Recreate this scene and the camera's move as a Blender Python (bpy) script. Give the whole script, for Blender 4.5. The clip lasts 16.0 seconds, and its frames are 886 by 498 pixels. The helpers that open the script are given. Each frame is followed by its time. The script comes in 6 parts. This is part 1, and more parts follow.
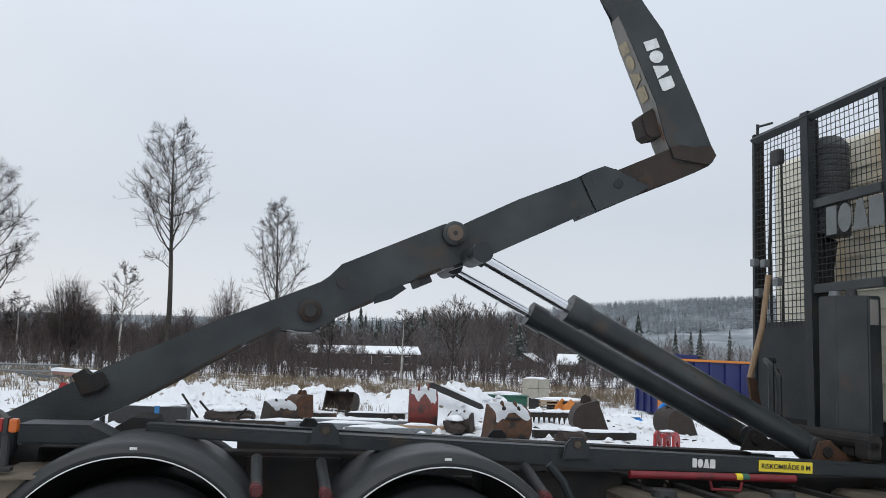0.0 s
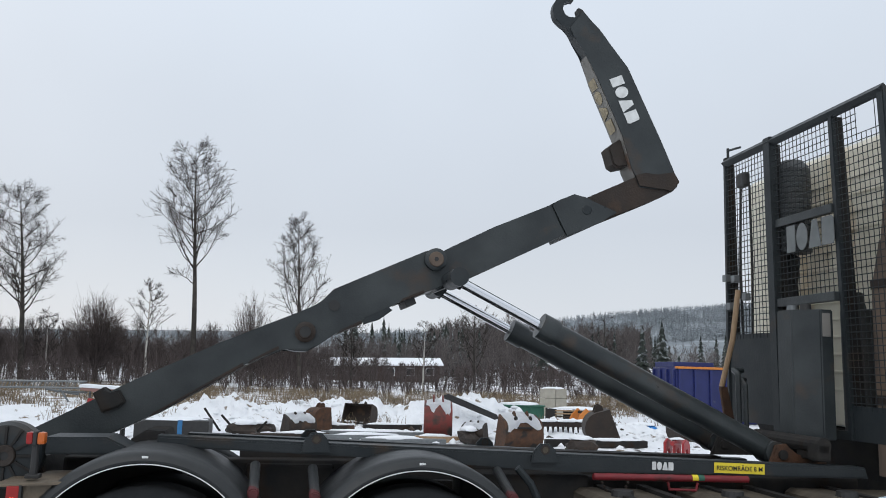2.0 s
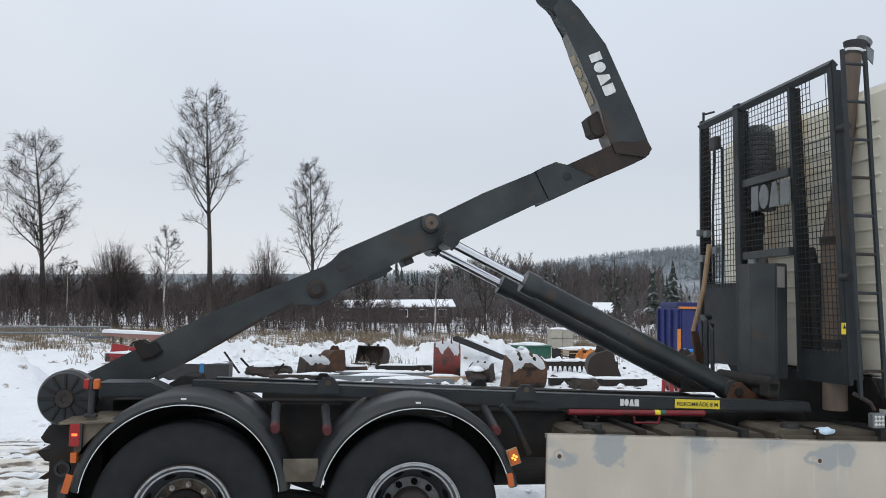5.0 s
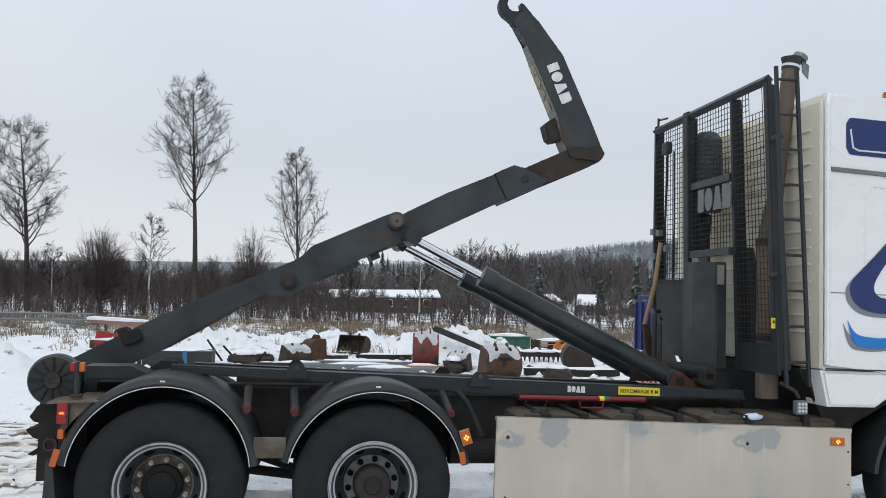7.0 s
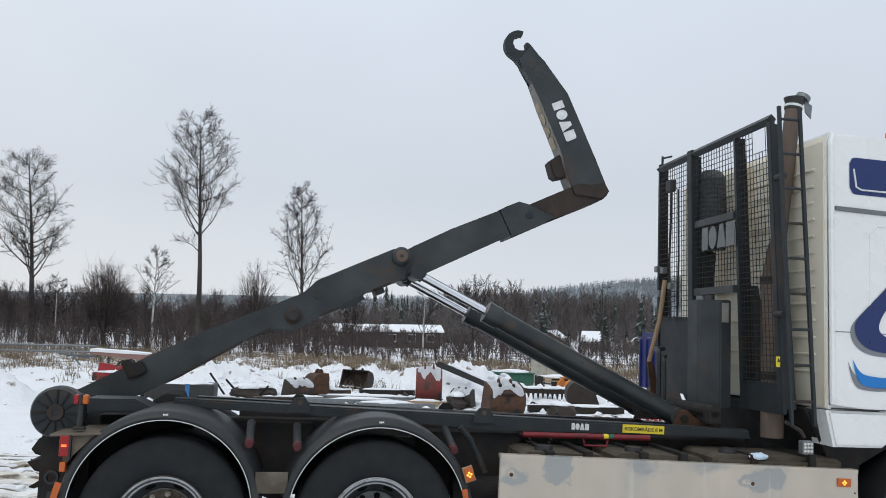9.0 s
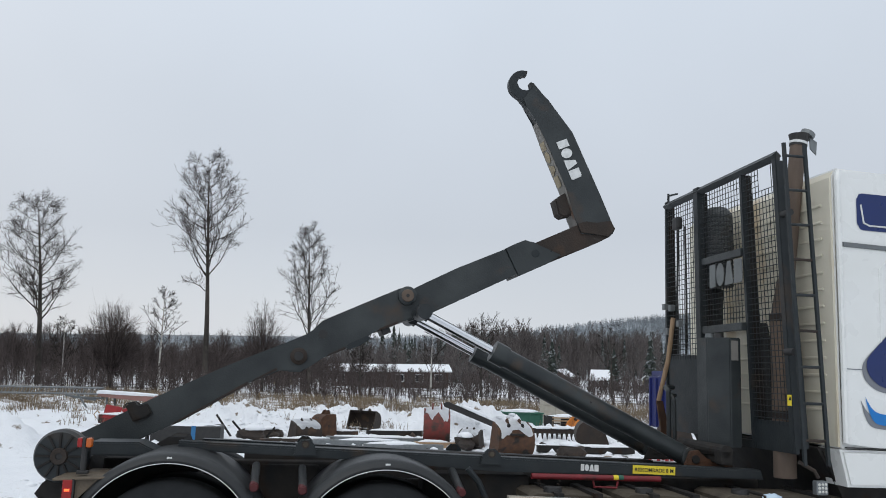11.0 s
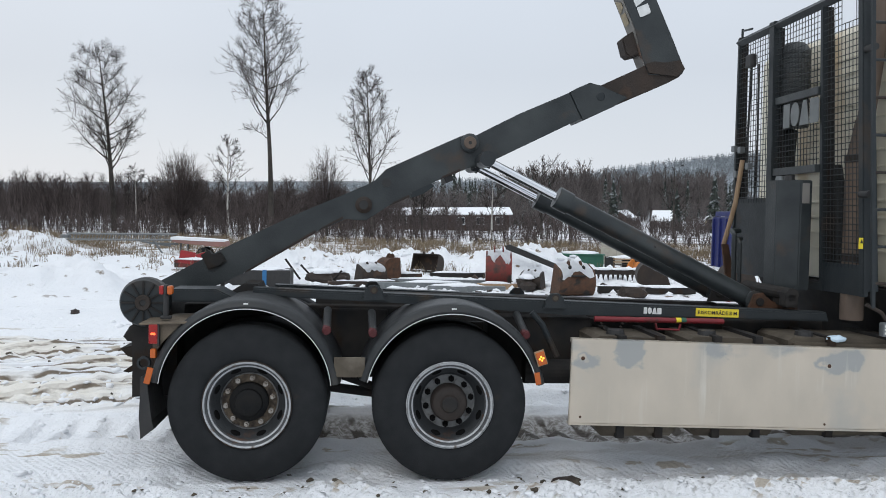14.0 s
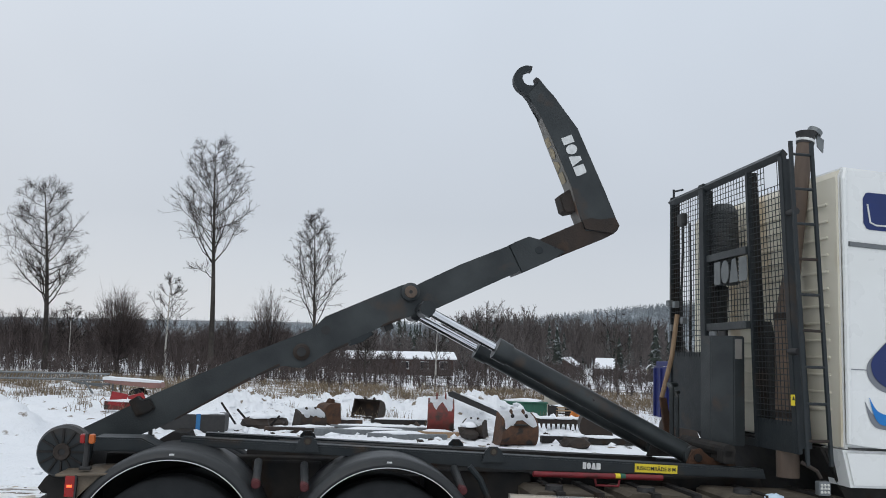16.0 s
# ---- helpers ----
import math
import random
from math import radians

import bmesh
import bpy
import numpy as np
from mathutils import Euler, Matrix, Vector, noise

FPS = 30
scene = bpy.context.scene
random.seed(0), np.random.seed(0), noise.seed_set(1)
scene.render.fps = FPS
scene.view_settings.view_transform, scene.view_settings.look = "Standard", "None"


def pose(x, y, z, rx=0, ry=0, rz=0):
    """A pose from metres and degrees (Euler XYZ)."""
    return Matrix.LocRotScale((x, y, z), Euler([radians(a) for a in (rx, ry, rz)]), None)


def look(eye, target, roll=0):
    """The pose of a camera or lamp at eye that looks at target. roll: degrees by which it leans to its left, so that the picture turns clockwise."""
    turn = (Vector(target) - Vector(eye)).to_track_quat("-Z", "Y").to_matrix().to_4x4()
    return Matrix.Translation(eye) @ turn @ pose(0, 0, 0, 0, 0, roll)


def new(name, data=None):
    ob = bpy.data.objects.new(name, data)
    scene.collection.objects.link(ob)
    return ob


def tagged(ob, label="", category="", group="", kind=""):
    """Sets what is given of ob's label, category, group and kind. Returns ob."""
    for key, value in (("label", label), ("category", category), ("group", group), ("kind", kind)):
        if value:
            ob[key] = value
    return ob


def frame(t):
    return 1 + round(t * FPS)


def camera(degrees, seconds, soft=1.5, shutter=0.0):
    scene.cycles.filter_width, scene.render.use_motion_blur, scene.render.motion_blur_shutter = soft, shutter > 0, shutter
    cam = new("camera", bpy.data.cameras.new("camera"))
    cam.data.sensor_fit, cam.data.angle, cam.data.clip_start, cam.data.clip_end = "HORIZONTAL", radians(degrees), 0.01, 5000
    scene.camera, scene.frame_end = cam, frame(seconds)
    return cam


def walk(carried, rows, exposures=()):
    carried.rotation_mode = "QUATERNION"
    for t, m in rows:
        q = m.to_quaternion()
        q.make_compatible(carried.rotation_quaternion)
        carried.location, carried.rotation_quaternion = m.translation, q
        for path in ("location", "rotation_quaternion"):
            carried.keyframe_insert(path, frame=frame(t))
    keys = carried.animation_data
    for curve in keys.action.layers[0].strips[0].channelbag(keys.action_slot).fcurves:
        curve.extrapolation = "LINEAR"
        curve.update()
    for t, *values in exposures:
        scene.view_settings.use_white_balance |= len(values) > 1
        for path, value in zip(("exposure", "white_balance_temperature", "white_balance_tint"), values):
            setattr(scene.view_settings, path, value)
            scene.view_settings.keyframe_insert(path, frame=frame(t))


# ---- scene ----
cam = camera(55.6, 16.0, soft=0.95)
PATH = [
    (0, (0.533, -3.918, 1.664), (0.922, -1.973, 1.922), 2.5),
    (0.5, (0.529, -4.035, 1.686), (0.832, -2.075, 1.94), 2.6),
    (1, (0.555, -4.146, 1.702), (0.834, -2.185, 1.978), 2.7),
    (1.5, (0.602, -4.277, 1.71), (0.925, -2.325, 2.003), 2.2),
    (2, (0.693, -4.477, 1.699), (1.027, -2.526, 1.98), 1.7),
    (2.5, (0.748, -4.562, 1.744), (1.067, -2.6, 1.967), 0.6),
    (3, (0.704, -4.64, 1.753), (0.993, -2.67, 1.939), 1.1),
    (5.5, (0.701, -5.355, 1.789), (1.022, -3.386, 1.925), 1.3),
    (6, (0.783, -5.508, 1.794), (1.113, -3.539, 1.922), 2.1),
    (6.5, (0.827, -5.637, 1.796), (1.166, -3.669, 1.912), 2.0),
    (7, (0.807, -5.69, 1.802), (1.149, -3.723, 1.921), 1.7),
    (7.5, (0.797, -5.716, 1.804), (1.128, -3.749, 1.95), 2.1),
    (8, (0.796, -5.724, 1.804), (1.123, -3.758, 1.977), 2.3),
    (8.5, (0.797, -5.719, 1.803), (1.127, -3.755, 1.99), 2.3),
    (11, (0.813, -5.697, 1.807), (1.119, -3.742, 2.1), 1.9),
    (11.5, (0.812, -5.695, 1.82), (1.114, -3.742, 2.132), 1.9),
    (12, (0.818, -5.694, 1.843), (1.117, -3.741, 2.155), 1.7),
    (12.5, (0.828, -5.694, 1.874), (1.102, -3.732, 2.15), 1.3),
    (13, (0.817, -5.683, 1.862), (1.052, -3.7, 1.984), 0.9),
    (13.5, (0.801, -5.668, 1.845), (0.991, -3.677, 1.809), 0.9),
    (14, (0.791, -5.679, 1.841), (0.969, -3.689, 1.759), 1.2),
    (14.5, (0.791, -5.686, 1.846), (0.982, -3.696, 1.784), 1.3),
    (15, (0.811, -5.696, 1.866), (1.04, -3.71, 1.907), 1.7),
    (15.5, (0.822, -5.688, 1.883), (1.093, -3.714, 2.055), 2.2),
    (16, (0.831, -5.69, 1.885), (1.125, -3.729, 2.147), 2.3),
]
TILT = pose(0, 0, 0, -2.3, 0, 0) @ pose(0, 0, 0, 0, 1.6, 0)  # the yard falls away from the camera and towards the cab
walk(cam, [(t, TILT @ look(eye, aim, roll)) for t, eye, aim, roll in PATH],
     exposures=[(0.0, -0.02), (5.5, -0.01), (8.5, -0.03), (11.0, -0.14), (12.2, -0.25), (13.2, -0.02), (14.0, 0.03), (14.5, 0.03), (15.3, -0.04), (16.0, -0.17)])

# ---- light ----
world = bpy.data.worlds.new("overcast")
scene.world = world
world.use_nodes = True
wn, wl = world.node_tree.nodes, world.node_tree.links
wn.clear()
w_out = wn.new("ShaderNodeOutputWorld")
w_bg = wn.new("ShaderNodeBackground")
w_sky = wn.new("ShaderNodeTexSky")
w_sky.sky_type, w_sky.sun_disc = "NISHITA", False
w_sky.sun_elevation, w_sky.sun_rotation = radians(24), radians(-25)
w_scale = wn.new("ShaderNodeMix")
w_scale.data_type = "RGBA"
w_scale.inputs[0].default_value = 0.97
w_co = wn.new("ShaderNodeTexCoord")
w_sep = wn.new("ShaderNodeSeparateXYZ")
w_ramp = wn.new("ShaderNodeValToRGB")
el = w_ramp.color_ramp.elements
el[0].position, el[0].color = 0.0, (7.2, 7.7, 8.35, 1)
el[1].position, el[1].color = 1.0, (11.2, 12.0, 12.9, 1)
e2 = el.new(0.12)
e2.color = (6.4, 6.95, 7.75, 1)
e3 = el.new(0.40)
e3.color = (7.2, 7.95, 8.95, 1)
w_noise = wn.new("ShaderNodeTexNoise")
w_noise.inputs["Scale"].default_value = 1.6
w_noise.inputs["Detail"].default_value = 4
w_map = wn.new("ShaderNodeMapRange")
w_map.inputs["To Min"].default_value, w_map.inputs["To Max"].default_value = 0.86, 1.12
w_mul = wn.new("ShaderNodeMix")
w_mul.data_type, w_mul.blend_type = "RGBA", "MULTIPLY"
w_mul.inputs[0].default_value = 1.0
wl.new(w_co.outputs["Generated"], w_sep.inputs[0])
wl.new(w_sep.outputs["Z"], w_ramp.inputs[0])
wl.new(w_co.outputs["Generated"], w_noise.inputs["Vector"])
wl.new(w_noise.outputs["Fac"], w_map.inputs["Value"])
wl.new(w_ramp.outputs["Color"], w_mul.inputs[6])
wl.new(w_map.outputs["Result"], w_mul.inputs[7])
wl.new(w_sky.outputs[0], w_scale.inputs[6])
wl.new(w_mul.outputs[2], w_scale.inputs[7])
wl.new(w_scale.outputs[2], w_bg.inputs["Color"])
w_bg.inputs["Strength"].default_value = 0.1
wl.new(w_bg.outputs[0], w_out.inputs[0])
sun_data = bpy.data.lights.new("sun", "SUN")
sun_data.energy, sun_data.angle, sun_data.color = 0.7, radians(40), (1.0, 0.97, 0.93)
sun = new("sun", sun_data)
sun.matrix_world = look((-20, -30, 40), (0, 0, 0))

# ---- materials ----


def mat(name, c1, c2=None, scale=6.0, rough=0.6, metal=0.0, bump=0.0, bscale=60.0, c3=None, s3=1.5, t3=0.6, rvar=0.1, stretch=(1, 1, 1), island=0.0, spec=0.5):
    """Two tones by noise, a third as patches above the threshold t3, grain as bump."""
    m = bpy.data.materials.new(name)
    m.use_nodes = True
    n, l = m.node_tree.nodes, m.node_tree.links
    b = n["Principled BSDF"]
    co = n.new("ShaderNodeTexCoord")
    mp = n.new("ShaderNodeMapping")
    mp.inputs["Scale"].default_value = stretch
    l.new(co.outputs["Object"], mp.inputs[0])

    def nz(s, d=5.0):
        x = n.new("ShaderNodeTexNoise")
        x.inputs["Scale"].default_value, x.inputs["Detail"].default_value = s, d
        l.new(mp.outputs[0], x.inputs["Vector"])
        return x.outputs["Fac"]

    def mix(fac, a, bcol):
        x = n.new("ShaderNodeMix")
        x.data_type = "RGBA"
        for val, sock in ((fac, x.inputs[0]), (a, x.inputs[6]), (bcol, x.inputs[7])):
            if isinstance(val, tuple):
                sock.default_value = (*val, 1)
            else:
                l.new(val, sock)
        return x.outputs[2]

    def step(f, a, bb):
        x = n.new("ShaderNodeMapRange")
        x.inputs["From Min"].default_value, x.inputs["From Max"].default_value = a, bb
        l.new(f, x.inputs["Value"])
        return x.outputs["Result"]

    col = mix(step(nz(scale), 0.3, 0.7), c1, c2 or tuple(v * 0.8 for v in c1))
    if c3:
        col = mix(step(nz(s3, 8.0), t3, t3 + 0.12), col, c3)
    if island:
        g = n.new("ShaderNodeNewGeometry")
        hs = n.new("ShaderNodeHueSaturation")
        mr = n.new("ShaderNodeMapRange")
        mr.inputs["To Min"].default_value, mr.inputs["To Max"].default_value = 1 - island, 1 + island
        l.new(g.outputs["Random Per Island"], mr.inputs["Value"])
        l.new(mr.outputs["Result"], hs.inputs["Value"])
        l.new(col, hs.inputs["Color"])
        col = hs.outputs[0]
    l.new(col, b.inputs["Base Color"])
    mr2 = n.new("ShaderNodeMapRange")
    mr2.inputs["To Min"].default_value, mr2.inputs["To Max"].default_value = max(0.02, rough - rvar), min(1, rough + rvar)
    l.new(nz(scale * 2.3), mr2.inputs["Value"])
    l.new(mr2.outputs["Result"], b.inputs["Roughness"])
    b.inputs["Metallic"].default_value = metal
    b.inputs["Specular IOR Level"].default_value = spec
    if bump:
        bp = n.new("ShaderNodeBump")
        bp.inputs["Strength"].default_value, bp.inputs["Distance"].default_value = bump, 0.01
        l.new(nz(bscale), bp.inputs["Height"])
        l.new(bp.outputs[0], b.inputs["Normal"])
    return m


def glow(name, c, strength):
    m = mat(name, c, rough=0.3)
    b = m.node_tree.nodes["Principled BSDF"]
    b.inputs["Emission Color"].default_value = (*c, 1)
    b.inputs["Emission Strength"].default_value = strength
    return m


RUST = (0.11, 0.055, 0.03)
M_paint = mat("grey_paint", (0.014, 0.018, 0.020), (0.040, 0.046, 0.047), 2.8, 0.40, 0.0, 0.2, 70, (0.050, 0.036, 0.027), 3.4, 0.60, rvar=0.25, spec=0.4)
M_frame = mat("frame_paint", (0.016, 0.021, 0.024), (0.026, 0.030, 0.032), 5, 0.5, 0.0, 0.2, 60, (0.045, 0.034, 0.026), 3.0, 0.6, spec=0.3)
M_under = mat("undercarriage_grime", (0.020, 0.020, 0.021), (0.034, 0.031, 0.028), 6, 0.8, 0.0, 0.3, 40, (0.03, 0.02, 0.014), 4, 0.58, spec=0.15)
M_tower = mat("tower_grey", (0.21, 0.20, 0.18), (0.16, 0.15, 0.14), 4, 0.6, 0.0, 0.15, 80, RUST, 4, 0.62)
M_rust = mat("rust", (0.10, 0.045, 0.022), (0.05, 0.028, 0.018), 9, 0.85, 0.1, 0.5, 70, (0.02, 0.018, 0.016), 4, 0.55)
M_rustdk = mat("dark_rust", (0.040, 0.027, 0.020), (0.026, 0.021, 0.018), 6, 0.75, 0.2, 0.4, 60, (0.080, 0.045, 0.027), 3, 0.6)
M_tyre = mat("tyre_rubber", (0.014, 0.0155, 0.017), (0.021, 0.0225, 0.024), 8, 0.85, 0.0, 0.25, 120, (0.026, 0.024, 0.022), 5, 0.66, spec=0.2)
M_rim = mat("rim_paint", (0.042, 0.045, 0.048), (0.028, 0.030, 0.032), 7, 0.5, 0.2, 0.2, 60, RUST, 6, 0.67, spec=0.3)
M_rimlt = mat("light_rim_paint", (0.085, 0.088, 0.092), (0.055, 0.058, 0.06), 9, 0.5, 0.2, 0.2, 60, RUST, 8, 0.60, spec=0.3)
M_ring = mat("rim_edge", (0.46, 0.47, 0.48), (0.30, 0.31, 0.32), 14, 0.45, 0.15, 0.1, 60, (0.12, 0.10, 0.085), 16, 0.58)
M_boltring = mat("flaked_bolt_ring", (0.050, 0.038, 0.028), (0.15, 0.115, 0.08), 30, 0.8, 0.1, 0.4, 60, (0.035, 0.025, 0.02), 24, 0.52)
M_hub2 = mat("rusty_hub", (0.016, 0.012, 0.010), (0.028, 0.020, 0.016), 14, 0.75, 0.1, 0.4, 50)
M_hub = mat("hub_black", (0.009, 0.010, 0.011), (0.016, 0.015, 0.014), 12, 0.7, 0.1, 0.3, 50, spec=0.15)
M_nut = mat("nut_steel", (0.46, 0.44, 0.41), (0.26, 0.22, 0.18), 30, 0.55, 0.3)
# near-black that stands for the shade inside wheel openings
M_hole_shade = mat("opening_shade", (0.004, 0.004, 0.004), (0.006, 0.006, 0.006), 15, 0.9, spec=0.1)
M_plast = mat("fender_plastic", (0.017, 0.019, 0.021), (0.026, 0.028, 0.029), 5, 0.45, 0.0, 0.1, 150, (0.045, 0.044, 0.041), 2.5, 0.60, spec=0.35)
M_white = mat("white_mark", (0.72, 0.73, 0.72), (0.55, 0.56, 0.55), 20, 0.5)
M_alu = mat("aluminium_sheet", (0.55, 0.485, 0.40), (0.47, 0.42, 0.35), 3.5, 0.36, 0.45, 0.06, 30, (0.43, 0.405, 0.36), 2.0, 0.56, stretch=(1, 1, 0.6))


def stain_alu():
    """Blue-grey scrubbed stains near the upper edge and pale vertical runs on the bare sheet."""
    n, l = M_alu.node_tree.nodes, M_alu.node_tree.links
    b = n["Principled BSDF"]
    src = b.inputs["Base Color"].links[0].from_socket
    co = n.new("ShaderNodeTexCoord")

    def nz(s, d, st):
        mp = n.new("ShaderNodeMapping")
        mp.inputs["Scale"].default_value = st
        l.new(co.outputs["Object"], mp.inputs[0])
        x = n.new("ShaderNodeTexNoise")
        x.inputs["Scale"].default_value, x.inputs["Detail"].default_value = s, d
        l.new(mp.outputs[0], x.inputs["Vector"])
        return x.outputs["Fac"]

    def rng(f, a, bb):
        x = n.new("ShaderNodeMapRange")
        x.inputs["From Min"].default_value, x.inputs["From Max"].default_value = a, bb
        l.new(f, x.inputs["Value"])
        return x.outputs["Result"]

    def mul(a, c):
        x = n.new("ShaderNodeMath")
        x.operation = "MULTIPLY"
        l.new(a, x.inputs[0])
        l.new(c, x.inputs[1])
        return x.outputs[0]

    def mix(f, a, c):
        x = n.new("ShaderNodeMix")
        x.data_type = "RGBA"
        l.new(f, x.inputs[0])
        l.new(a, x.inputs[6])
        x.inputs[7].default_value = (*c, 1)
        return x.outputs[2]

    sp = n.new("ShaderNodeSeparateXYZ")
    l.new(co.outputs["Object"], sp.inputs[0])

    def add(a, c, op="ADD"):
        x = n.new("ShaderNodeMath")
        x.operation = op
        l.new(a, x.inputs[0])
        if isinstance(c, float):
            x.inputs[1].default_value = c
        else:
            l.new(c, x.inputs[1])
        return x.outputs[0]

    wav = add(nz(4.0, 5.0, (1, 1, 1.4)), 0.4, "MULTIPLY")
    ring = None
    for cx, cz, rad in ((2.32, 0.845, 0.085), (4.13, 0.84, 0.12), (2.62, 0.965, 0.13), (4.22, 0.885, 0.10), (3.22, 0.955, 0.09)):
        dx, dz = add(sp.outputs["X"], -cx), add(sp.outputs["Z"], -cz)
        dist = add(add(mul(dx, dx), mul(dz, dz)), 0.5, "POWER")
        k = rng(add(dist, wav), rad + 0.205, rad + 0.18)
        ring = k if ring is None else add(ring, k, "MAXIMUM")
    for cx, cz in ((2.29, 0.865), (4.08, 0.82)):
        dx, dz = add(sp.outputs["X"], -cx), add(sp.outputs["Z"], -cz)
        dist = add(add(mul(dx, dx), mul(dz, dz)), 0.5, "POWER")
        ring = mul(ring, rng(add(dist, wav), 0.222, 0.235))
    blot = mul(rng(nz(3.2, 7.0, (0.8, 1, 1.8)), 0.57, 0.70), rng(sp.outputs["Z"], 0.80, 0.90))
    blot = add(mul(blot, rng(nz(0.9, 2.0, (1, 1, 0.3)), 0.50, 0.56)), ring, "MAXIMUM")
    runs = mul(rng(nz(9.0, 5.0, (1.6, 1, 0.12)), 0.58, 0.70), rng(nz(1.1, 2.0, (1, 1, 1)), 0.48, 0.60))
    specks = rng(nz(55.0, 3.0, (1, 1, 0.5)), 0.70, 0.78)
    col = mix(blot, src, (0.335, 0.338, 0.325))
    col = mix(runs, col, (0.57, 0.53, 0.46))
    col = mix(specks, col, (0.42, 0.39, 0.33))
    l.new(col, b.inputs["Base Color"])


stain_alu()
M_cheq = mat("chequer_plate", (0.16, 0.125, 0.088), (0.09, 0.072, 0.052), 8, 0.6, 0.3, 0.6, 45, RUST, 5, 0.62)
M_cab = mat("cab_white", (0.74, 0.75, 0.74), (0.70, 0.71, 0.69), 2, 0.28, 0.0, 0.0)
M_cream = mat("cab_rear_cream", (0.70, 0.66, 0.55), (0.62, 0.58, 0.47), 2.5, 0.45, 0.0, 0.05, 20, (0.52, 0.41, 0.26), 2.2, 0.56, stretch=(1, 1, 0.22))
M_blue = mat("decal_blue", (0.006, 0.020, 0.115), (0.006, 0.020, 0.10), 4, 0.3)
M_azure = mat("decal_azure", (0.002, 0.165, 0.50), (0.002, 0.155, 0.46), 4, 0.3)
M_grey = mat("decal_grey", (0.18, 0.19, 0.21), (0.16, 0.17, 0.19), 4, 0.35)
M_chrome = mat("chrome_rod", (0.72, 0.73, 0.75), (0.66, 0.67, 0.69), 3, 0.12, 1.0, rvar=0.04)
M_yel = mat("yellow_sign", (0.78, 0.62, 0.03), (0.70, 0.55, 0.03), 15, 0.5)
M_black = mat("black", (0.012, 0.012, 0.012), (0.02, 0.02, 0.02), 15, 0.6)
M_red = mat("red_paint", (0.33, 0.018, 0.02), (0.24, 0.015, 0.018), 8, 0.45, 0.0, 0.1, 60, (0.08, 0.02, 0.015), 6, 0.64)
M_lampred = glow("lamp_red", (0.26, 0.004, 0.003), 0.12)
M_lit = glow("lamp_lit", (1.0, 0.12, 0.03), 2.2)
# slight emission brightens every amber lens, side reflectors that are no lamps included
M_amber = glow("amber_lens", (0.46, 0.10, 0.012), 0.05)
M_amberlit = glow("amber_lit", (1.0, 0.42, 0.05), 1.6)
M_wood = mat("wood_handle", (0.36, 0.25, 0.15), (0.26, 0.17, 0.10), 14, 0.7, 0.0, 0.3, 60, stretch=(4, 4, 0.6))
M_exh = mat("rusted_exhaust", (0.165, 0.122, 0.093), (0.095, 0.070, 0.055), 7, 0.75, 0.15, 0.3, 50, (0.19, 0.13, 0.09), 3, 0.58, stretch=(1, 1, 0.3))
M_dirt = mat("dried_dirt", (0.10, 0.085, 0.065), (0.06, 0.05, 0.04), 6, 0.9, 0.0, 0.4, 40, (0.17, 0.15, 0.12), 3, 0.58, spec=0.2)
M_tan = mat("worn_mark", (0.40, 0.33, 0.21), (0.24, 0.20, 0.14), 18, 0.7)
M_lens = mat("work_lamp_lens", (0.62, 0.62, 0.58), (0.45, 0.45, 0.42), 60, 0.2)
M_snow = mat("snow", (0.80, 0.81, 0.83), (0.74, 0.76, 0.79), 3, 0.7, 0.0, 0.5, 14)
M_bark = mat("bark", (0.036, 0.031, 0.027), (0.066, 0.057, 0.049), 4, 0.9, 0.0, 0.4, 20, island=0.3)
M_twig = mat("twigs", (0.028, 0.023, 0.021), (0.046, 0.038, 0.033), 1.0, 0.9, island=0.4, spec=0.2)
M_brush = mat("brush_stems", (0.074, 0.060, 0.057), (0.120, 0.099, 0.094), 0.15, 0.9, island=0.6, spec=0.2)
# paler than the near brush: haze over the distance is mixed into the colour
M_wood_haze = mat("hazed_far_stems", (0.105, 0.090, 0.086), (0.15, 0.132, 0.127), 0.05, 0.9, island=0.45, spec=0.2)
M_birch = mat("birch_bark", (0.55, 0.53, 0.49), (0.36, 0.34, 0.31), 5, 0.8, 0.0, 0.2, 20, (0.05, 0.045, 0.04), 2.0, 0.56)
M_spruce = mat("spruce_needles", (0.018, 0.026, 0.020), (0.030, 0.036, 0.030), 0.8, 0.9, island=0.4, c3=(0.26, 0.28, 0.29), s3=1.6, t3=0.53)
# pale blue-grey carries distance haze in the colour, besides frost on the trees
M_spruce_haze = mat("hazed_far_spruce", (0.17, 0.19, 0.205), (0.24, 0.265, 0.285), 0.05, 0.9, island=0.35, c3=(0.38, 0.41, 0.44), s3=0.03, t3=0.50, spec=0.1)
M_grass = mat("dry_grass", (0.16, 0.122, 0.082), (0.25, 0.195, 0.135), 0.5, 0.9, island=0.5, spec=0.2)
M_cont = mat("container_blue", (0.010, 0.016, 0.095), (0.014, 0.021, 0.12), 3, 0.45, 0.0, 0.1, 30, (0.07, 0.08, 0.14), 5, 0.66)
M_orange = mat("orange_paint", (0.62, 0.21, 0.03), (0.5, 0.17, 0.03), 8, 0.5)
M_green = mat("green_paint", (0.02, 0.10, 0.065), (0.03, 0.12, 0.08), 5, 0.55)
M_conc = mat("concrete", (0.40, 0.37, 0.31), (0.32, 0.30, 0.25), 5, 0.85, 0.0, 0.4, 30)
M_galv = mat("galvanised_steel", (0.20, 0.215, 0.22), (0.14, 0.15, 0.155), 12, 0.5, 0.5)
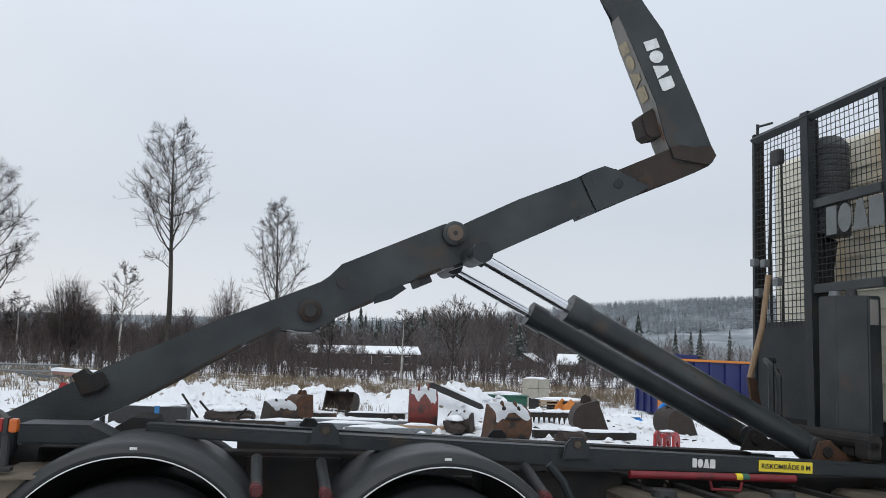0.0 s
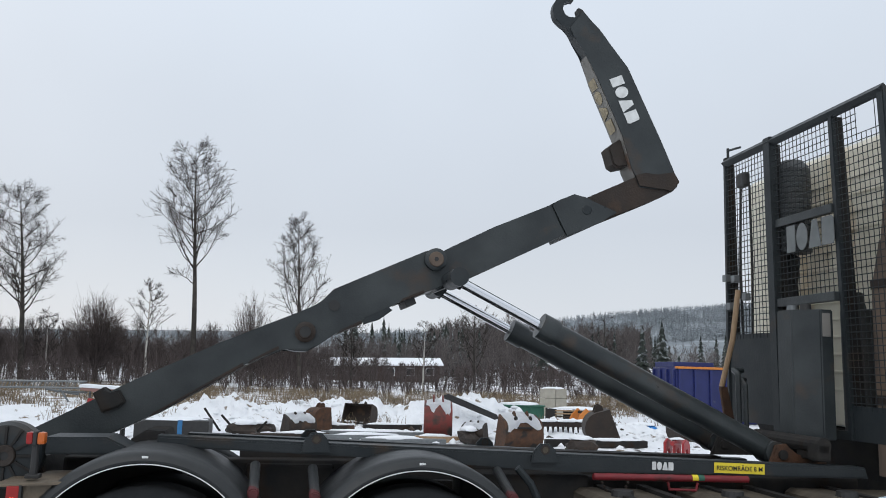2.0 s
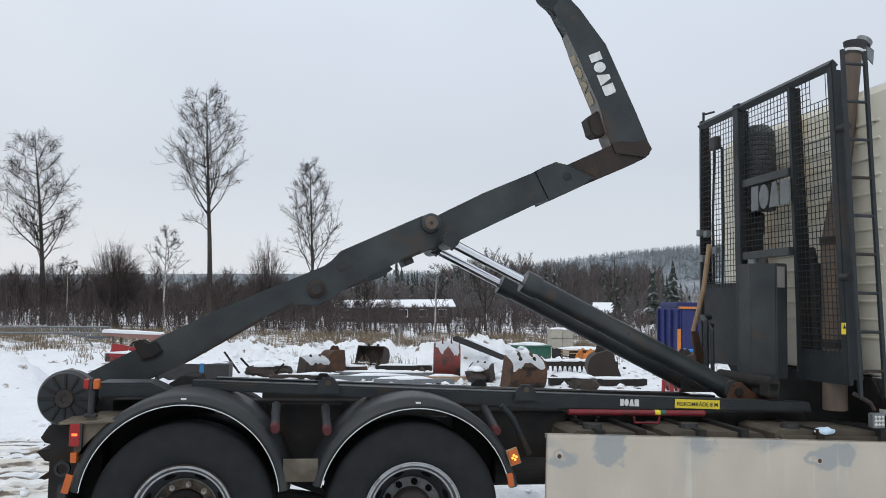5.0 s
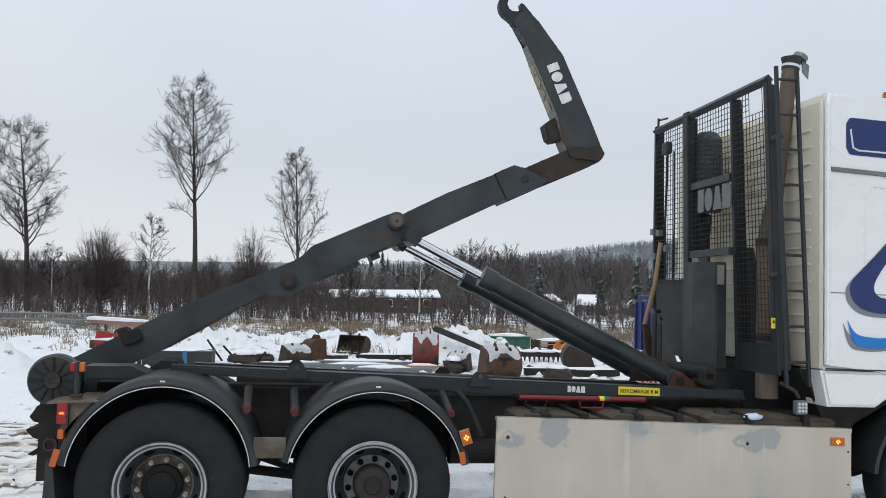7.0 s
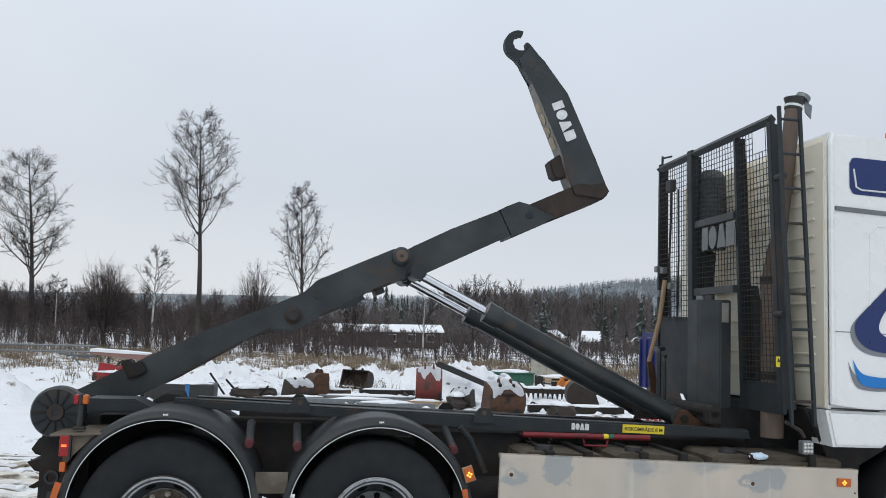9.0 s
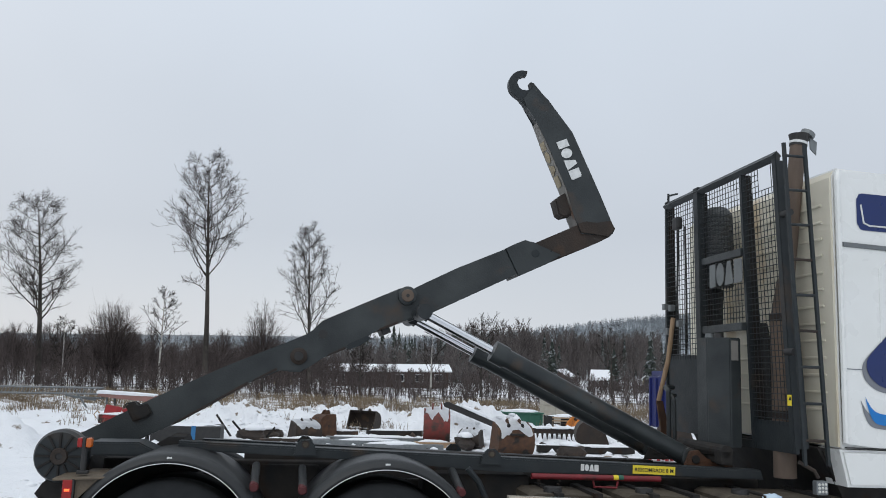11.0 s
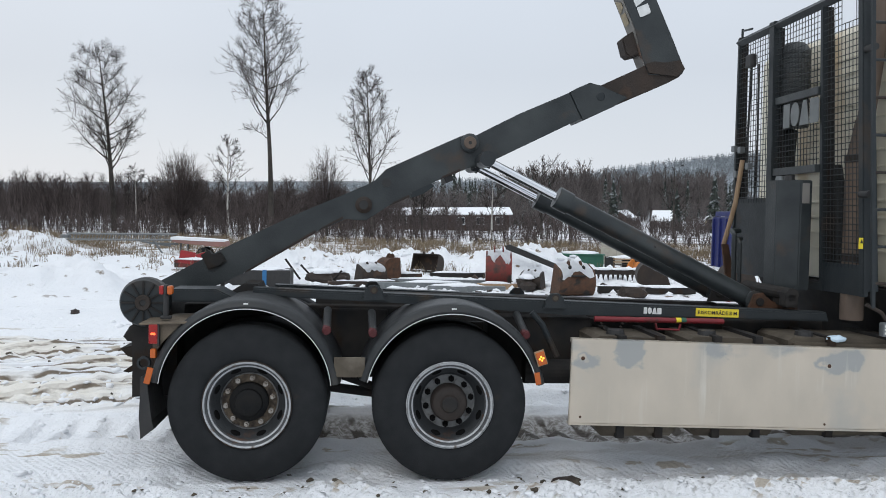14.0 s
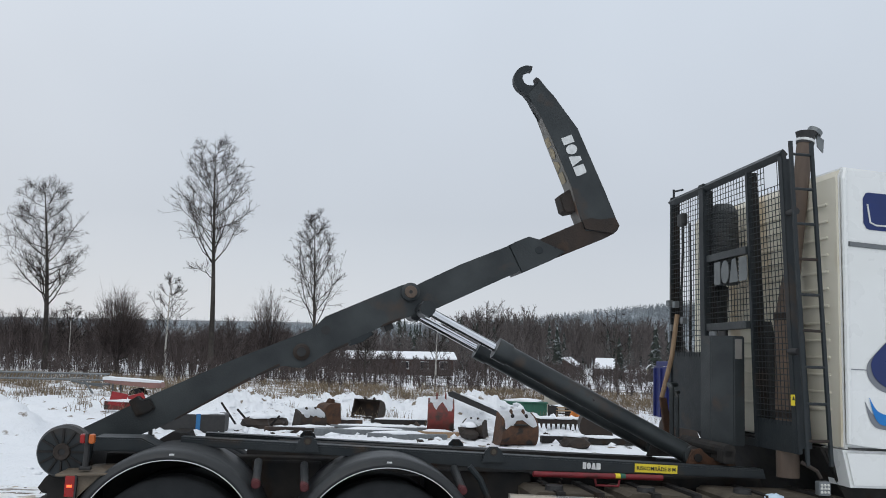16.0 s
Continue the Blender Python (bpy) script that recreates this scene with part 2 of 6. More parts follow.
M_wall = mat("barn_wall", (0.085, 0.05, 0.04), (0.06, 0.04, 0.035), 3, 0.8, 0.0, 0.2, 10)
M_wall2 = mat("ochre_wall", (0.30, 0.25, 0.17), (0.24, 0.20, 0.14), 3, 0.8)
M_glass = mat("dark_window", (0.02, 0.024, 0.03), (0.03, 0.035, 0.04), 3, 0.1)
M_hose = mat("hose_rubber", (0.015, 0.015, 0.016), (0.025, 0.024, 0.023), 10, 0.6)

# ---- mesh helpers ----


def part(name, bm, material, parent=None, label=""):
    me = bpy.data.meshes.new(name)
    bmesh.ops.recalc_face_normals(bm, faces=bm.faces)
    bm.to_mesh(me)
    bm.free()
    me.materials.append(material)
    ob = new(name, me)
    if parent:
        ob.parent = parent
    if label:
        ob["label"] = label
    return ob


def smooth(ob, deg=40):
    me = ob.data
    me.shade_smooth()
    me.set_sharp_from_angle(angle=radians(deg))
    return ob


def thing(name, m, label, category, group="", kind=""):
    ob = new(name)
    ob.matrix_world = m
    return tagged(ob, label, category, group, kind)


def box(bm, x0, x1, y0, y1, z0, z1, bev=0.0, m=None):
    r = bmesh.ops.create_cube(bm, size=1)
    vs = r["verts"]
    for v in vs:
        v.co = Vector(((x0 + x1) / 2 + v.co.x * (x1 - x0), (y0 + y1) / 2 + v.co.y * (y1 - y0), (z0 + z1) / 2 + v.co.z * (z1 - z0)))
        if m:
            v.co = m @ v.co
    if bev:
        es = {e for v in vs for e in v.link_edges}
        bmesh.ops.bevel(bm, geom=list(es), offset=bev, segments=2, affect="EDGES", profile=0.6)
    return bm


def prism(bm, pts, y0, y1, bev=0.0, m=None):
    """A plate of outline pts (x, z) from y0 to y1."""
    m = m or Matrix()
    a = [bm.verts.new(m @ Vector((x, y0, z))) for x, z in pts]
    b = [bm.verts.new(m @ Vector((x, y1, z))) for x, z in pts]
    fs = [bm.faces.new(a), bm.faces.new(b[::-1])]
    k = len(pts)
    for i in range(k):
        bm.faces.new((a[i], b[i], b[(i + 1) % k], a[(i + 1) % k]))
    if bev:
        bmesh.ops.bevel(bm, geom=list({e for f in fs for e in f.edges}), offset=bev, segments=2, affect="EDGES")
    return bm


def rod(bm, p, q, r, r2=None, seg=12, caps=True):
    p, q = Vector(p), Vector(q)
    d = q - p
    m = Matrix.Translation((p + q) / 2) @ d.to_track_quat("Z", "Y").to_matrix().to_4x4()
    bmesh.ops.create_cone(bm, cap_ends=caps, segments=seg, radius1=r, radius2=r if r2 is None else r2, depth=d.length, matrix=m)
    return bm


def pipe(bm, pts, r, seg=8):
    for a, b in zip(pts, pts[1:]):
        rod(bm, a, b, r, seg=seg)
    for p in pts[1:-1]:
        bmesh.ops.create_uvsphere(bm, u_segments=seg, v_segments=6, radius=r * 1.02, matrix=Matrix.Translation(p))
    return bm


def spin(bm, prof, seg=48, a0=0.0, a1=360.0, closed=True):
    """Turn the profile (r, y) round the y axis; angles from +x towards +z."""
    full = abs(a1 - a0) >= 359.9
    n = seg if full else seg + 1
    rings = []
    for i in range(n):
        a = radians(a0 + (a1 - a0) * i / seg)
        rings.append([bm.verts.new((r * math.cos(a), y, r * math.sin(a))) for r, y in prof])
    k = len(prof)
    for i in range(seg):
        u, v = rings[i], rings[(i + 1) % n]
        for j in range(k if closed else k - 1):
            bm.faces.new((u[j], u[(j + 1) % k], v[(j + 1) % k], v[j]))
    if not full and closed:
        bm.faces.new(rings[0])
        bm.faces.new(rings[-1][::-1])
    return bm


def B():
    return bmesh.new()


def tubes(name, segs, material, parent=None, sides=3):
    """Many thin tapered pieces as one mesh; segs: rows of p0 (3), p1 (3), r0, r1."""
    s = np.asarray(segs, float)
    p, q, r0, r1 = s[:, 0:3], s[:, 3:6], s[:, 6], s[:, 7]
    d = q - p
    d /= np.maximum(np.linalg.norm(d, axis=1, keepdims=True), 1e-9)
    ref = np.where(np.abs(d[:, 2:3]) > 0.9, np.array([[1.0, 0, 0]]), np.array([[0, 0, 1.0]]))
    u = np.cross(d, ref)
    u /= np.linalg.norm(u, axis=1, keepdims=True)
    w = np.cross(d, u)
    rows = []
    for c, r in ((p, r0), (q, r1)):
        for k in range(sides):
            a = 2 * math.pi * k / sides
            rows.append(c + r[:, None] * (math.cos(a) * u + math.sin(a) * w))
    v = np.stack(rows, 1).reshape(-1, 3)
    n = len(s)
    off = np.arange(n)[:, None] * (2 * sides)
    faces = np.stack([off + np.array([[k, (k + 1) % sides, sides + (k + 1) % sides, sides + k]]) for k in range(sides)], 1).reshape(-1, 4)
    me = bpy.data.meshes.new(name)
    me.vertices.add(len(v))
    me.vertices.foreach_set("co", v.ravel())
    me.loops.add(faces.size)
    me.loops.foreach_set("vertex_index", faces.ravel().astype(np.int32))
    me.polygons.add(len(faces))
    me.polygons.foreach_set("loop_start", np.arange(0, faces.size, 4, dtype=np.int32))
    me.update(calc_edges=True)
    me.materials.append(material)
    ob = new(name, me)
    if parent:
        ob.parent = parent
    return ob


# ---- ground ----
UP = TILT.to_3x3() @ Vector((0, 0, 1))


def soft(v, lim, w):
    """v, levelling off past lim."""
    return np.where(v < lim, v, lim + w * np.tanh((v - lim) / w))


def plane_z(x, y):
    xc = soft(-soft(-np.asarray(x, float), 35, 30), 45, 40)
    yc = soft(-soft(-np.asarray(y, float), 12, 8), 130, 60)
    return -(UP.x * xc + UP.y * yc) / UP.z


HEAPS = [(-5.6, 13.2, 0.62, 1.3, 0.9), (-7.6, 12.2, 0.48, 1.6, 1.0), (-12.6, 29.5, 0.85, 1.7, 1.2), (-1.5, 22.0, 0.55, 1.5, 1.3), (1.0, 24.5, 0.30, 2.6, 1.6),
         (5.2, 19.4, 0.85, 0.9, 0.8), (3.4, 23.5, 0.35, 2.2, 1.4), (6.0, 23.0, 0.35, 1.6, 1.2), (-9.5, 15.5, 0.35, 2.0, 1.3), (8.8, 18.4, 0.25, 2.2, 1.2), (6.6, 20.0, 0.75, 1.1, 0.9), (7.2, 15.2, 0.12, 1.6, 0.6)]


def bumps(x, y):
    n = np.array([noise.fractal(Vector((a * 1.1, b * 1.1, 3.1)), 0.75, 2.2, 5) for a, b in zip(np.ravel(x), np.ravel(y))]).reshape(np.shape(x))
    n2 = np.array([noise.noise(Vector((a * 4.2, b * 4.2, 7.7))) for a, b in zip(np.ravel(x), np.ravel(y))]).reshape(np.shape(x))
    near = 1 / (1 + np.exp(-(np.asarray(y) - 8.0)))
    rough = 0.12 * np.exp(-((np.asarray(y) - 22.0) / 6.0) ** 2)
    z = (0.018 + 0.03 * near) * n + (0.006 + rough * 0.5) * n2 + rough * n
    for hx, hy, h, sx, sy in HEAPS:
        g = np.exp(-(((x - hx) / sx) ** 2 + ((y - hy) / sy) ** 2))
        z = z + h * g * (1 + 0.35 * n + 0.22 * n2)
    # wheel ruts along the truck, with lug marks pressed across
    for c, w, dp in ((0.10, 0.20, 0.03), (-1.5, 0.28, 0.05), (2.5, 0.3, 0.05), (3.4, 0.25, 0.05), (5.2, 0.5, 0.05), (6.8, 0.4, 0.04)):
        cc = c + 0.12 * np.sin(x * 0.25 + c)
        prof = np.exp(-((y - cc) / w) ** 4)
        lug = 0.5 + 0.5 * np.sign(np.sin((x + 0.4 * (y - cc)) * 2 * math.pi / 0.27))
        z = z - prof * (dp + 0.03 * lug) + 0.035 * np.exp(-((np.abs(y - cc) - w * 1.25) / 0.09) ** 2) * (0.6 + n)
    # deep cleated track between the wheel lines
    prof = np.exp(-((y - 1.45) / 0.38) ** 6)
    z = z - prof * (0.06 + 0.06 * (np.sin(x * 2 * math.pi / 0.29) > -0.2)) + 0.05 * np.exp(-((y - 0.98) / 0.1) ** 2) * (0.7 + n)
    # slanted tractor lug ridges along the verge
    prof = np.exp(-((y + 0.30) / 0.22) ** 4)
    u = (x + 0.9 * (y + 0.3)) / 0.17 + 0.25 * n
    tri = np.abs(u - np.round(u)) * 2
    z = z + prof * (0.10 * np.clip(2.4 * tri - 1.0, 0, 1) * (0.8 + 0.5 * n2) - 0.01)
    # lug bars of the turning tracks behind the truck
    prof = (1 / (1 + np.exp((x + 1.0) * 6))) * np.exp(-((y - 4.2) / 2.0) ** 6)
    u = (y - 0.2 * x) / 0.30 + 0.04 * n
    z = z + prof * 0.06 * np.clip(np.abs(u - np.round(u)) * 5 - 0.6, 0, 1) * (0.8 + 0.6 * n2)
    flat = np.exp(-((np.maximum(0, np.minimum(np.abs(x), np.abs(x - 1.37)) - 0.3) / 0.15) ** 2)) * np.exp(-((np.maximum(0, np.abs(y - 0.3) - 0.4) / 0.2) ** 2))
    return z * (1 - flat) - 0.01 * flat


def steps(spec):
    out = []
    for a, b, d in spec:
        out += list(np.arange(a, b, d))
    return np.array(out + [spec[-1][1]])


def ground():
    xs = steps([(-3000, -600, 400), (-600, -120, 60), (-120, -30, 10), (-30, -14, 1.0), (-14, -6, 0.2), (-6, -3, 0.08), (-3, 6.5, 0.04), (6.5, 14, 0.18), (14, 40, 1.0), (40, 120, 8), (120, 600, 48), (600, 3000, 400)])
    ys = steps([(-3000, -400, 400), (-400, -40, 40), (-40, -8, 4), (-8, -3, 0.5), (-3, -0.9, 0.2), (-0.9, 2.2, 0.035), (2.2, 7.0, 0.055), (7.0, 14, 0.17), (14, 30, 0.2), (30, 60, 1.2), (60, 200, 7), (200, 800, 40), (800, 3200, 300)])
    X, Y = np.meshgrid(xs, ys)
    Z = plane_z(X, Y)
    nearmask = (X > -30) & (X < 40) & (Y > -8) & (Y < 60)
    zz = np.zeros_like(Z)
    zz[nearmask] = bumps(X[nearmask], Y[nearmask])
    Z = Z + zz
    v = np.stack([X, Y, Z], -1).reshape(-1, 3)
    w, h = len(xs), len(ys)
    i = (np.arange(h - 1)[:, None] * w + np.arange(w - 1)[None, :]).ravel()
    f = np.stack([i, i + 1, i + w + 1, i + w], 1)
    me = bpy.data.meshes.new("ground")
    me.vertices.add(len(v))
    me.vertices.foreach_set("co", v.ravel())
    me.loops.add(f.size)
    me.loops.foreach_set("vertex_index", f.ravel().astype(np.int32))
    me.polygons.add(len(f))
    me.polygons.foreach_set("loop_start", np.arange(0, f.size, 4, dtype=np.int32))
    me.update(calc_edges=True)
    me.shade_smooth()
    return me


def ground_material():
    m = bpy.data.materials.new("snowy_yard")
    m.use_nodes = True
    n, l = m.node_tree.nodes, m.node_tree.links
    b = n["Principled BSDF"]
    co = n.new("ShaderNodeTexCoord")
    sp = n.new("ShaderNodeSeparateXYZ")
    l.new(co.outputs["Object"], sp.inputs[0])

    def nz(s, d=6.0, st=(1, 1, 1)):
        mp = n.new("ShaderNodeMapping")
        mp.inputs["Scale"].default_value = st
        l.new(co.outputs["Object"], mp.inputs[0])
        x = n.new("ShaderNodeTexNoise")
        x.inputs["Scale"].default_value, x.inputs["Detail"].default_value = s, d
        l.new(mp.outputs[0], x.inputs["Vector"])
        return x.outputs["Fac"]

    def rng(f, a, bb, lo=0.0, hi=1.0):
        x = n.new("ShaderNodeMapRange")
        for k, val in (("From Min", a), ("From Max", bb), ("To Min", lo), ("To Max", hi)):
            x.inputs[k].default_value = val
        l.new(f, x.inputs["Value"])
        return x.outputs["Result"]

    def mul(a, c, op="MULTIPLY"):
        x = n.new("ShaderNodeMath")
        x.operation = op
        for sock, val in zip(x.inputs, (a, c)):
            if isinstance(val, float):
                sock.default_value = val
            else:
                l.new(val, sock)
        return x.outputs[0]

    def mix(f, a, c):
        x = n.new("ShaderNodeMix")
        x.data_type = "RGBA"
        l.new(f, x.inputs[0])
        for val, sock in ((a, x.inputs[6]), (c, x.inputs[7])):
            if isinstance(val, tuple):
                sock.default_value = (*val, 1)
            else:
                l.new(val, sock)
        return x.outputs[2]

    y = sp.outputs["Y"]
    col = mix(nz(1.2), (0.80, 0.81, 0.83), (0.70, 0.72, 0.75))
    # driven lane: churned snow and mud in streaks along the truck
    lane = mul(rng(y, 3.0, 1.6), rng(y, -6.0, -3.0))
    lane2 = mul(rng(y, 8.0, 7.0), rng(y, 4.2, 5.0))
    streak = rng(nz(2.2, 8.0, (0.35, 1.6, 1)), 0.54, 0.60)
    fine = rng(nz(7.0, 9.0, (0.6, 1.3, 1)), 0.53, 0.57)
    mud = mul(mul(streak, fine), mul(lane, lane2, "MAXIMUM"))
    col = mix(mud, col, mix(nz(6.0), (0.32, 0.275, 0.22), (0.56, 0.52, 0.46)))
    track = mul(mul(rng(y, 6.8, 6.0), rng(y, 2.0, 2.6)), rng(sp.outputs["X"], -0.6, -1.2))
    pressed = mul(track, rng(nz(1.1, 5.0, (0.5, 1.1, 1)), 0.42, 0.52))
    col = mix(pressed, col, mix(nz(5.0), (0.79, 0.77, 0.73), (0.66, 0.62, 0.55)))
    ph = mul(mul(mul(y, mul(sp.outputs["X"], -0.2), "ADD"), 20.94), mul(nz(1.6, 4.0), 0.9), "ADD")
    bars = mul(rng(mul(ph, 0.0, "SINE"), 0.84, 0.96), rng(nz(5.0, 6.0, (0.4, 1.4, 1)), 0.38, 0.50))
    col = mix(mul(track, bars), col, mix(nz(9.0), (0.06, 0.05, 0.04), (0.24, 0.19, 0.14)))
    under = mul(rng(y, 2.6, 1.9), rng(y, 0.1, 0.5))
    rut = mul(mul(rng(y, 1.95, 1.8), rng(y, 0.98, 1.1)), rng(sp.outputs["X"], -0.5, 0.2))
    # slush below the truck; its grey also holds the truck's shade as colour
    slush_shade = mul(mul(under, rng(sp.outputs["X"], -0.3, 0.3)), rng(nz(2.0, 9.0, (0.5, 1.4, 1)), 0.50, 0.58))
    col = mix(mul(slush_shade, 0.5), col, mix(nz(12.0, 9.0), (0.30, 0.27, 0.24), (0.55, 0.54, 0.53)))
    col = mix(rut, col, mix(rng(nz(26.0, 6.0), 0.40, 0.62), (0.24, 0.22, 0.20), (0.56, 0.55, 0.545)))
    cx = mul(mul(mul(sp.outputs["X"], 21.67), mul(y, 6.0), "ADD"), mul(nz(3.0), 2.5), "ADD")
    # shade of the pressed cleat gaps painted as dark lines
    gap = mul(mul(rut, rng(mul(cx, 0.0, "SINE"), 0.55, 0.85)), rng(nz(5.0, 5.0), 0.38, 0.48))
    col = mix(gap, col, (0.075, 0.062, 0.05))
    dirt = rng(nz(2.6, 9.0), 0.63, 0.68)
    col = mix(mul(dirt, rng(y, 9.0, 13.0)), col, (0.17, 0.13, 0.09))
    tuft = mul(rng(nz(1.4, 9.0), 0.50, 0.60), mul(rng(y, 27.0, 33.0), rng(y, 60.0, 48.0)))
    col = mix(tuft, col, (0.20, 0.145, 0.085))
    wood = mul(rng(nz(0.35, 9.0), 0.50, 0.60), mul(rng(y, 44.0, 54.0), rng(y, 135.0, 115.0)))
    col = mix(wood, col, (0.10, 0.078, 0.062))
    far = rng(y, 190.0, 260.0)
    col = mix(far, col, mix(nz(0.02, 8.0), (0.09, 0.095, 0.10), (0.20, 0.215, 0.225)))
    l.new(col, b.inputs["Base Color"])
    b.inputs["Roughness"].default_value = 0.75
    bp = n.new("ShaderNodeBump")
    bp.inputs["Strength"].default_value, bp.inputs["Distance"].default_value = 0.9, 0.04
    h0 = mul(nz(9.0, 9.0), mul(nz(38.0, 6.0), 0.35), "ADD")
    # tread blocks pressed into the wheel lines
    tread = mul(mul(mul(sp.outputs["X"], 105.0), 0.0, "SINE"), mul(mul(y, 90.0), 0.0, "SINE"))
    line = mul(rng(y, 0.9, 0.75), rng(y, -0.12, 0.0))
    h0 = mul(h0, mul(mul(tread, line), 0.07), "ADD")
    h0 = mul(h0, mul(mul(track, rng(mul(ph, 0.0, "SINE"), 0.9, 0.2)), 0.9), "ADD")
    l.new(h0, bp.inputs["Height"])
    l.new(bp.outputs[0], b.inputs["Normal"])
    return m


gme = ground()
gme.materials.append(ground_material())
tagged(new("ground", gme), "snow-covered yard with muddy wheel ruts, falling to a snowy field", "ground", kind="structure")

# ---- the truck; its own axes: x towards the cab, y away from the camera, z up, rear axle at x = 0 ----
truck = thing("hooklift_truck", TILT.copy(), "dark grey hooklift truck with white cab, its arm half raised", "truck")
WY, WR = 0.0, 0.535


M_rimring = mat("worn_grey_disc", (0.20, 0.205, 0.205), (0.12, 0.122, 0.122), 25, 0.6, 0.2, 0.3, 60, (0.05, 0.045, 0.04), 14, 0.56)


def wheel(x, y, flip=False, front=False):
    """Outer face at y; a rear wheel is a pair of tyres."""
    m = Matrix.Translation((x, y, WR)) @ (pose(0, 0, 0, 0, 0, 180) if flip else Matrix())
    bm = B()
    if front:
        spin(bm, [(0.0, 0.02), (0.13, 0.02), (0.15, 0.0), (0.2, 0.0), (0.23, 0.05), (0.27, 0.08), (0.27, 0.1), (0.2, 0.05), (0.0, 0.05)], 48, closed=False)
    else:
        spin(bm, [(0.10, 0.15), (0.195, 0.15), (0.205, 0.145), (0.215, 0.13), (0.235, 0.10), (0.262, 0.07), (0.268, 0.09), (0.24, 0.13), (0.22, 0.17), (0.10, 0.17)], 48)
    w = smooth(part("wheel", bm, M_rim, truck))
    w.matrix_local = m
    t = B()
    prof = [(0.272, 0.045), (0.297, 0.012), (0.36, -0.004), (0.43, 0.0), (0.485, 0.018), (0.515, 0.03), (0.532, 0.05), (0.535, 0.09), (0.535, 0.25), (0.525, 0.29), (0.48, 0.31), (0.34, 0.32), (0.29, 0.29)]
    spin(t, prof, 72)
    smooth(part("tyre", t, M_tyre, w), 60)
    if not front:
        t = B()
        spin(t, [(r, yy + 0.36) for r, yy in prof], 56)
        smooth(part("tyre", t, M_tyre, w), 60)
        for k in range(8):
            t = B()
            a = 2 * math.pi * (k + 0.5) / 8
            q = Matrix.Rotation(-a, 4, "Y") @ Matrix.Translation((0.239, 0.094, 0)) @ Matrix.Rotation(radians(-45), 4, "Z") @ Matrix.Diagonal((0.62, 0.2, 1.15, 1))
            bmesh.ops.create_uvsphere(t, u_segments=12, v_segments=8, radius=0.034, matrix=q)
            smooth(part("hand_hole", t, M_hole_shade, w))
    t = B()
    spin(t, [(0.256, 0.085), (0.262, 0.06), (0.270, 0.052), (0.272, 0.030), (0.282, 0.022), (0.284, 0.010), (0.300, 0.002), (0.310, 0.006), (0.308, 0.03), (0.292, 0.04), (0.275, 0.085)], 64)
    smooth(part("rim_ring", t, M_rimlt, w), 30)
    for ra, ya in ((0.2985, 0.0), (0.2715, 0.030)):
        t = B()
        spin(t, [(ra - 0.006, ya + 0.003), (ra - 0.003, ya - 0.003), (ra + 0.006, ya - 0.004), (ra + 0.009, ya + 0.003)], 64)
        smooth(part("rim_lip", t, M_ring, w, "scuffed bright rim lip"), 60)
    if not front:
        t = B()
        spin(t, [(0.132, 0.146), (0.196, 0.146), (0.196, 0.150), (0.132, 0.150)], 48)
        part("bolt_ring", t, M_boltring if x < 0.5 else M_rimring, w)
    t = B()
    spin(t, [(0.308, 0.004), (0.311, -0.001), (0.314, 0.0), (0.316, 0.006)], 64)
    smooth(part("rim_edge", t, M_rustdk if x < 0.5 else M_ring, w), 60)
    t = B()
    if x < 0.5:
        spin(t, [(0.0, 0.06), (0.085, 0.06), (0.095, 0.065), (0.1, 0.085), (0.128, 0.09), (0.138, 0.1), (0.138, 0.16), (0.0, 0.16)], 40, closed=False)
    else:
        spin(t, [(0.0, 0.015), (0.06, 0.015), (0.065, 0.03), (0.112, 0.03), (0.124, 0.04), (0.128, 0.06), (0.134, 0.08), (0.134, 0.16), (0.0, 0.16)], 40, closed=False)
    smooth(part("hub", t, M_hub if x < 0.5 else M_hub2, w))
    if x > 0.5 and not front:
        t = B()
        spin(t, [(0.0, 0.004), (0.05, 0.004), (0.058, 0.012), (0.058, 0.03), (0.0, 0.03)], 28, closed=False)
        smooth(part("hub_cap", t, M_under, w))
    if x < 0.5:
        t = B()
        spin(t, [(0.196, 0.142), (0.200, 0.134), (0.206, 0.136), (0.206, 0.15), (0.196, 0.15)], 48)
        smooth(part("disc_lip", t, M_rimring, w))
    # nuts on the rear axle; elsewhere black studs in place of shaded bolt holes
    for k in range(10):
        a = 2 * math.pi * k / 10 + 0.2
        t = B()
        c, s = math.cos(a) * 0.168, math.sin(a) * 0.168
        rod(t, (c, 0.15, s), (c, 0.118, s), 0.021 if x < 0.5 else 0.023, 0.019 if x < 0.5 else 0.022, 6)
        rod(t, (c, 0.118, s), (c, 0.105, s), 0.012, 0.009, 8)
        part("wheel_nut", t, M_nut if x < 0.5 else M_hole_shade, w)
    for ob in [w] + [c for c in w.children if not c.name.startswith("tyre")]:
        ob.data.transform(Matrix.Diagonal((0.955, 1, 0.955, 1)))
    return w


wheel(0.0, WY), wheel(1.37, WY), wheel(0.0, 2.5, True), wheel(1.37, 2.5, True)
wheel(5.78, 0.05, front=True), wheel(5.78, 2.45, True, front=True)


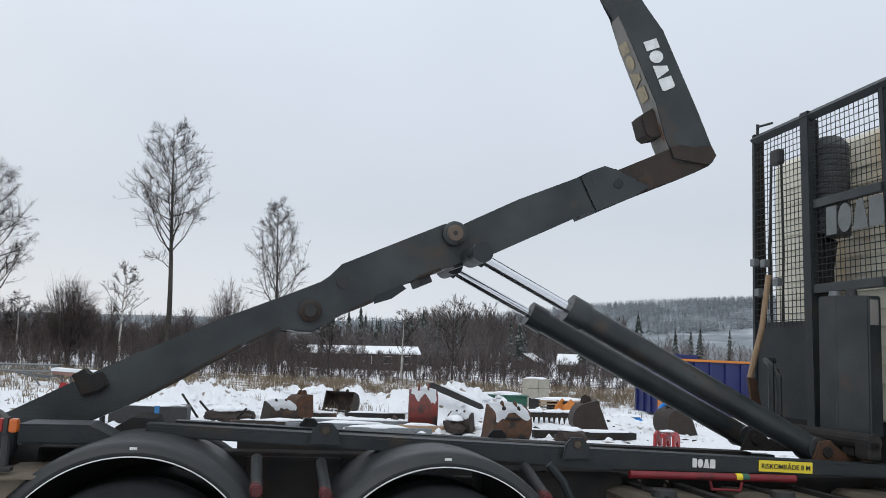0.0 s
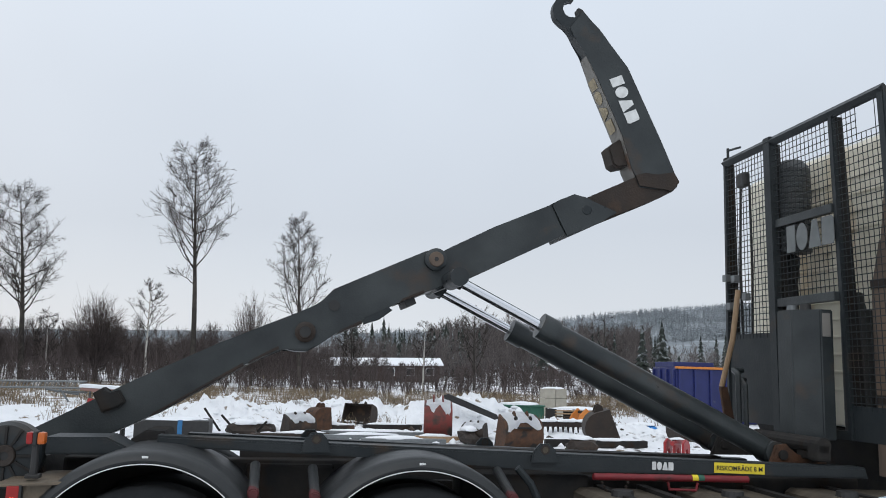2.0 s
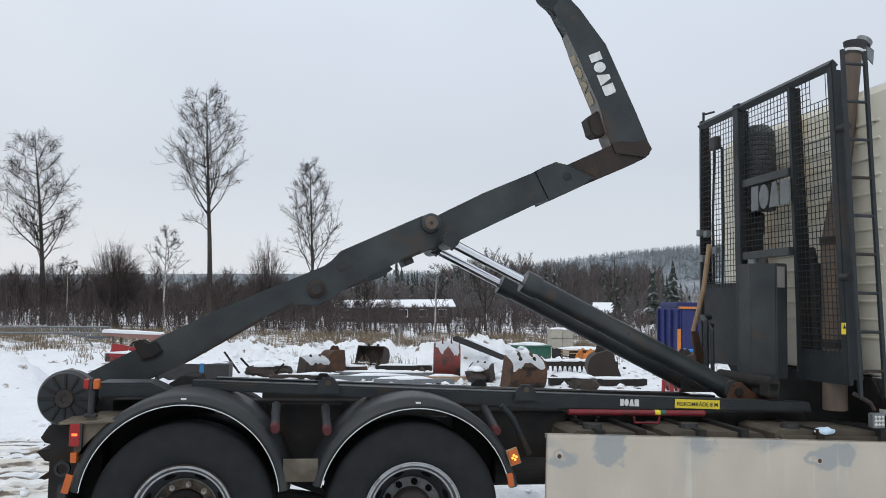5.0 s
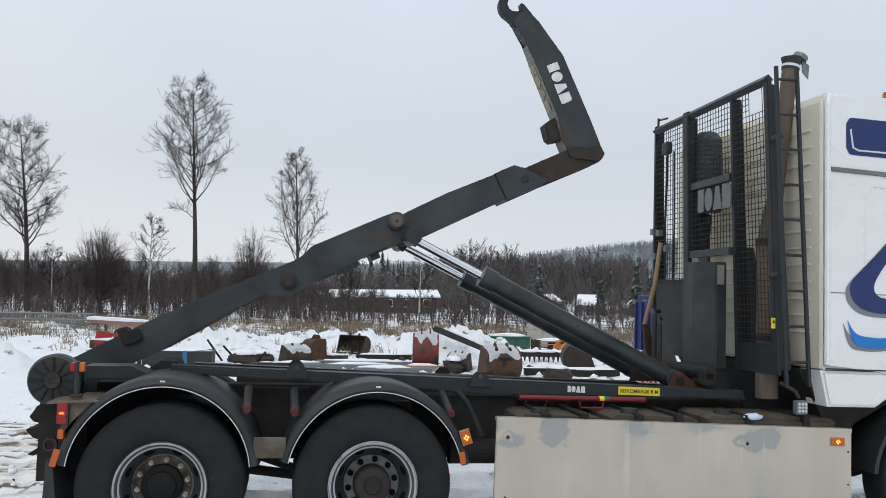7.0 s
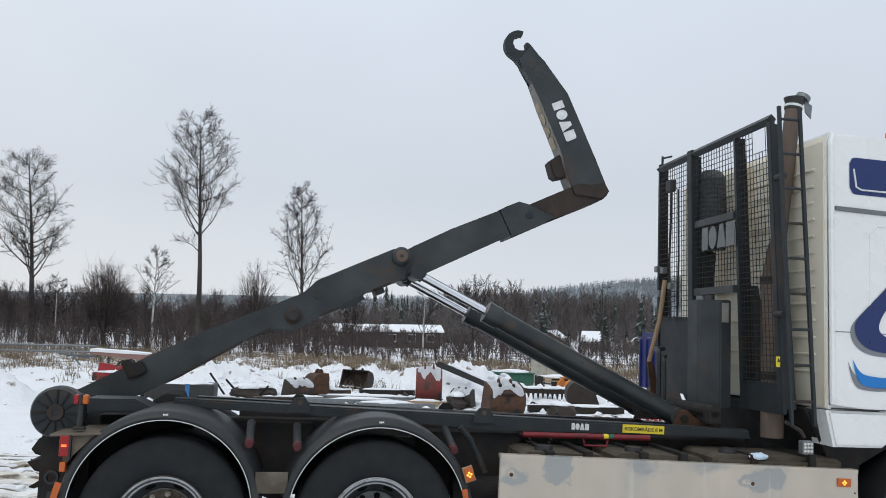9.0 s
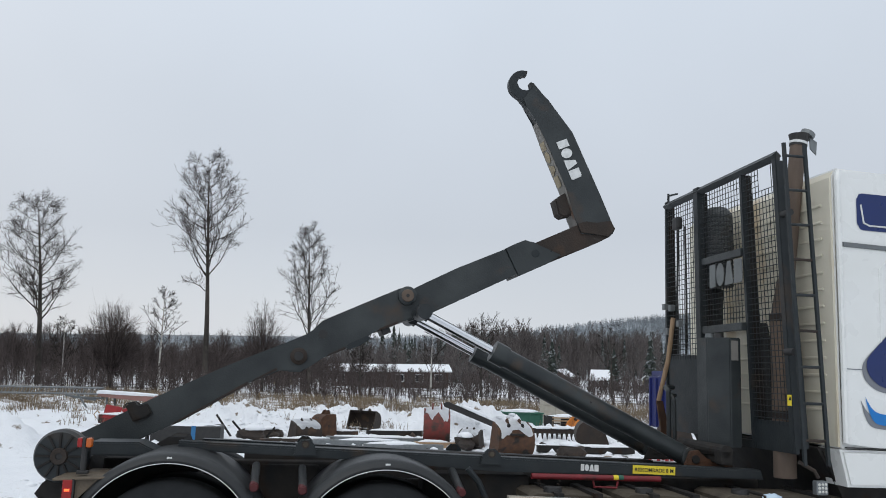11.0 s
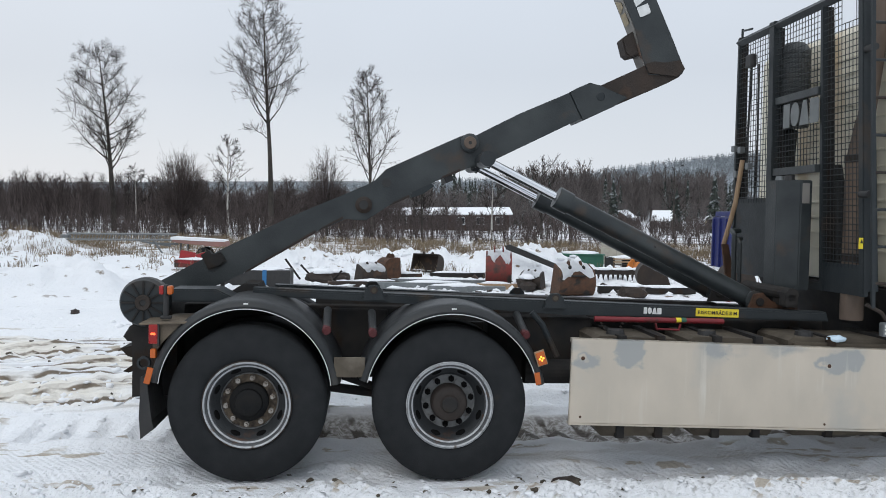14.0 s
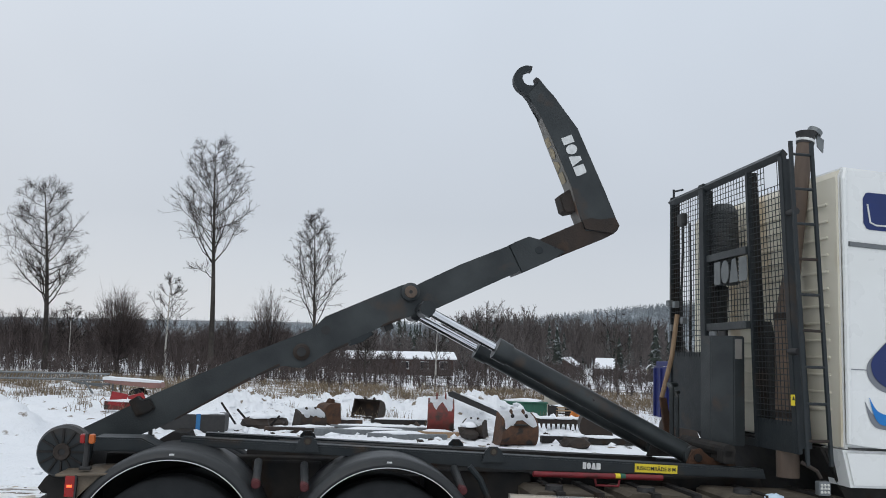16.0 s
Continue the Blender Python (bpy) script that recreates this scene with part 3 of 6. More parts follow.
def fender(cx, cz, k, y0, y1, a0, a1, near):
    """Centred on (cx, cz); k is the radius of its striped edge."""
    bm = B()
    s = 1 if near else -1
    k = k - 0.656
    prof = [(0.655, y0), (0.675, y0 - 0.012 * s), (0.700, y0 + 0.0 * s), (0.716, y0 + 0.03 * s), (0.722, y0 + 0.10 * s), (0.722, y1), (0.708, y1), (0.70, y0 + 0.10 * s), (0.668, y0 + 0.03 * s)]
    spin(bm, [(r + k, y) for r, y in prof], 40, a0, a1)
    f = smooth(part("mudguard", bm, M_plast, truck), 50)
    f.matrix_local = Matrix.Translation((cx, 0, cz))
    bm = B()
    spin(bm, [(0.6535 + k, y0 - 0.004 * s), (0.6535 + k, y0 - 0.012 * s), (0.658 + k, y0 - 0.012 * s), (0.658 + k, y0 - 0.004 * s)], 48, a0, a1)
    part("edge_stripe", bm, M_white, f, "thin white edge stripe")
    bm = B()
    for i in range(4):
        a = radians(90 - i * 0.75 + 1.2)
        q = Matrix.Translation(((0.69 + k) * math.cos(a), y0 - 0.004 * s, (0.69 + k) * math.sin(a)))
        box(bm, -0.0035, 0.0035, -0.003, 0.003, -0.006, 0.006, m=q)
    part("maker_mark", bm, M_white, f)
    return f


fender(-0.012, 0.612, 0.572, 0.0, 0.66, 6, 173, True)
fender(1.385, 0.570, 0.594, 0.0, 0.66, 10, 168, True)
# mud flap behind the rear wheel
bm = B()
prism(bm, [(-0.70, 0.72), (-0.66, 0.72), (-0.63, 0.42), (-0.61, 0.37), (-0.70, 0.30), (-0.71, 0.45)], 0.02, 0.62, 0.004)
part("mud_flap", bm, M_hose, truck)
# reflectors on the mudguards
for x0, z0, w, h, a, mt in ((-0.640, 0.735, 0.02, 0.055, 14, M_amber), (1.972, 0.725, 0.019, 0.042, -10, M_amber)):
    bm = B()
    box(bm, -w, w, -0.012, 0.0, -h, h, 0.003)
    o = part("side_reflector", bm, mt, truck)
    o.matrix_local = pose(x0, -0.006, z0, 0, a, 0)
bm = B()
box(bm, -0.03, 0.03, -0.02, 0.0, -0.046, 0.046, 0.006)
mk = part("side_marker_lamp", bm, M_amber, truck, "square amber side marker lamp, lit")
mk.matrix_local = pose(1.994, 0.0, 0.864, 0, -18, 0)
bm = B()
for dx, dz in ((0, 0.013), (0, -0.013), (0.013, 0), (-0.013, 0)):
    bmesh.ops.create_uvsphere(bm, u_segments=10, v_segments=6, radius=0.008, matrix=Matrix.Translation((dx, -0.02, dz)))
part("light_point", bm, M_amberlit, mk)
bm = B()
box(bm, -0.036, 0.036, -0.004, 0.02, -0.052, 0.052, 0.004)
part("backing", bm, M_wood, mk)


def zr(x):
    """Top of the outer hooklift rail."""
    return 1.285 - 0.031 * x


def rail(y0, y1, name, dz=0.0):
    bm = B()
    prism(bm, [(-0.03, zr(-0.03) + dz), (4.31, zr(4.31) + dz), (4.33, zr(4.33) - 0.07 + dz), (2.25, zr(2.2) - 0.105 + dz), (1.2, zr(1.2) - 0.070 + dz), (-0.03, zr(-0.03) - 0.060 + dz)], y0, y1, 0.012)
    o = part(name, bm, M_frame, truck)
    return o


near_rail = rail(0.46, 0.60, "outer_rail")
rail(1.90, 2.04, "outer_rail", -0.10)
bm = B()
prism(bm, [(-0.575, 1.280), (-0.27, 1.283), (-0.15, 1.225), (-0.12, 1.19), (-0.575, 1.19)], 0.34, 0.62, 0.01)
part("tail_beam", bm, M_frame, truck)
bm = B()
prism(bm, [(-0.20, 1.25), (-0.12, 1.30), (-0.02, 1.295), (0.03, 1.19), (-0.2, 1.19)], 0.64, 1.0, 0.006)
part("support_block", bm, M_under, truck)
bm = B()
prism(bm, [(0.6, zr(0.6) - 0.10), (3.9, zr(3.9) - 0.06), (3.9, zr(3.9) - 0.2), (0.6, zr(0.6) - 0.2)], 1.56, 1.70)
part("inner_rail", bm, M_under, truck)
bm = B()
prism(bm, [(0.4, zr(0.4) - 0.05), (3.9, zr(3.9) - 0.03), (3.9, zr(3.9) - 0.16), (0.4, zr(0.4) - 0.16)], 0.80, 0.94)
part("inner_rail", bm, M_under, truck)
for yy in (0.42, 2.02):
    for x0 in (0.84, 2.18):
        bm = B()
        z0 = zr(x0) - 0.055 - (0.10 if yy > 1 else 0.0)
        prism(bm, [(x0 - 0.085, z0), (x0 - 0.065, z0 + 0.075), (x0 - 0.03, z0 + 0.112), (x0 + 0.03, z0 + 0.112), (x0 + 0.065, z0 + 0.075), (x0 + 0.085, z0)], yy, yy + 0.03, 0.006)
        lug = part("lashing_lug", bm, M_frame, truck)
        bm = B()
        spin(bm, [(0.018, yy - 0.004), (0.028, yy - 0.004), (0.028, yy + 0.034), (0.018, yy + 0.034)], 16)
        e = part("eye", bm, M_rustdk, lug)
        e.matrix_local = Matrix.Translation((x0, 0, z0 + 0.078))
        bm = B()
        rod(bm, (x0, yy - 0.003, z0 + 0.078), (x0, yy + 0.033, z0 + 0.078), 0.018, seg=14)
        part("eye_hole", bm, M_dirt if yy < 1 else M_black, lug)
# chassis frame, axles, suspension
for y0 in (0.82, 1.60):
    bm = B()
    prism(bm, [(-0.95, 1.05), (6.4, 0.92), (6.4, 0.68), (2.2, 0.72), (-0.95, 0.76)], y0, y0 + 0.09, 0.006)
    part("chassis_rail", bm, M_under, truck)
for ax in (0.0, 1.37, 5.78):
    bm = B()
    rod(bm, (ax, 0.35, WR), (ax, 2.15, WR), 0.085, seg=16)
    bmesh.ops.create_uvsphere(bm, u_segments=16, v_segments=10, radius=0.22, matrix=Matrix.Translation((ax, 1.25, WR)))
    part("axle", bm, M_under, truck)
for x0, x1, y0, y1, z0, z1 in ((-0.55, 0.1, 0.62, 0.80, 0.55, 1.15), (0.45, 0.95, 0.64, 0.82, 0.60, 1.12), (0.3, 1.2, 0.66, 0.82, 0.72, 1.14), (1.7, 2.5, 0.55, 0.82, 0.62, 1.08), (2.4, 4.4, 0.66, 0.80, 0.80, 1.06)):
    bm = B()
    box(bm, x0, x1, y0, y1, z0, z1, 0.02)
    part("suspension_bracket", bm, M_under, truck)
for p, q, r in (((0.05, 0.5, 0.62), (1.3, 0.5, 0.46), 0.035), ((0.6, 0.45, 0.66), (1.35, 0.45, 0.40), 0.03), ((2.05, 0.4, 0.72), (2.5, 0.4, 0.75), 0.05)):
    bm = B()
    rod(bm, p, q, r, seg=10)
    part("link_rod", bm, M_under, truck)
bm = B()
pipe(bm, [(1.98, 0.3, 1.15), (2.06, 0.3, 1.06), (2.17, 0.28, 0.83)], 0.022)
part("bent_arm", bm, M_frame, truck)
bm = B()
rod(bm, (1.95, 0.4, 0.7), (2.3, 0.4, 0.7), 0.09, seg=20)
part("air_tank", bm, M_under, truck)
bm = B()
box(bm, 0.585, 0.775, 0.02, 0.4, 0.745, 0.76)
box(bm, 0.575, 0.785, 0.005, 0.03, 0.725, 0.86, 0.004)
part("step_plate", bm, M_dirt, truck, "worn chequered metal step plate")
M_redcap = mat("faded_red_rubber", (0.10, 0.014, 0.016), (0.06, 0.013, 0.014), 12, 0.7)
# mudguard holder pipes with red ends
for x0, z0 in ((0.520, 1.03), (0.836, 1.015), (1.900, 1.012)):
    bm = B()
    rod(bm, (x0, 0.08, z0), (x0 - 0.010, 0.42, z0 + 0.105), 0.028, seg=16)
    st = part("mudguard_stay", bm, M_plast, truck)
    bm = B()
    rod(bm, (x0, 0.075, z0 - 0.001), (x0 - 0.003, 0.13, z0 + 0.012), 0.030, seg=16)
    rod(bm, (x0, 0.066, z0 - 0.002), (x0, 0.08, z0), 0.022, 0.03, seg=16)
    part("end_cap", bm, M_redcap, st, "dull red end cap")
# red tommy bar below the rail, with chain and label
bm = B()
rod(bm, (2.478, 0.42, 1.089), (3.47, 0.42, 1.079), 0.021, seg=16)
M_bar = mat("dark_red_bar", (0.20, 0.014, 0.020), (0.14, 0.012, 0.016), 10, 0.5, 0.0, 0.1, 60, (0.05, 0.014, 0.012), 8, 0.60)
bar = part("red_bar", bm, M_bar, truck, "red-painted round bar")
bm = B()
pipe(bm, [(2.94, 0.40, 1.064), (2.95, 0.40, 1.02), (3.12, 0.40, 1.015), (3.13, 0.40, 1.06)], 0.008)
part("bar_handle", bm, M_bar, bar)
bm = B()
for k in range(14):
    u = k / 13
    rod(bm, (2.52 + 0.16 * u, 0.40, 1.064 - 0.34 * u * (1 - u)), (2.53 + 0.16 * u, 0.40, 1.054 - 0.34 * u * (1 - u)), 0.008, seg=6)
part("chain", bm, M_rustdk, bar)
for x0, mt in ((3.10, M_yel), (3.14, M_green)):
    bm = B()
    spin(bm, [(0.0214, 0), (0.0222, 0), (0.0222, 0.038), (0.0214, 0.038)], 12, 60, 300)
    o = part("bar_label", bm, mt, bar)
    o.matrix_local = pose(x0, 0.42, 1.0827, 0, 0, -90) @ pose(0, 0, 0, 0, 90, 0)


def glyph(name, cx, cz, w, h, y, parent, mt, m=None, d=0.003):
    """Four plain shapes in place of a maker's name: a bar, a disc, a wedge, a slab."""
    for k in range(4):
        bm = B()
        x0 = cx - w / 2 + k * w / 4
        a, b2 = x0 + w * 0.015, x0 + w * 0.235
        lo, hi = cz - h / 2, cz + h / 2
        if k == 0:
            prism(bm, [(a + w * 0.05, lo), (b2, lo), (b2, hi), (a + w * 0.05, hi)], y - d, y)
        elif k == 1:
            prism(bm, [((a + b2) / 2 + (b2 - a) / 2 * math.cos(2 * math.pi * i / 20), cz + h / 2 * math.sin(2 * math.pi * i / 20)) for i in range(20)], y - d, y)
        elif k == 2:
            prism(bm, [(a - w * 0.01, lo), (b2 + w * 0.01, lo), (a * 0.3 + b2 * 0.7, hi), (a * 0.7 + b2 * 0.3, hi)], y - d, y)
        else:
            prism(bm, [(a, lo), (b2 - w * 0.02, lo), (b2, lo + h * 0.15), (b2 - w * 0.01, hi - h * 0.1), (b2 - w * 0.04, hi), (a, hi)], y - d, y)
        o = part(name, bm, mt, parent)
        if m:
            o.matrix_local = m


glyph("maker_mark", 2.93, 1.150, 0.15, 0.048, 0.458, near_rail, M_white, Matrix.Translation((2.93, 0, 1.15)) @ pose(0, 0, 0, 0, 1.8, 0) @ Matrix.Translation((-2.93, 0, -1.15)))
bm = B()
box(bm, -0.168, 0.168, -0.004, 0.0, -0.031, 0.031)
sign = part("warning_plate", bm, M_yel, near_rail, "yellow plate reading RISKOMRÅDE 8 M")
sign.matrix_local = pose(3.437, 0.458, 1.140, 0, 1.5, 0)


def letters(txt, size, parent, m, mt, name="lettering"):
    c = bpy.data.curves.new(name, "FONT")
    c.body, c.size, c.align_x, c.align_y, c.extrude, c.offset = txt, size, "CENTER", "CENTER", 0.001, size * 0.004
    o = bpy.data.objects.new(name, c)
    me = bpy.data.meshes.new_from_object(o)
    bpy.data.objects.remove(o)
    me.materials.append(mt)
    ob = new(name, me)
    ob.parent = parent
    ob.matrix_local = m
    return ob


letters("RISKOMRÅDE 8 M", 0.039, sign, pose(0, -0.006, -0.002, 90, 0, 0), M_black)

# ---- rear end ----
bm = B()
rod(bm, (0, 0.30, 0), (0, 0.34, 0), 0.155, 0.172, 48)
rod(bm, (0, 0.34, 0), (0, 0.42, 0), 0.172, seg=48)
rol = smooth(part("rear_roller", bm, M_frame, truck, "round black steel roller with ribbed face"))
rol.matrix_local = Matrix.Translation((-0.758, 0, 1.185))
for k in range(12):
    bm = B()
    box(bm, 0.06, 0.15, -0.010, 0.004, -0.007, 0.007, 0.002)
    o = part("rib", bm, M_under, rol)
    o.matrix_local = Matrix.Translation((0, 0.298, 0)) @ Matrix.Rotation(2 * math.pi * k / 12, 4, "Y")
bm = B()
spin(bm, [(0.022, 0.285), (0.05, 0.28), (0.056, 0.29), (0.056, 0.31), (0.022, 0.31)], 24)
part("roller_bush", bm, M_rustdk, rol)
bm = B()
rod(bm, (0, 0.292, 0), (0, 0.30, 0), 0.024, seg=12)
part("roller_pin", bm, M_black, rol)
bm = B()
prism(bm, [(-0.86, 1.12), (-0.62, 1.16), (-0.55, 1.0), (-0.55, 0.52), (-0.86, 0.50)], 0.40, 2.10, 0.012)
part("rear_crossmember", bm, M_under, truck)
bm = B()
prism(bm, [(-0.84, 0.97), (-0.95, 0.975), (-1.03, 0.93), (-1.08, 0.85), (-1.05, 0.815), (-0.98, 0.80), (-0.84, 0.80)], 0.95, 1.35, 0.02)
prism(bm, [(-0.84, 0.775), (-1.0, 0.785), (-1.085, 0.765), (-1.03, 0.705), (-0.93, 0.68), (-0.84, 0.68)], 0.90, 1.42, 0.012)
prism(bm, [(-0.84, 0.66), (-0.98, 0.645), (-1.07, 0.585), (-1.03, 0.575), (-0.95, 0.60), (-0.84, 0.585)], 0.92, 1.40, 0.008)
rod(bm, (-0.90, 0.93, 0.62), (-0.90, 0.93, 0.99), 0.03, seg=12)
part("tow_coupling", bm, M_under, truck)
bm = B()
prism(bm, [(-0.63, 1.078), (-0.37, 1.09), (-0.47, 1.055), (-0.56, 0.962), (-0.625, 0.86)], 0.03, 0.46, 0.006)
st = part("tail_box", bm, M_cheq, truck, "dirty chequer-plate light box")
bm = B()
box(bm, -0.66, -0.34, 0.0, 0.5, 1.085, 1.10, 0.004, pose(0, 0, 0.012, 0, -2.5, 0))
part("box_lid", bm, M_cheq, st)
bm = B()
box(bm, -0.645, -0.585, -0.005, 0.10, 0.945, 1.075, 0.008)
tl = part("tail_lamp", bm, M_lampred, st, "red tail lamp, lit")
bm = B()
box(bm, -0.630, -0.600, -0.008, -0.004, 1.005, 1.02, 0.001)
part("lit_bulb", bm, M_lit, tl)
bm = B()
box(bm, -0.59, -0.575, -0.002, 0.1, 0.93, 1.08, 0.003)
part("lamp_housing", bm, M_black, tl)
bm = B()
box(bm, -0.635, -0.60, 0.0, 0.05, 0.85, 0.91, 0.006)
part("indicator_lens", bm, M_amber, st)
for yy in (0.10, 2.3):
    bm = B()
    rod(bm, (-0.555, yy, 1.10), (-0.555, yy, 1.275), 0.02, 0.016, 10)
    box(bm, -0.59, -0.52, yy - 0.025, yy + 0.025, 1.10, 1.12, 0.005)
    box(bm, -0.567, -0.547, yy - 0.03, yy + 0.03, 1.26, 1.33, 0.006)
    ml = part("marker_stalk", bm, M_hose, truck)
    bm = B()
    box(bm, -0.60, -0.567, yy - 0.027, yy + 0.027, 1.265, 1.325, 0.012)
    part("red_lens", bm, M_lampred, ml)
    bm = B()
    box(bm, -0.547, -0.51, yy - 0.027, yy + 0.027, 1.265, 1.325, 0.012)
    part("amber_lens", bm, M_amber, ml)
bm = B()
spin(bm, [(0.03, -0.01), (0.045, -0.01), (0.045, 0.02), (0.03, 0.02)], 20)
o = part("tow_ring", bm, M_frame, truck)
o.matrix_local = Matrix.Translation((-0.70, 0.1, 0.80))

# ---- hook arm, raised 24 degrees about the rear roller pin ----
ARM = radians(23.9)
ARM_M = Matrix.Translation((-0.78, 0, 1.19)) @ Matrix.Rotation(-ARM, 4, "Y")
bm = B()
prism(bm, [(-0.06, -0.05), (-0.02, 0.095), (0.56, 0.142), (1.16, 0.168), (1.63, 0.168), (1.81, 0.158), (1.87, 0.185), (1.96, 0.225), (2.33, 0.234), (2.62, 0.240), (2.69, 0.232), (2.735, 0.18), (2.725, 0.06),
           (2.692, -0.026), (2.517, -0.014), (2.32, -0.010), (2.06, -0.048), (1.87, -0.049), (1.74, -0.063), (1.657, -0.088), (1.578, -0.053), (1.51, -0.002), (1.27, -0.018), (0.6, -0.10), (0.2, -0.115)], 1.03, 1.47, 0.012)
arm = part("hook_arm", bm, M_paint, truck, "dark grey raised arm with rust-stained joints")
arm.matrix_local = ARM_M
bm = B()
prism(bm, [(2.6, 0.185), (2.79, 0.205), (3.14, 0.228), (3.62, 0.230), (3.75, 0.230), (3.98, 0.014), (3.86, -0.004), (3.58, 0.0), (2.83, -0.037), (2.6, -0.035)], 1.06, 1.44, 0.014)
part("outer_tube", bm, M_paint, arm)
bm = B()
prism(bm, [(3.57, 0.232), (3.65, 0.240), (3.765, 0.240), (3.825, 0.195), (4.006, 0.012), (3.87, -0.012), (3.585, -0.022)], 1.05, 1.45, 0.010)
part("tube_collar", bm, M_paint, arm)
bm = B()
spin(bm, [(0.0, 1.046), (0.030, 1.046), (0.036, 1.050), (0.036, 1.056), (0.0, 1.056)], 24, closed=False)
o = part("collar_plug", bm, M_frame, arm)
o.matrix_local = Matrix.Translation((3.80, 0, 0.105))
bm = B()
prism(bm, [(3.75, 0.185), (4.22, 0.200), (4.42, 0.195), (4.552, 0.043), (4.53, 0.022), (4.485, 0.005), (4.37, -0.004), (3.75, -0.010)], 1.10, 1.40, 0.012)
part("sliding_tube", bm, M_rustdk, arm, "bare rusty sliding tube")
# tower: broad at the foot, its far side running in to the hook plate
bm = B()
prism(bm, [(4.254, 0.12), (4.256, 0.275), (4.288, 0.517), (4.282, 0.96), (4.274, 1.177), (4.240, 1.30), (4.228, 1.385), (4.30, 1.41), (4.380, 1.470), (4.444, 1.30), (4.537, 0.963), (4.549, 0.365), (4.553, 0.045), (4.49, 0.01)], 1.09, 1.30, 0.008)
for v in bm.verts:
    if v.co.y > 1.2 and v.co.z > 0.9:
        v.co.y -= 0.10 * min(1.0, (v.co.z - 0.9) / 0.35)
part("hook_tower", bm, M_paint, arm)
# rear face, much paler than the rest of the tower
bm = B()
prism(bm, [(4.250, 0.20), (4.250, 0.275), (4.281, 0.517), (4.275, 0.96), (4.268, 1.15), (4.276, 1.15), (4.284, 0.96), (4.290, 0.517), (4.258, 0.275), (4.258, 0.20)], 1.10, 1.29)
for v in bm.verts:
    if v.co.y > 1.2 and v.co.z > 0.9:
        v.co.y -= 0.10 * min(1.0, (v.co.z - 0.9) / 0.35)
part("rear_face", bm, M_tower, arm, "pale grey rear face with rust flecks")
bm = B()
prism(bm, [(4.167, 0.471), (4.151, 0.346), (4.176, 0.309), (4.27, 0.295), (4.29, 0.50), (4.21, 0.487)], 1.13, 1.29, 0.012)
part("stop_block", bm, M_rustdk, arm)
bm = B()
prism(bm, [(4.256, 0.13), (4.258, 0.21), (4.34, 0.20), (4.42, 0.155), (4.545, 0.13), (4.553, 0.05), (4.47, 0.012)], 1.082, 1.092, 0.002)
part("weld_patch", bm, M_rustdk, arm)
# hook
bm = B()
out = [(4.290 + 0.128 * math.cos(radians(a)), 1.503 + 0.128 * math.sin(radians(a))) for a in range(50, 231, 10)]
inn = [(4.308 + 0.066 * math.cos(radians(a)), 1.512 + 0.066 * math.sin(radians(a))) for a in range(305, 54, -10)]
prism(bm, out + [(4.216, 1.363), (4.25, 1.28), (4.43, 1.34), (4.384, 1.482), (4.366, 1.502), (4.348, 1.498)] + inn, 1.10, 1.17, 0.003)
part("hook", bm, M_frame, arm, "curved steel lifting hook")
GM = Matrix.Translation((4.410, 0, 0.76)) @ Matrix.Rotation(radians(90), 4, "Y")
glyph("maker_mark", 0, 0, 0.385, 0.10, 1.088, arm, M_white, GM)
GR = Matrix.Translation((4.274, 1.19, 0.785)) @ Matrix.Rotation(radians(-90), 4, "Z") @ Matrix.Rotation(radians(90), 4, "Y")
glyph("maker_mark", 0, 0, 0.46, 0.11, 0.0, arm, M_tan, GR)
for s0, h0, r0, mt, nm in ((2.66, 0.162, 0.075, M_paint, "pin_cover"), (1.69, 0.032, 0.066, M_rustdk, "knuckle_boss")):
    bm = B()
    spin(bm, [(0.0, 0.985), (r0 * 0.8, 0.985), (r0, 0.995), (r0, 1.04), (0.0, 1.04)], 32, closed=False)
    pc = smooth(part(nm, bm, mt, arm))
    pc.matrix_local = Matrix.Translation((s0, 0, h0))
    bm = B()
    spin(bm, [(0.0, 0.978), (r0 * 0.62, 0.978), (r0 * 0.68, 0.984), (r0 * 0.68, 0.99), (0.0, 0.99)], 24, closed=False)
    p2 = part("pin", bm, M_exh if s0 > 2 else M_rustdk, arm)
    p2.matrix_local = Matrix.Translation((s0, 0, h0))
    # black disc painted in for the shaded depth of the pin hole
    bm = B()
    rod(bm, (s0, 0.974, h0), (s0, 0.99, h0), 0.014 if s0 > 2 else 0.035, seg=12)
    part("grease_hole", bm, M_black, arm)
# flat black disc stands for the shade within the arm's hole
bm = B()
rod(bm, (1.925, 1.02, 0.124), (1.925, 1.035, 0.124), 0.036, seg=20)
part("arm_hole", bm, M_black, arm)
bm = B()
prism(bm, [(0.38, 0.03), (0.37, 0.16), (0.44, 0.17), (0.46, 0.11), (0.52, 0.12), (0.53, 0.04), (0.48, 0.02)], 0.99, 1.10, 0.012)
part("side_bracket", bm, M_under, arm)
bm = B()
prism(bm, [(2.05, -0.062), (2.075, -0.022), (2.25, -0.016), (2.265, -0.045), (2.16, -0.070)], 1.015, 1.035, 0.004)
part("patch_plate", bm, M_frame, arm)
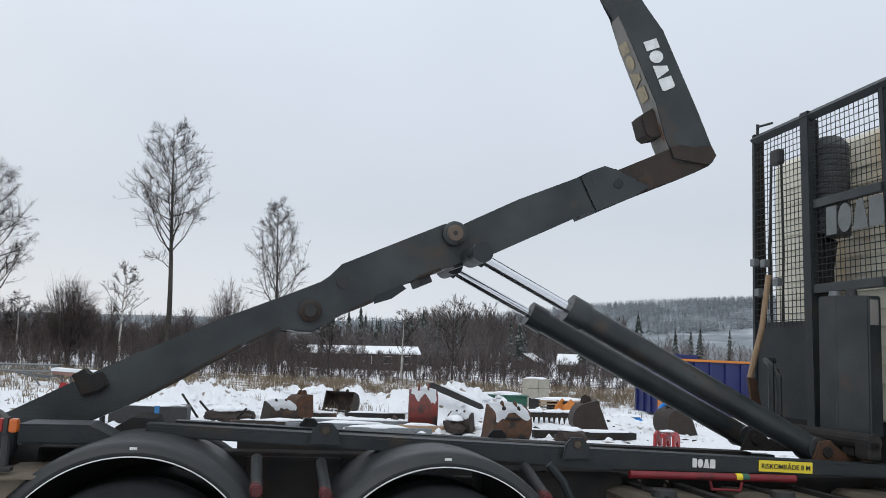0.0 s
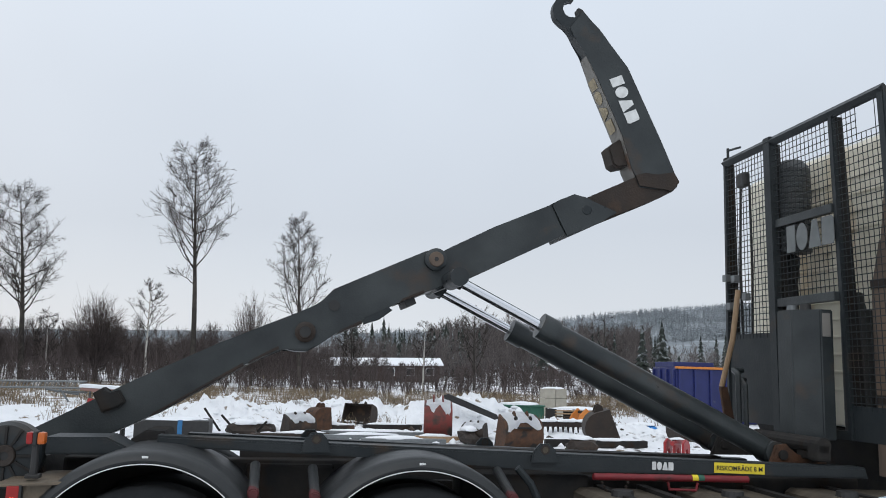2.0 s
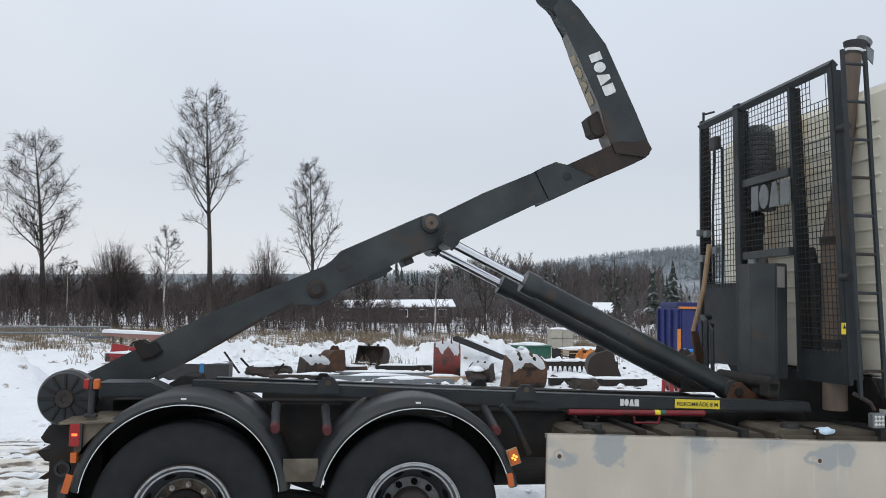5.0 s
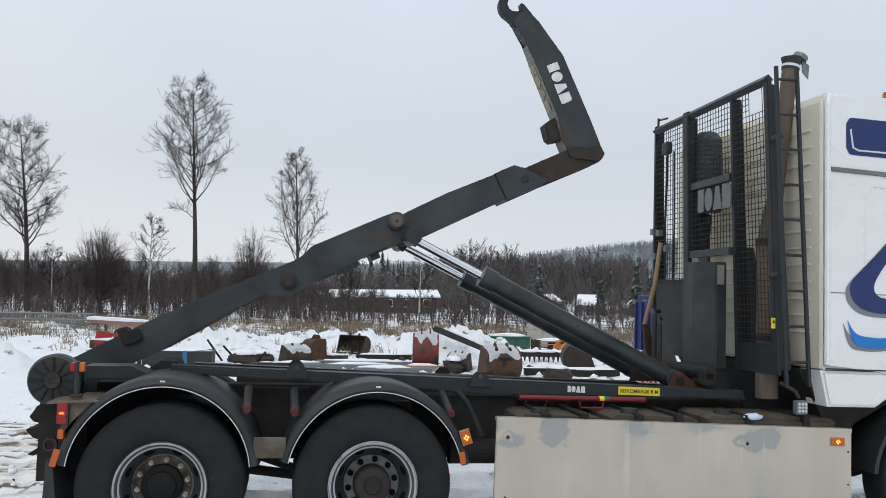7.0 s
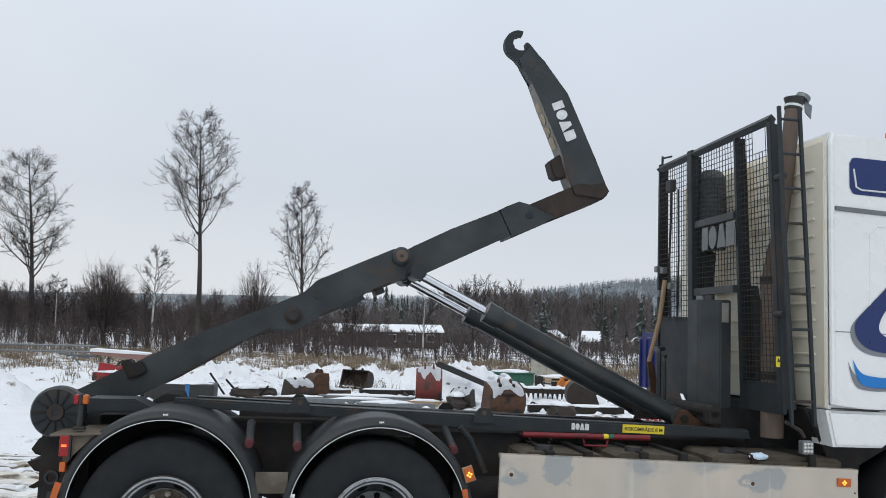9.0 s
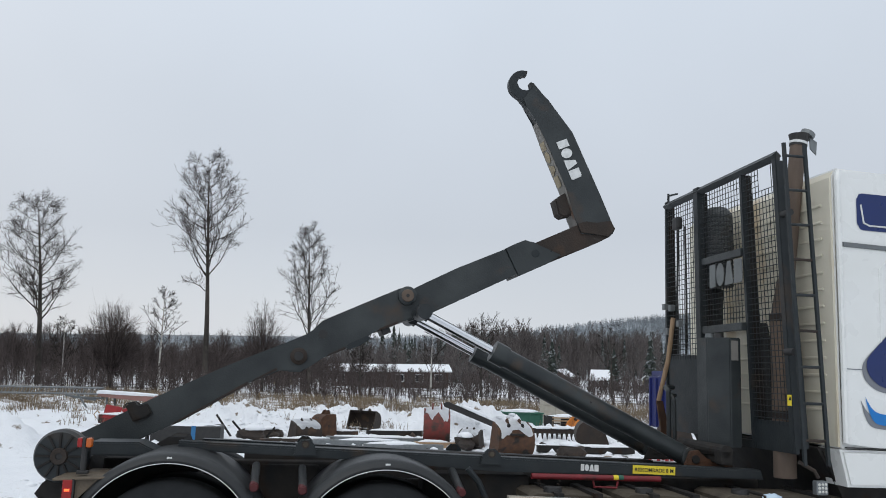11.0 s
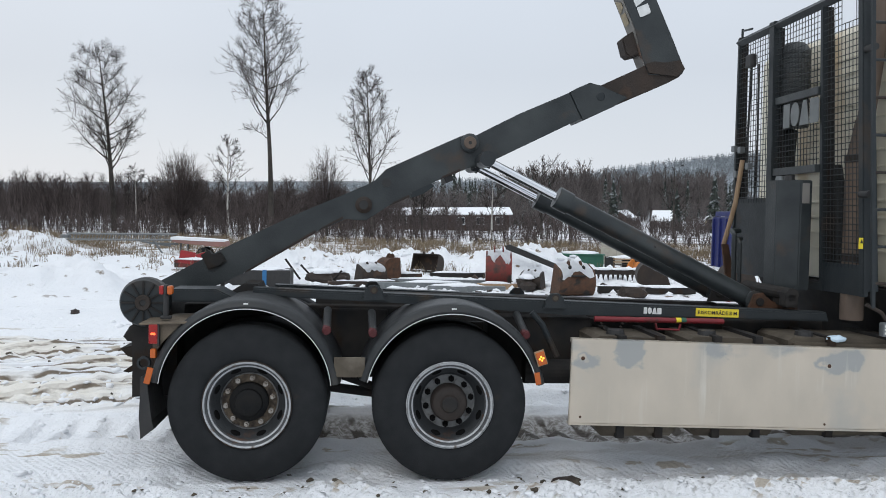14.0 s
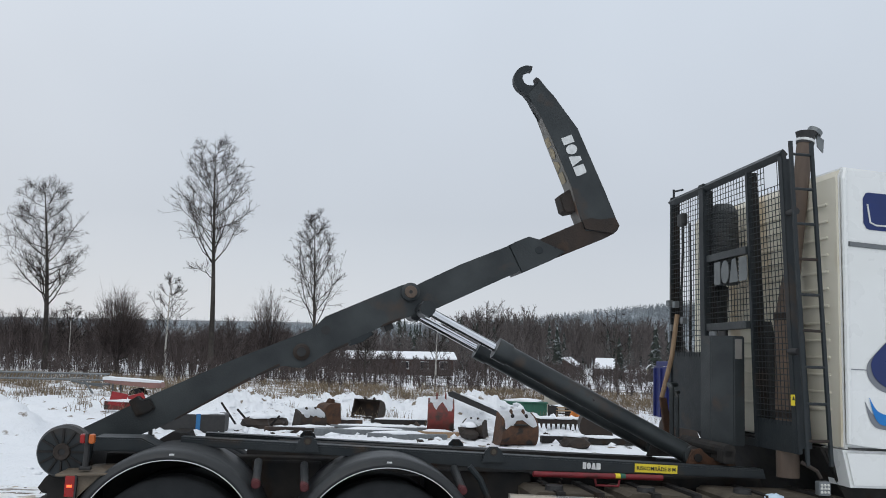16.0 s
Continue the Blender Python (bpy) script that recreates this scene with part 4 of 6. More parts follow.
for a, b2 in (((0.62, -0.098), (1.26, -0.019)), ((1.28, -0.017), (1.50, -0.003)), ((1.88, -0.049), (2.05, -0.048)), ((2.33, -0.010), (2.51, -0.014))):
    bm = B()
    prism(bm, [(a[0], a[1] - 0.003), (b2[0], b2[1] - 0.003), (b2[0], b2[1] + 0.016), (a[0] + 0.03, a[1] + 0.012)], 1.026, 1.474, 0.003)
    part("worn_edge", bm, M_rustdk, arm, "rust-worn lower edge")
bm = B()
box(bm, 2.366, 2.438, 1.06, 1.4, -0.062, -0.008, 0.008)
part("rubber_stop", bm, M_hose, arm)
# ---- lifting cylinders ----
for yy in (0.86, 1.64):
    base = Vector((3.90, yy, 1.20))
    top = ARM_M @ Vector((2.70, yy, -0.01))
    d = (top - base).normalized()
    end = base + d * 1.82
    bm = B()
    rod(bm, base, base + d * 1.72, 0.076, seg=32)
    rod(bm, base + d * 1.70, end, 0.088, seg=32)
    rod(bm, base + d * 0.02 - Vector((0, 0.09, 0)), base + d * 0.02 + Vector((0, 0.09, 0)), 0.075, seg=20)
    cy = smooth(part("lift_cylinder", bm, M_paint, truck, "dark grey hydraulic cylinder with chrome rod"))
    bm = B()
    rod(bm, end - d * 0.05, top - d * 0.05, 0.034, seg=24)
    smooth(part("piston_rod", bm, M_chrome, cy))
    bm = B()
    rod(bm, top - d * 0.06, top + d * 0.05, 0.05, seg=20)
    rod(bm, top - Vector((0, 0.16, 0)), top + Vector((0, 0.16, 0)), 0.06, seg=20)
    smooth(part("rod_eye", bm, M_frame, cy))
    bm = B()
    prism(bm, [(3.80, 1.12), (3.86, 1.26), (3.93, 1.27), (4.0, 1.2), (4.22, 1.16), (4.22, 1.12)], yy - 0.13, yy - 0.095, 0.006)
    br = part("cylinder_bracket", bm, M_rust if yy < 1 else M_under, truck)
    bm = B()
    rod(bm, (3.90, yy - 0.145, 1.20), (3.90, yy - 0.12, 1.20), 0.032, seg=16)
    part("bracket_pin", bm, M_under, br)

# ---- side guard and what lies behind it ----
bm = B()
prism(bm, [(2.21, 1.0), (4.92, 0.925), (4.92, 0.345), (2.20, 0.41)], 0.0, 0.03, 0.006)
guard = part("side_guard", bm, M_alu, truck, "scuffed aluminium side guard panel")
bm = B()
prism(bm, [(2.21, 1.003), (4.92, 0.928), (4.92, 0.90), (2.21, 0.975)], -0.004, 0.06, 0.003)
part("folded_edge", bm, M_alu, guard)
bm = B()
prism(bm, [(2.20, 0.413), (4.92, 0.348), (4.92, 0.335), (2.20, 0.400)], -0.006, 0.07, 0.003)
part("lower_fold", bm, M_alu, guard)
bm = B()
box(bm, -0.055, 0.055, -0.012, 0.0, -0.03, 0.03, 0.004)
gl = part("guard_marker", bm, M_amber, guard)
gl.matrix_local = pose(4.80, 0.0, 0.835, 0, 1.6, 0)
bm = B()
for dx, dz in ((0, 0.011), (0, -0.011), (0.012, 0), (-0.012, 0)):
    bmesh.ops.create_uvsphere(bm, u_segments=8, v_segments=6, radius=0.007, matrix=Matrix.Translation((dx, -0.012, dz)))
part("light_point", bm, M_amberlit, gl)
for x0, z0, r0 in ((2.29, 0.865, 0.014), (4.08, 0.82, 0.014), (2.28, 0.455, 0.009), (4.06, 0.40, 0.009), (4.89, 0.76, 0.007), (4.89, 0.52, 0.007)):
    bm = B()
    spin(bm, [(0.0, -0.006), (r0 * 0.6, -0.006), (r0, -0.002), (r0, 0.004), (0.0, 0.004)], 12, closed=False)
    o = part("bolt", bm, M_rust, guard)
    o.matrix_local = Matrix.Translation((x0, 0, z0))
for x0, x1 in ((2.40, 3.02), (3.08, 3.75), (3.82, 4.85)):
    bm = B()
    prism(bm, [(x0, 0.985), (x0 + 0.04, 1.01), (x1 - 0.04, 0.99), (x1, 0.965), (x1, 0.37), (x1 - 0.06, 0.295), (x0 + 0.06, 0.295), (x0, 0.37)], 0.07, 0.62, 0.03)
    tk = part("fuel_tank", bm, M_dirt, truck, "dirt-covered fuel tank")
    for q in (0.3, 0.75):
        bm = B()
        xq = x0 + (x1 - x0) * q
        prism(bm, [(xq - 0.03, 1.018), (xq + 0.03, 1.016), (xq + 0.03, 0.289), (xq - 0.03, 0.289)], 0.055, 0.635, 0.006)
        part("tank_strap", bm, M_under, tk)
    bm = B()
    rod(bm, (x0 + 0.18, 0.22, 0.99), (x0 + 0.18, 0.22, 1.04), 0.07, 0.06, 16)
    part("filler_cap", bm, M_hose, tk)
bm = B()
bmesh.ops.create_icosphere(bm, subdivisions=3, radius=0.05, matrix=Matrix.Translation((4.17, 0.08, 1.005)) @ Matrix.Diagonal((1.5, 0.8, 0.5, 1)))
for v in bm.verts:
    v.co += Vector((0, 0, 1)) * 0.012 * noise.noise(v.co * 30)
smooth(part("cloth", bm, mat("pale_blue_cloth", (0.45, 0.60, 0.72), (0.55, 0.66, 0.75), 20, 0.8), truck, "crumpled pale blue cloth"))

M_markgrey = mat("grey_cutout_marks", (0.16, 0.17, 0.17), (0.11, 0.12, 0.12), 9, 0.55)
# ---- headboard: steel frame, wire mesh, ladder ----
HB = [(4.43, 0.16, 1.32), (4.33, 0.16, 3.60), (4.30, 2.16, 3.55), (4.30, 2.16, 1.36)]


def hb(y, z):
    """A point of the headboard's plane."""
    u = (y - 0.16) / 2.0
    v = (z - 1.34) / 2.24
    a, b2, c, d = (Vector(p) for p in HB)
    p = (a * (1 - v) + b2 * v) * (1 - u) + (d * (1 - v) + c * v) * u
    return Vector((p.x, y, z))


board = part("headboard_frame", rod(B(), hb(0.17, 3.565), hb(2.15, 3.535), 0.04, seg=4), M_frame, truck, "dark grey steel headboard frame with wire mesh")
POSTS = ((0.19, 0.032), (0.70, 0.026), (1.47, 0.05), (2.14, 0.022))
for y0, w0 in POSTS:
    bm = B()
    a, b2 = hb(y0, 1.30), hb(y0, 3.585)
    d = b2 - a
    m = Matrix.Translation((a + b2) / 2) @ d.to_track_quat("Z", "Y").to_matrix().to_4x4()
    bmesh.ops.create_cube(bm, size=1, matrix=m @ Matrix.Diagonal((w0 * 2 if w0 > 0.03 else 0.045, w0 * 1.3, d.length, 1)))
    bmesh.ops.bevel(bm, geom=bm.edges[:], offset=0.006, segments=2, affect="EDGES")
    post = part("post", bm, M_frame, board)
    bm = B()
    cs = [hb(y0 - w0 * 0.5, 1.34), hb(y0 - w0 * 0.5, 3.53)]
    va = [bm.verts.new(c + Vector((dx, dy, 0))) for dy in (0, 0.012) for c, dx in ((cs[0], 0.015), (cs[0], 0.105), (cs[1], 0.075), (cs[1], 0.015))]
    bm.faces.new(va[:4]), bm.faces.new(va[4:][::-1])
    for i in range(4):
        bm.faces.new((va[i], va[i + 4], va[(i + 1) % 4 + 4], va[(i + 1) % 4]))
    part("web", bm, M_under if y0 > 0.3 else M_frame, post)
for y0, y1, z0, z1, name in ((0.19, 0.72, 1.30, 1.53, "lower_plate"), (1.47, 2.14, 1.34, 2.05, "lower_plate"), (0.72, 1.47, 1.30, 1.36, "sill")):
    bm = B()
    cs = [hb(y0, z0), hb(y1, z0), hb(y1, z1), hb(y0, z1)]
    va = [bm.verts.new(c) for c in cs]
    vb = [bm.verts.new(c + Vector((0.02, 0, 0))) for c in cs]
    bm.faces.new(va), bm.faces.new(vb[::-1])
    for i in range(4):
        bm.faces.new((va[i], vb[i], vb[(i + 1) % 4], va[(i + 1) % 4]))
    part(name, bm, M_frame, board)


def wires(y0, y1, z0, z1, step=0.047, r=0.0034):
    segs = []
    for k in range(int((y1 - y0) / step) + 1):
        y = y0 + k * step
        torn = y0 < 0.3 and 0.27 < y < 0.43
        segs.append((*hb(y, z0 - 0.05), *hb(y, 3.34 if torn else z1), r, r))
    for k in range(int((z1 - z0) / step) + 1):
        z = z0 + k * step
        a, b3 = hb(0.44 if y0 < 0.3 and 3.34 < z < 3.52 else y0, z), hb(y1, z)
        segs.append((a.x - 0.008, a.y, a.z, b3.x - 0.008, b3.y, b3.z, r, r))
    return tubes("wire_mesh", segs, M_frame, board, 4)


wires(0.22, 0.68, 1.55, 3.56), wires(0.74, 1.44, 2.30, 3.56), wires(1.50, 2.13, 2.06, 3.53)
for z0 in (2.885, 2.27):
    bm = B()
    box(bm, 4.31, 4.36, 0.72, 1.45, z0 - 0.032, z0 + 0.032, 0.006)
    cross = part("cross_bar", bm, M_paint, board)
    if z0 > 2.5:
        GH = Matrix.Translation((4.318, 1.10, 2.735)) @ Matrix.Rotation(radians(-90), 4, "Z")
        glyph("maker_mark", 0.10, 0, 0.62, 0.20, 0.0, cross, M_markgrey, GH, 0.006)
bm = B()
rod(bm, hb(2.10, 3.55), hb(2.10, 3.66), 0.012, seg=8)
rod(bm, hb(2.10, 3.64), hb(1.9, 3.62), 0.01, seg=8)
part("lamp_bracket", bm, M_frame, board)
bm = B()
box(bm, 4.17, 4.23, 1.62, 1.74, 3.22, 3.34, 0.02)
part("work_lamp", bm, M_hose, board)
bm = B()
box(bm, 4.325, 4.343, 0.147, 0.155, 1.755, 1.82)
sg = part("warning_label", bm, M_yel, board, "small yellow warning label")
sg.matrix_local = Matrix.Translation((0.03, 0.0, -0.09))
bm = B()
box(bm, 4.350, 4.378, 0.135, 0.146, 1.655, 1.735, 0.0)
part("label_face", bm, M_yel, board)
bm = B()
prism(bm, [(4.354, 1.695), (4.364, 1.725), (4.374, 1.695)], 0.130, 0.134)
part("label_print", bm, M_black, board)
# oil tank in front of the board
bm = B()
pts = [(4.31, 0.74), (4.215, 0.74), (4.075, 0.865), (4.06, 1.02), (4.12, 1.06), (4.31, 1.06)]
lo = [bm.verts.new((x, y, 1.295)) for x, y in pts]
hi = [bm.verts.new((x, y, 2.175)) for x, y in pts]
bm.faces.new(lo[::-1]), bm.faces.new(hi)
for i in range(6):
    bm.faces.new((lo[i], lo[(i + 1) % 6], hi[(i + 1) % 6], hi[i]))
bmesh.ops.bevel(bm, geom=bm.edges[:], offset=0.008, segments=2, affect="EDGES")
tank = part("oil_tank", bm, M_paint, truck, "dark grey steel hydraulic oil tank")
for y0 in (0.84, 1.0):
    bm = B()
    rod(bm, (4.17, y0, 2.17), (4.17, y0, 2.215), 0.04, 0.035, 16)
    part("tank_cap", bm, M_galv if y0 > 0.9 else M_hose, tank)
bm = B()
box(bm, 4.225, 4.285, 0.736, 0.739, 1.99, 2.15)
part("paper_label", bm, M_tower, tank)
bm = B()
pipe(bm, [(4.12, 1.62, 1.75), (4.02, 1.56, 1.75), (4.02, 1.50, 1.72), (4.02, 1.49, 1.3)], 0.022)
pipe(bm, [(4.12, 1.58, 1.68), (4.05, 1.50, 1.68), (4.05, 1.45, 1.64), (4.05, 1.44, 1.3)], 0.018)
part("oil_pipe", bm, M_paint, truck)
bm = B()
for k in range(5):
    box(bm, 4.0 + 0.03 * k, 4.1 + 0.03 * k, 0.5 + 0.16 * k, 0.62 + 0.16 * k, 1.18, 1.30 - 0.01 * k, 0.02)
rod(bm, (4.05, 0.5, 1.28), (4.05, 1.3, 1.28), 0.05, seg=14)
part("valve_block", bm, M_under, truck)
# broom handle and shovel shaft leaning by the board
bm = B()
pipe(bm, [(4.22, 1.83, 2.40), (4.18, 1.86, 2.0), (4.10, 1.90, 1.62)], 0.022, 10)
shaft = part("tool_shaft", bm, M_wood, truck, "worn wooden tool shaft")
bm = B()
prism(bm, [(4.07, 1.62), (4.13, 1.62), (4.20, 1.30), (4.12, 1.28)], 1.86, 1.90, 0.006)
part("rusty_blade", bm, M_rust, shaft)
bm = B()
pipe(bm, [(4.36, 2.0, 3.4), (4.34, 2.0, 2.6), (4.34, 1.98, 2.1), (4.36, 1.98, 1.5)], 0.012, 6)
pipe(bm, [(4.38, 1.9, 3.3), (4.38, 1.88, 2.6), (4.38, 1.9, 2.0)], 0.01, 6)
part("cable", bm, M_hose, truck)
for y0, z0 in ((2.06, 2.52), (1.75, 2.34), (2.0, 2.28), (1.92, 2.5)):
    bm = B()
    box(bm, 4.22, 4.27, y0 - 0.03, y0 + 0.03, z0 - 0.03, z0 + 0.03, 0.008)
    part("connector_box", bm, M_galv, board)
# ladder at the near end
bm = B()
LAD = ((4.30, 4.40), (4.47, 4.585))
for xt, xb in LAD:
    d = Vector((xt - xb, 0, 2.39))
    q = Matrix.Translation(((xt + xb) / 2, 0.02, 2.43)) @ d.to_track_quat("Z", "Y").to_matrix().to_4x4()
    bmesh.ops.create_cube(bm, size=1, matrix=q @ Matrix.Diagonal((0.024, 0.024, d.length, 1)))
lad = part("ladder", bm, M_frame, truck, "narrow dark steel ladder")
for k in range(9):
    u = (k + 0.35) / 9.0
    bm = B()
    z = 3.62 - 2.38 * u
    rod(bm, (4.30 + 0.10 * u, 0.02, z), (4.47 + 0.115 * u, 0.02, z), 0.011, seg=8)
    part("rung", bm, M_rustdk if k in (3, 5, 8) else M_frame, lad)
for z0 in (3.1, 2.05):
    bm = B()
    rod(bm, (4.36, 0.05, z0), (4.36, 0.16, z0), 0.026, seg=16)
    part("ladder_mount", bm, M_hose, lad)
M_intake = mat("faded_grey_plastic", (0.050, 0.055, 0.056), (0.035, 0.038, 0.040), 6, 0.6, 0.0, 0.1, 60)
# exhaust stack and dark intake behind the mesh
bm = B()
rod(bm, (4.50, 0.45, 1.10), (4.50, 0.45, 2.30), 0.085, seg=24)
rod(bm, (4.50, 0.45, 2.30), (4.55, 0.45, 2.62), 0.085, 0.07, 24)
rod(bm, (4.55, 0.45, 2.60), (4.69, 0.45, 3.76), 0.062, seg=24)
exh = smooth(part("exhaust_pipe", bm, M_exh, truck, "rust-brown exhaust stack leaning back"))
bm = B()
rod(bm, (4.69, 0.45, 3.74), (4.697, 0.45, 3.79), 0.07, seg=24)
rod(bm, (4.698, 0.45, 3.78), (4.70, 0.45, 3.84), 0.066, 0.082, seg=24)
part("stack_collar", bm, M_hose, exh)
bm = B()
rod(bm, (4.692, 0.45, 3.755), (4.696, 0.45, 3.775), 0.073, seg=24)
part("collar_clamp", bm, M_white, exh)
bm = B()
rod(bm, (4.765, 0.45, 3.83), (4.785, 0.45, 3.862), 0.06, seg=20)
part("rain_flap", bm, M_galv, exh, "round steel rain flap, open")
bm = B()
prism(bm, [(4.775, 3.82), (4.84, 3.78), (4.83, 3.67), (4.78, 3.72)], 0.42, 0.43)
part("flap_weight", bm, M_galv, exh)
for z0 in (2.3, 1.55):
    bm = B()
    rod(bm, (4.50, 0.45, z0), (4.50, 0.45, z0 + 0.06), 0.092, seg=24)
    part("stack_clamp", bm, M_rustdk, exh)
bm = B()
rod(bm, (4.56, 0.80, 1.35), (4.54, 0.80, 2.18), 0.12, 0.11, 20)
rod(bm, (4.54, 0.80, 2.18), (4.54, 0.82, 2.30), 0.06, 0.05, 16)
part("air_cleaner", bm, M_hose, truck)
bm = B()
prof = [(0.0, 0.0), (0.125, 0.0)]
for k in range(16):
    prof += [(0.128, 0.042 * k), (0.133, 0.042 * k + 0.008), (0.133, 0.042 * k + 0.030), (0.128, 0.042 * k + 0.038)]
prof += [(0.12, 0.69), (0.08, 0.735), (0.0, 0.75)]
spin(bm, prof, 24, closed=False)
o = smooth(part("air_intake", bm, M_intake, truck, "ribbed dark grey air intake"), 30)
o.matrix_local = pose(4.50, 1.47, 2.67, 90, 0, 0)
bm = B()
pipe(bm, [(4.42, 1.58, 3.28), (4.40, 1.60, 3.1), (4.40, 1.56, 2.8), (4.42, 1.5, 2.5)], 0.028, 10)
part("intake_cable", bm, M_hose, truck)
bm = B()
pipe(bm, [(4.50, 1.50, 2.64), (4.54, 1.60, 2.45), (4.56, 1.62, 1.5)], 0.06, 14)
part("intake_hose", bm, M_hose, truck)
# work lamp under the ladder
bm = B()
pipe(bm, [(4.36, 0.04, 1.26), (4.47, 0.02, 1.20), (4.50, 0.02, 1.15)], 0.014)
wl2 = part("lamp_arm", bm, M_rustdk, truck)
bm = B()
box(bm, 4.455, 4.545, -0.03, 0.03, 1.035, 1.135, 0.012, None)
part("lamp_body", bm, M_galv, wl2)
bm = B()
for i in range(3):
    for j in range(3):
        x0, z0 = 4.475 + 0.025 * i, 1.06 + 0.025 * j
        bmesh.ops.create_uvsphere(bm, u_segments=10, v_segments=6, radius=0.011, matrix=Matrix.Translation((x0, -0.028, z0)))
part("lamp_lens", bm, M_lens, wl2)

# ---- cab ----
bm = B()
prism(bm, [(4.705, 3.40), (4.735, 3.462), (5.2, 3.440), (6.3, 3.44), (6.75, 3.25), (6.95, 2.5), (7.0, 1.1), (6.9, 0.98), (6.35, 0.98), (6.2, 1.2), (5.4, 1.36), (4.705, 1.36)], 0.0, 2.5, 0.035)
cab = smooth(part("cab_body", bm, M_cab, truck, "white cab with blue stripes"), 35)
bm = B()
prism(bm, [(4.688, 3.39), (4.725, 3.445), (4.75, 1.37), (4.688, 1.37)], 0.035, 2.465, 0.02)
rear = part("rear_wall", bm, M_cream, cab, "yellowed cream rear wall with pressed ribs")
for k in range(13):
    z0 = 1.62 + 0.13 * k
    bm = B()
    box(bm, 4.674, 4.692, 0.16, 0.55, z0, z0 + 0.022, 0.008)
    part("pressed_rib", bm, M_cream, rear)
    bm = B()
    box(bm, 4.674, 4.692, 0.62, 2.3, z0, z0 + 0.022, 0.008)
    part("pressed_rib", bm, M_cream, rear)
bm = B()
pipe(bm, [(4.722, 0.006, 1.40), (4.722, 0.006, 3.36), (4.745, 0.02, 3.445)], 0.022, 8)
part("corner_seam", bm, M_cab, cab)
bm = B()
prism(bm, [(4.745, 2.885), (6.8, 2.80), (6.8, 2.765), (4.745, 2.85)], -0.012, 0.004, 0.003)
part("trim_strip", bm, M_galv, cab)
for nm, pts in (("panel_gap", [(4.715, 1.942), (6.5, 1.915), (6.5, 1.908), (4.715, 1.935)]), ("panel_gap", [(4.71, 1.375), (5.6, 1.36), (5.6, 1.35), (4.71, 1.365)])):
    bm = B()
    prism(bm, pts, -0.003, 0.01)
    part(nm, bm, M_grey if pts[0][1] > 1.5 else M_black, cab)
# door pressing
bm = B()
pipe(bm, [(5.9, -0.001, 2.72), (5.1, -0.001, 2.75), (5.04, -0.001, 2.69), (5.03, -0.001, 2.05)], 0.006, 6)
part("door_swage", bm, M_cab, cab)
bm = B()
prism(bm, [(4.675, 1.355), (5.42, 1.345), (5.26, 1.17), (5.13, 1.085), (4.735, 1.088)], 0.005, 0.30, 0.02)
part("side_skirt", bm, M_cab, cab)
bm = B()
prism(bm, [(4.60, 1.35), (6.3, 1.34), (6.3, 1.2), (5.3, 1.1), (5.02, 0.95), (5.0, 0.4), (4.93, 0.40), (4.80, 1.0)], 0.16, 2.3, 0.02)
part("underbody", bm, M_under, cab)
bm = B()
spin(bm, [(0.62, 0.03), (0.66, 0.02), (0.66, 0.4), (0.62, 0.4)], 32, 10, 175)
o = part("wheel_arch", bm, M_plast, cab)
o.matrix_local = Matrix.Translation((5.78, 0, WR))


def decal(name, fn, mt, n=24, y=-0.004):
    """A flat coloured shape between two edges, given as functions of 0..1."""
    bm = B()
    lo, hi = zip(*[fn(i / n) for i in range(n + 1)])
    va = [bm.verts.new((x, y, z)) for x, z in lo]
    vb = [bm.verts.new((x, y, z)) for x, z in hi]
    for i in range(n):
        bm.faces.new((va[i], va[i + 1], vb[i + 1], vb[i]))
    return part(name, bm, mt, cab)


def rrect(x0, x1, z0, z1, sl=0.0, r=0.05):
    def fn(t):
        x = x0 + (x1 - x0) * t
        e = max(0.0, 1 - min(x - x0, x1 - x) / r)
        c = r * (1 - math.sqrt(max(0.0, 1 - e * e)))
        return (x, z0 + c + sl * (x - x0)), (x, z1 - c + sl * (x - x0))
    return fn


decal("blue_panel", rrect(4.87, 6.3, 2.985, 3.27, -0.03), M_blue, 60)
bm = B()
pipe(bm, [(4.905, -0.006, 3.18), (4.925, -0.006, 3.04), (4.97, -0.006, 3.02), (6.2, -0.006, 2.99)], 0.007, 6)
part("white_line", bm, M_white, cab)


def band(lo, hi, dx=0.0, dz=0.0):
    """A shape between two smooth edges through the given points."""
    def along(pts, t):
        u = t * (len(pts) - 1)
        i = min(len(pts) - 2, int(u))
        p = [Vector(pts[max(0, min(len(pts) - 1, i + k))]) for k in (-1, 0, 1, 2)]
        f = u - i
        q = 0.5 * (2 * p[1] + (p[2] - p[0]) * f + (2 * p[0] - 5 * p[1] + 4 * p[2] - p[3]) * f * f + (3 * p[1] - p[0] - 3 * p[2] + p[3]) * f ** 3)
        return q.x + dx, q.y + dz
    return lambda t: (along(lo, t), along(hi, t))


DROP_OUT = [(5.46, 2.66), (5.31, 2.44), (5.172, 2.282), (5.0, 2.115), (4.92, 2.03), (4.90, 1.96), (4.93, 1.88), (5.02, 1.815), (5.174, 1.79), (5.40, 1.80), (5.60, 1.86), (5.70, 2.0)]
DROP_IN = [(5.46, 2.655), (5.34, 2.37), (5.21, 2.18), (5.14, 2.08), (5.11, 2.025), (5.10, 1.985), (5.108, 1.95), (5.135, 1.923), (5.19, 1.905), (5.36, 1.90), (5.50, 1.93), (5.60, 2.0)]
decal("grey_shadow_band", band(DROP_OUT, DROP_IN, -0.035, -0.03), M_grey, 66, -0.004)
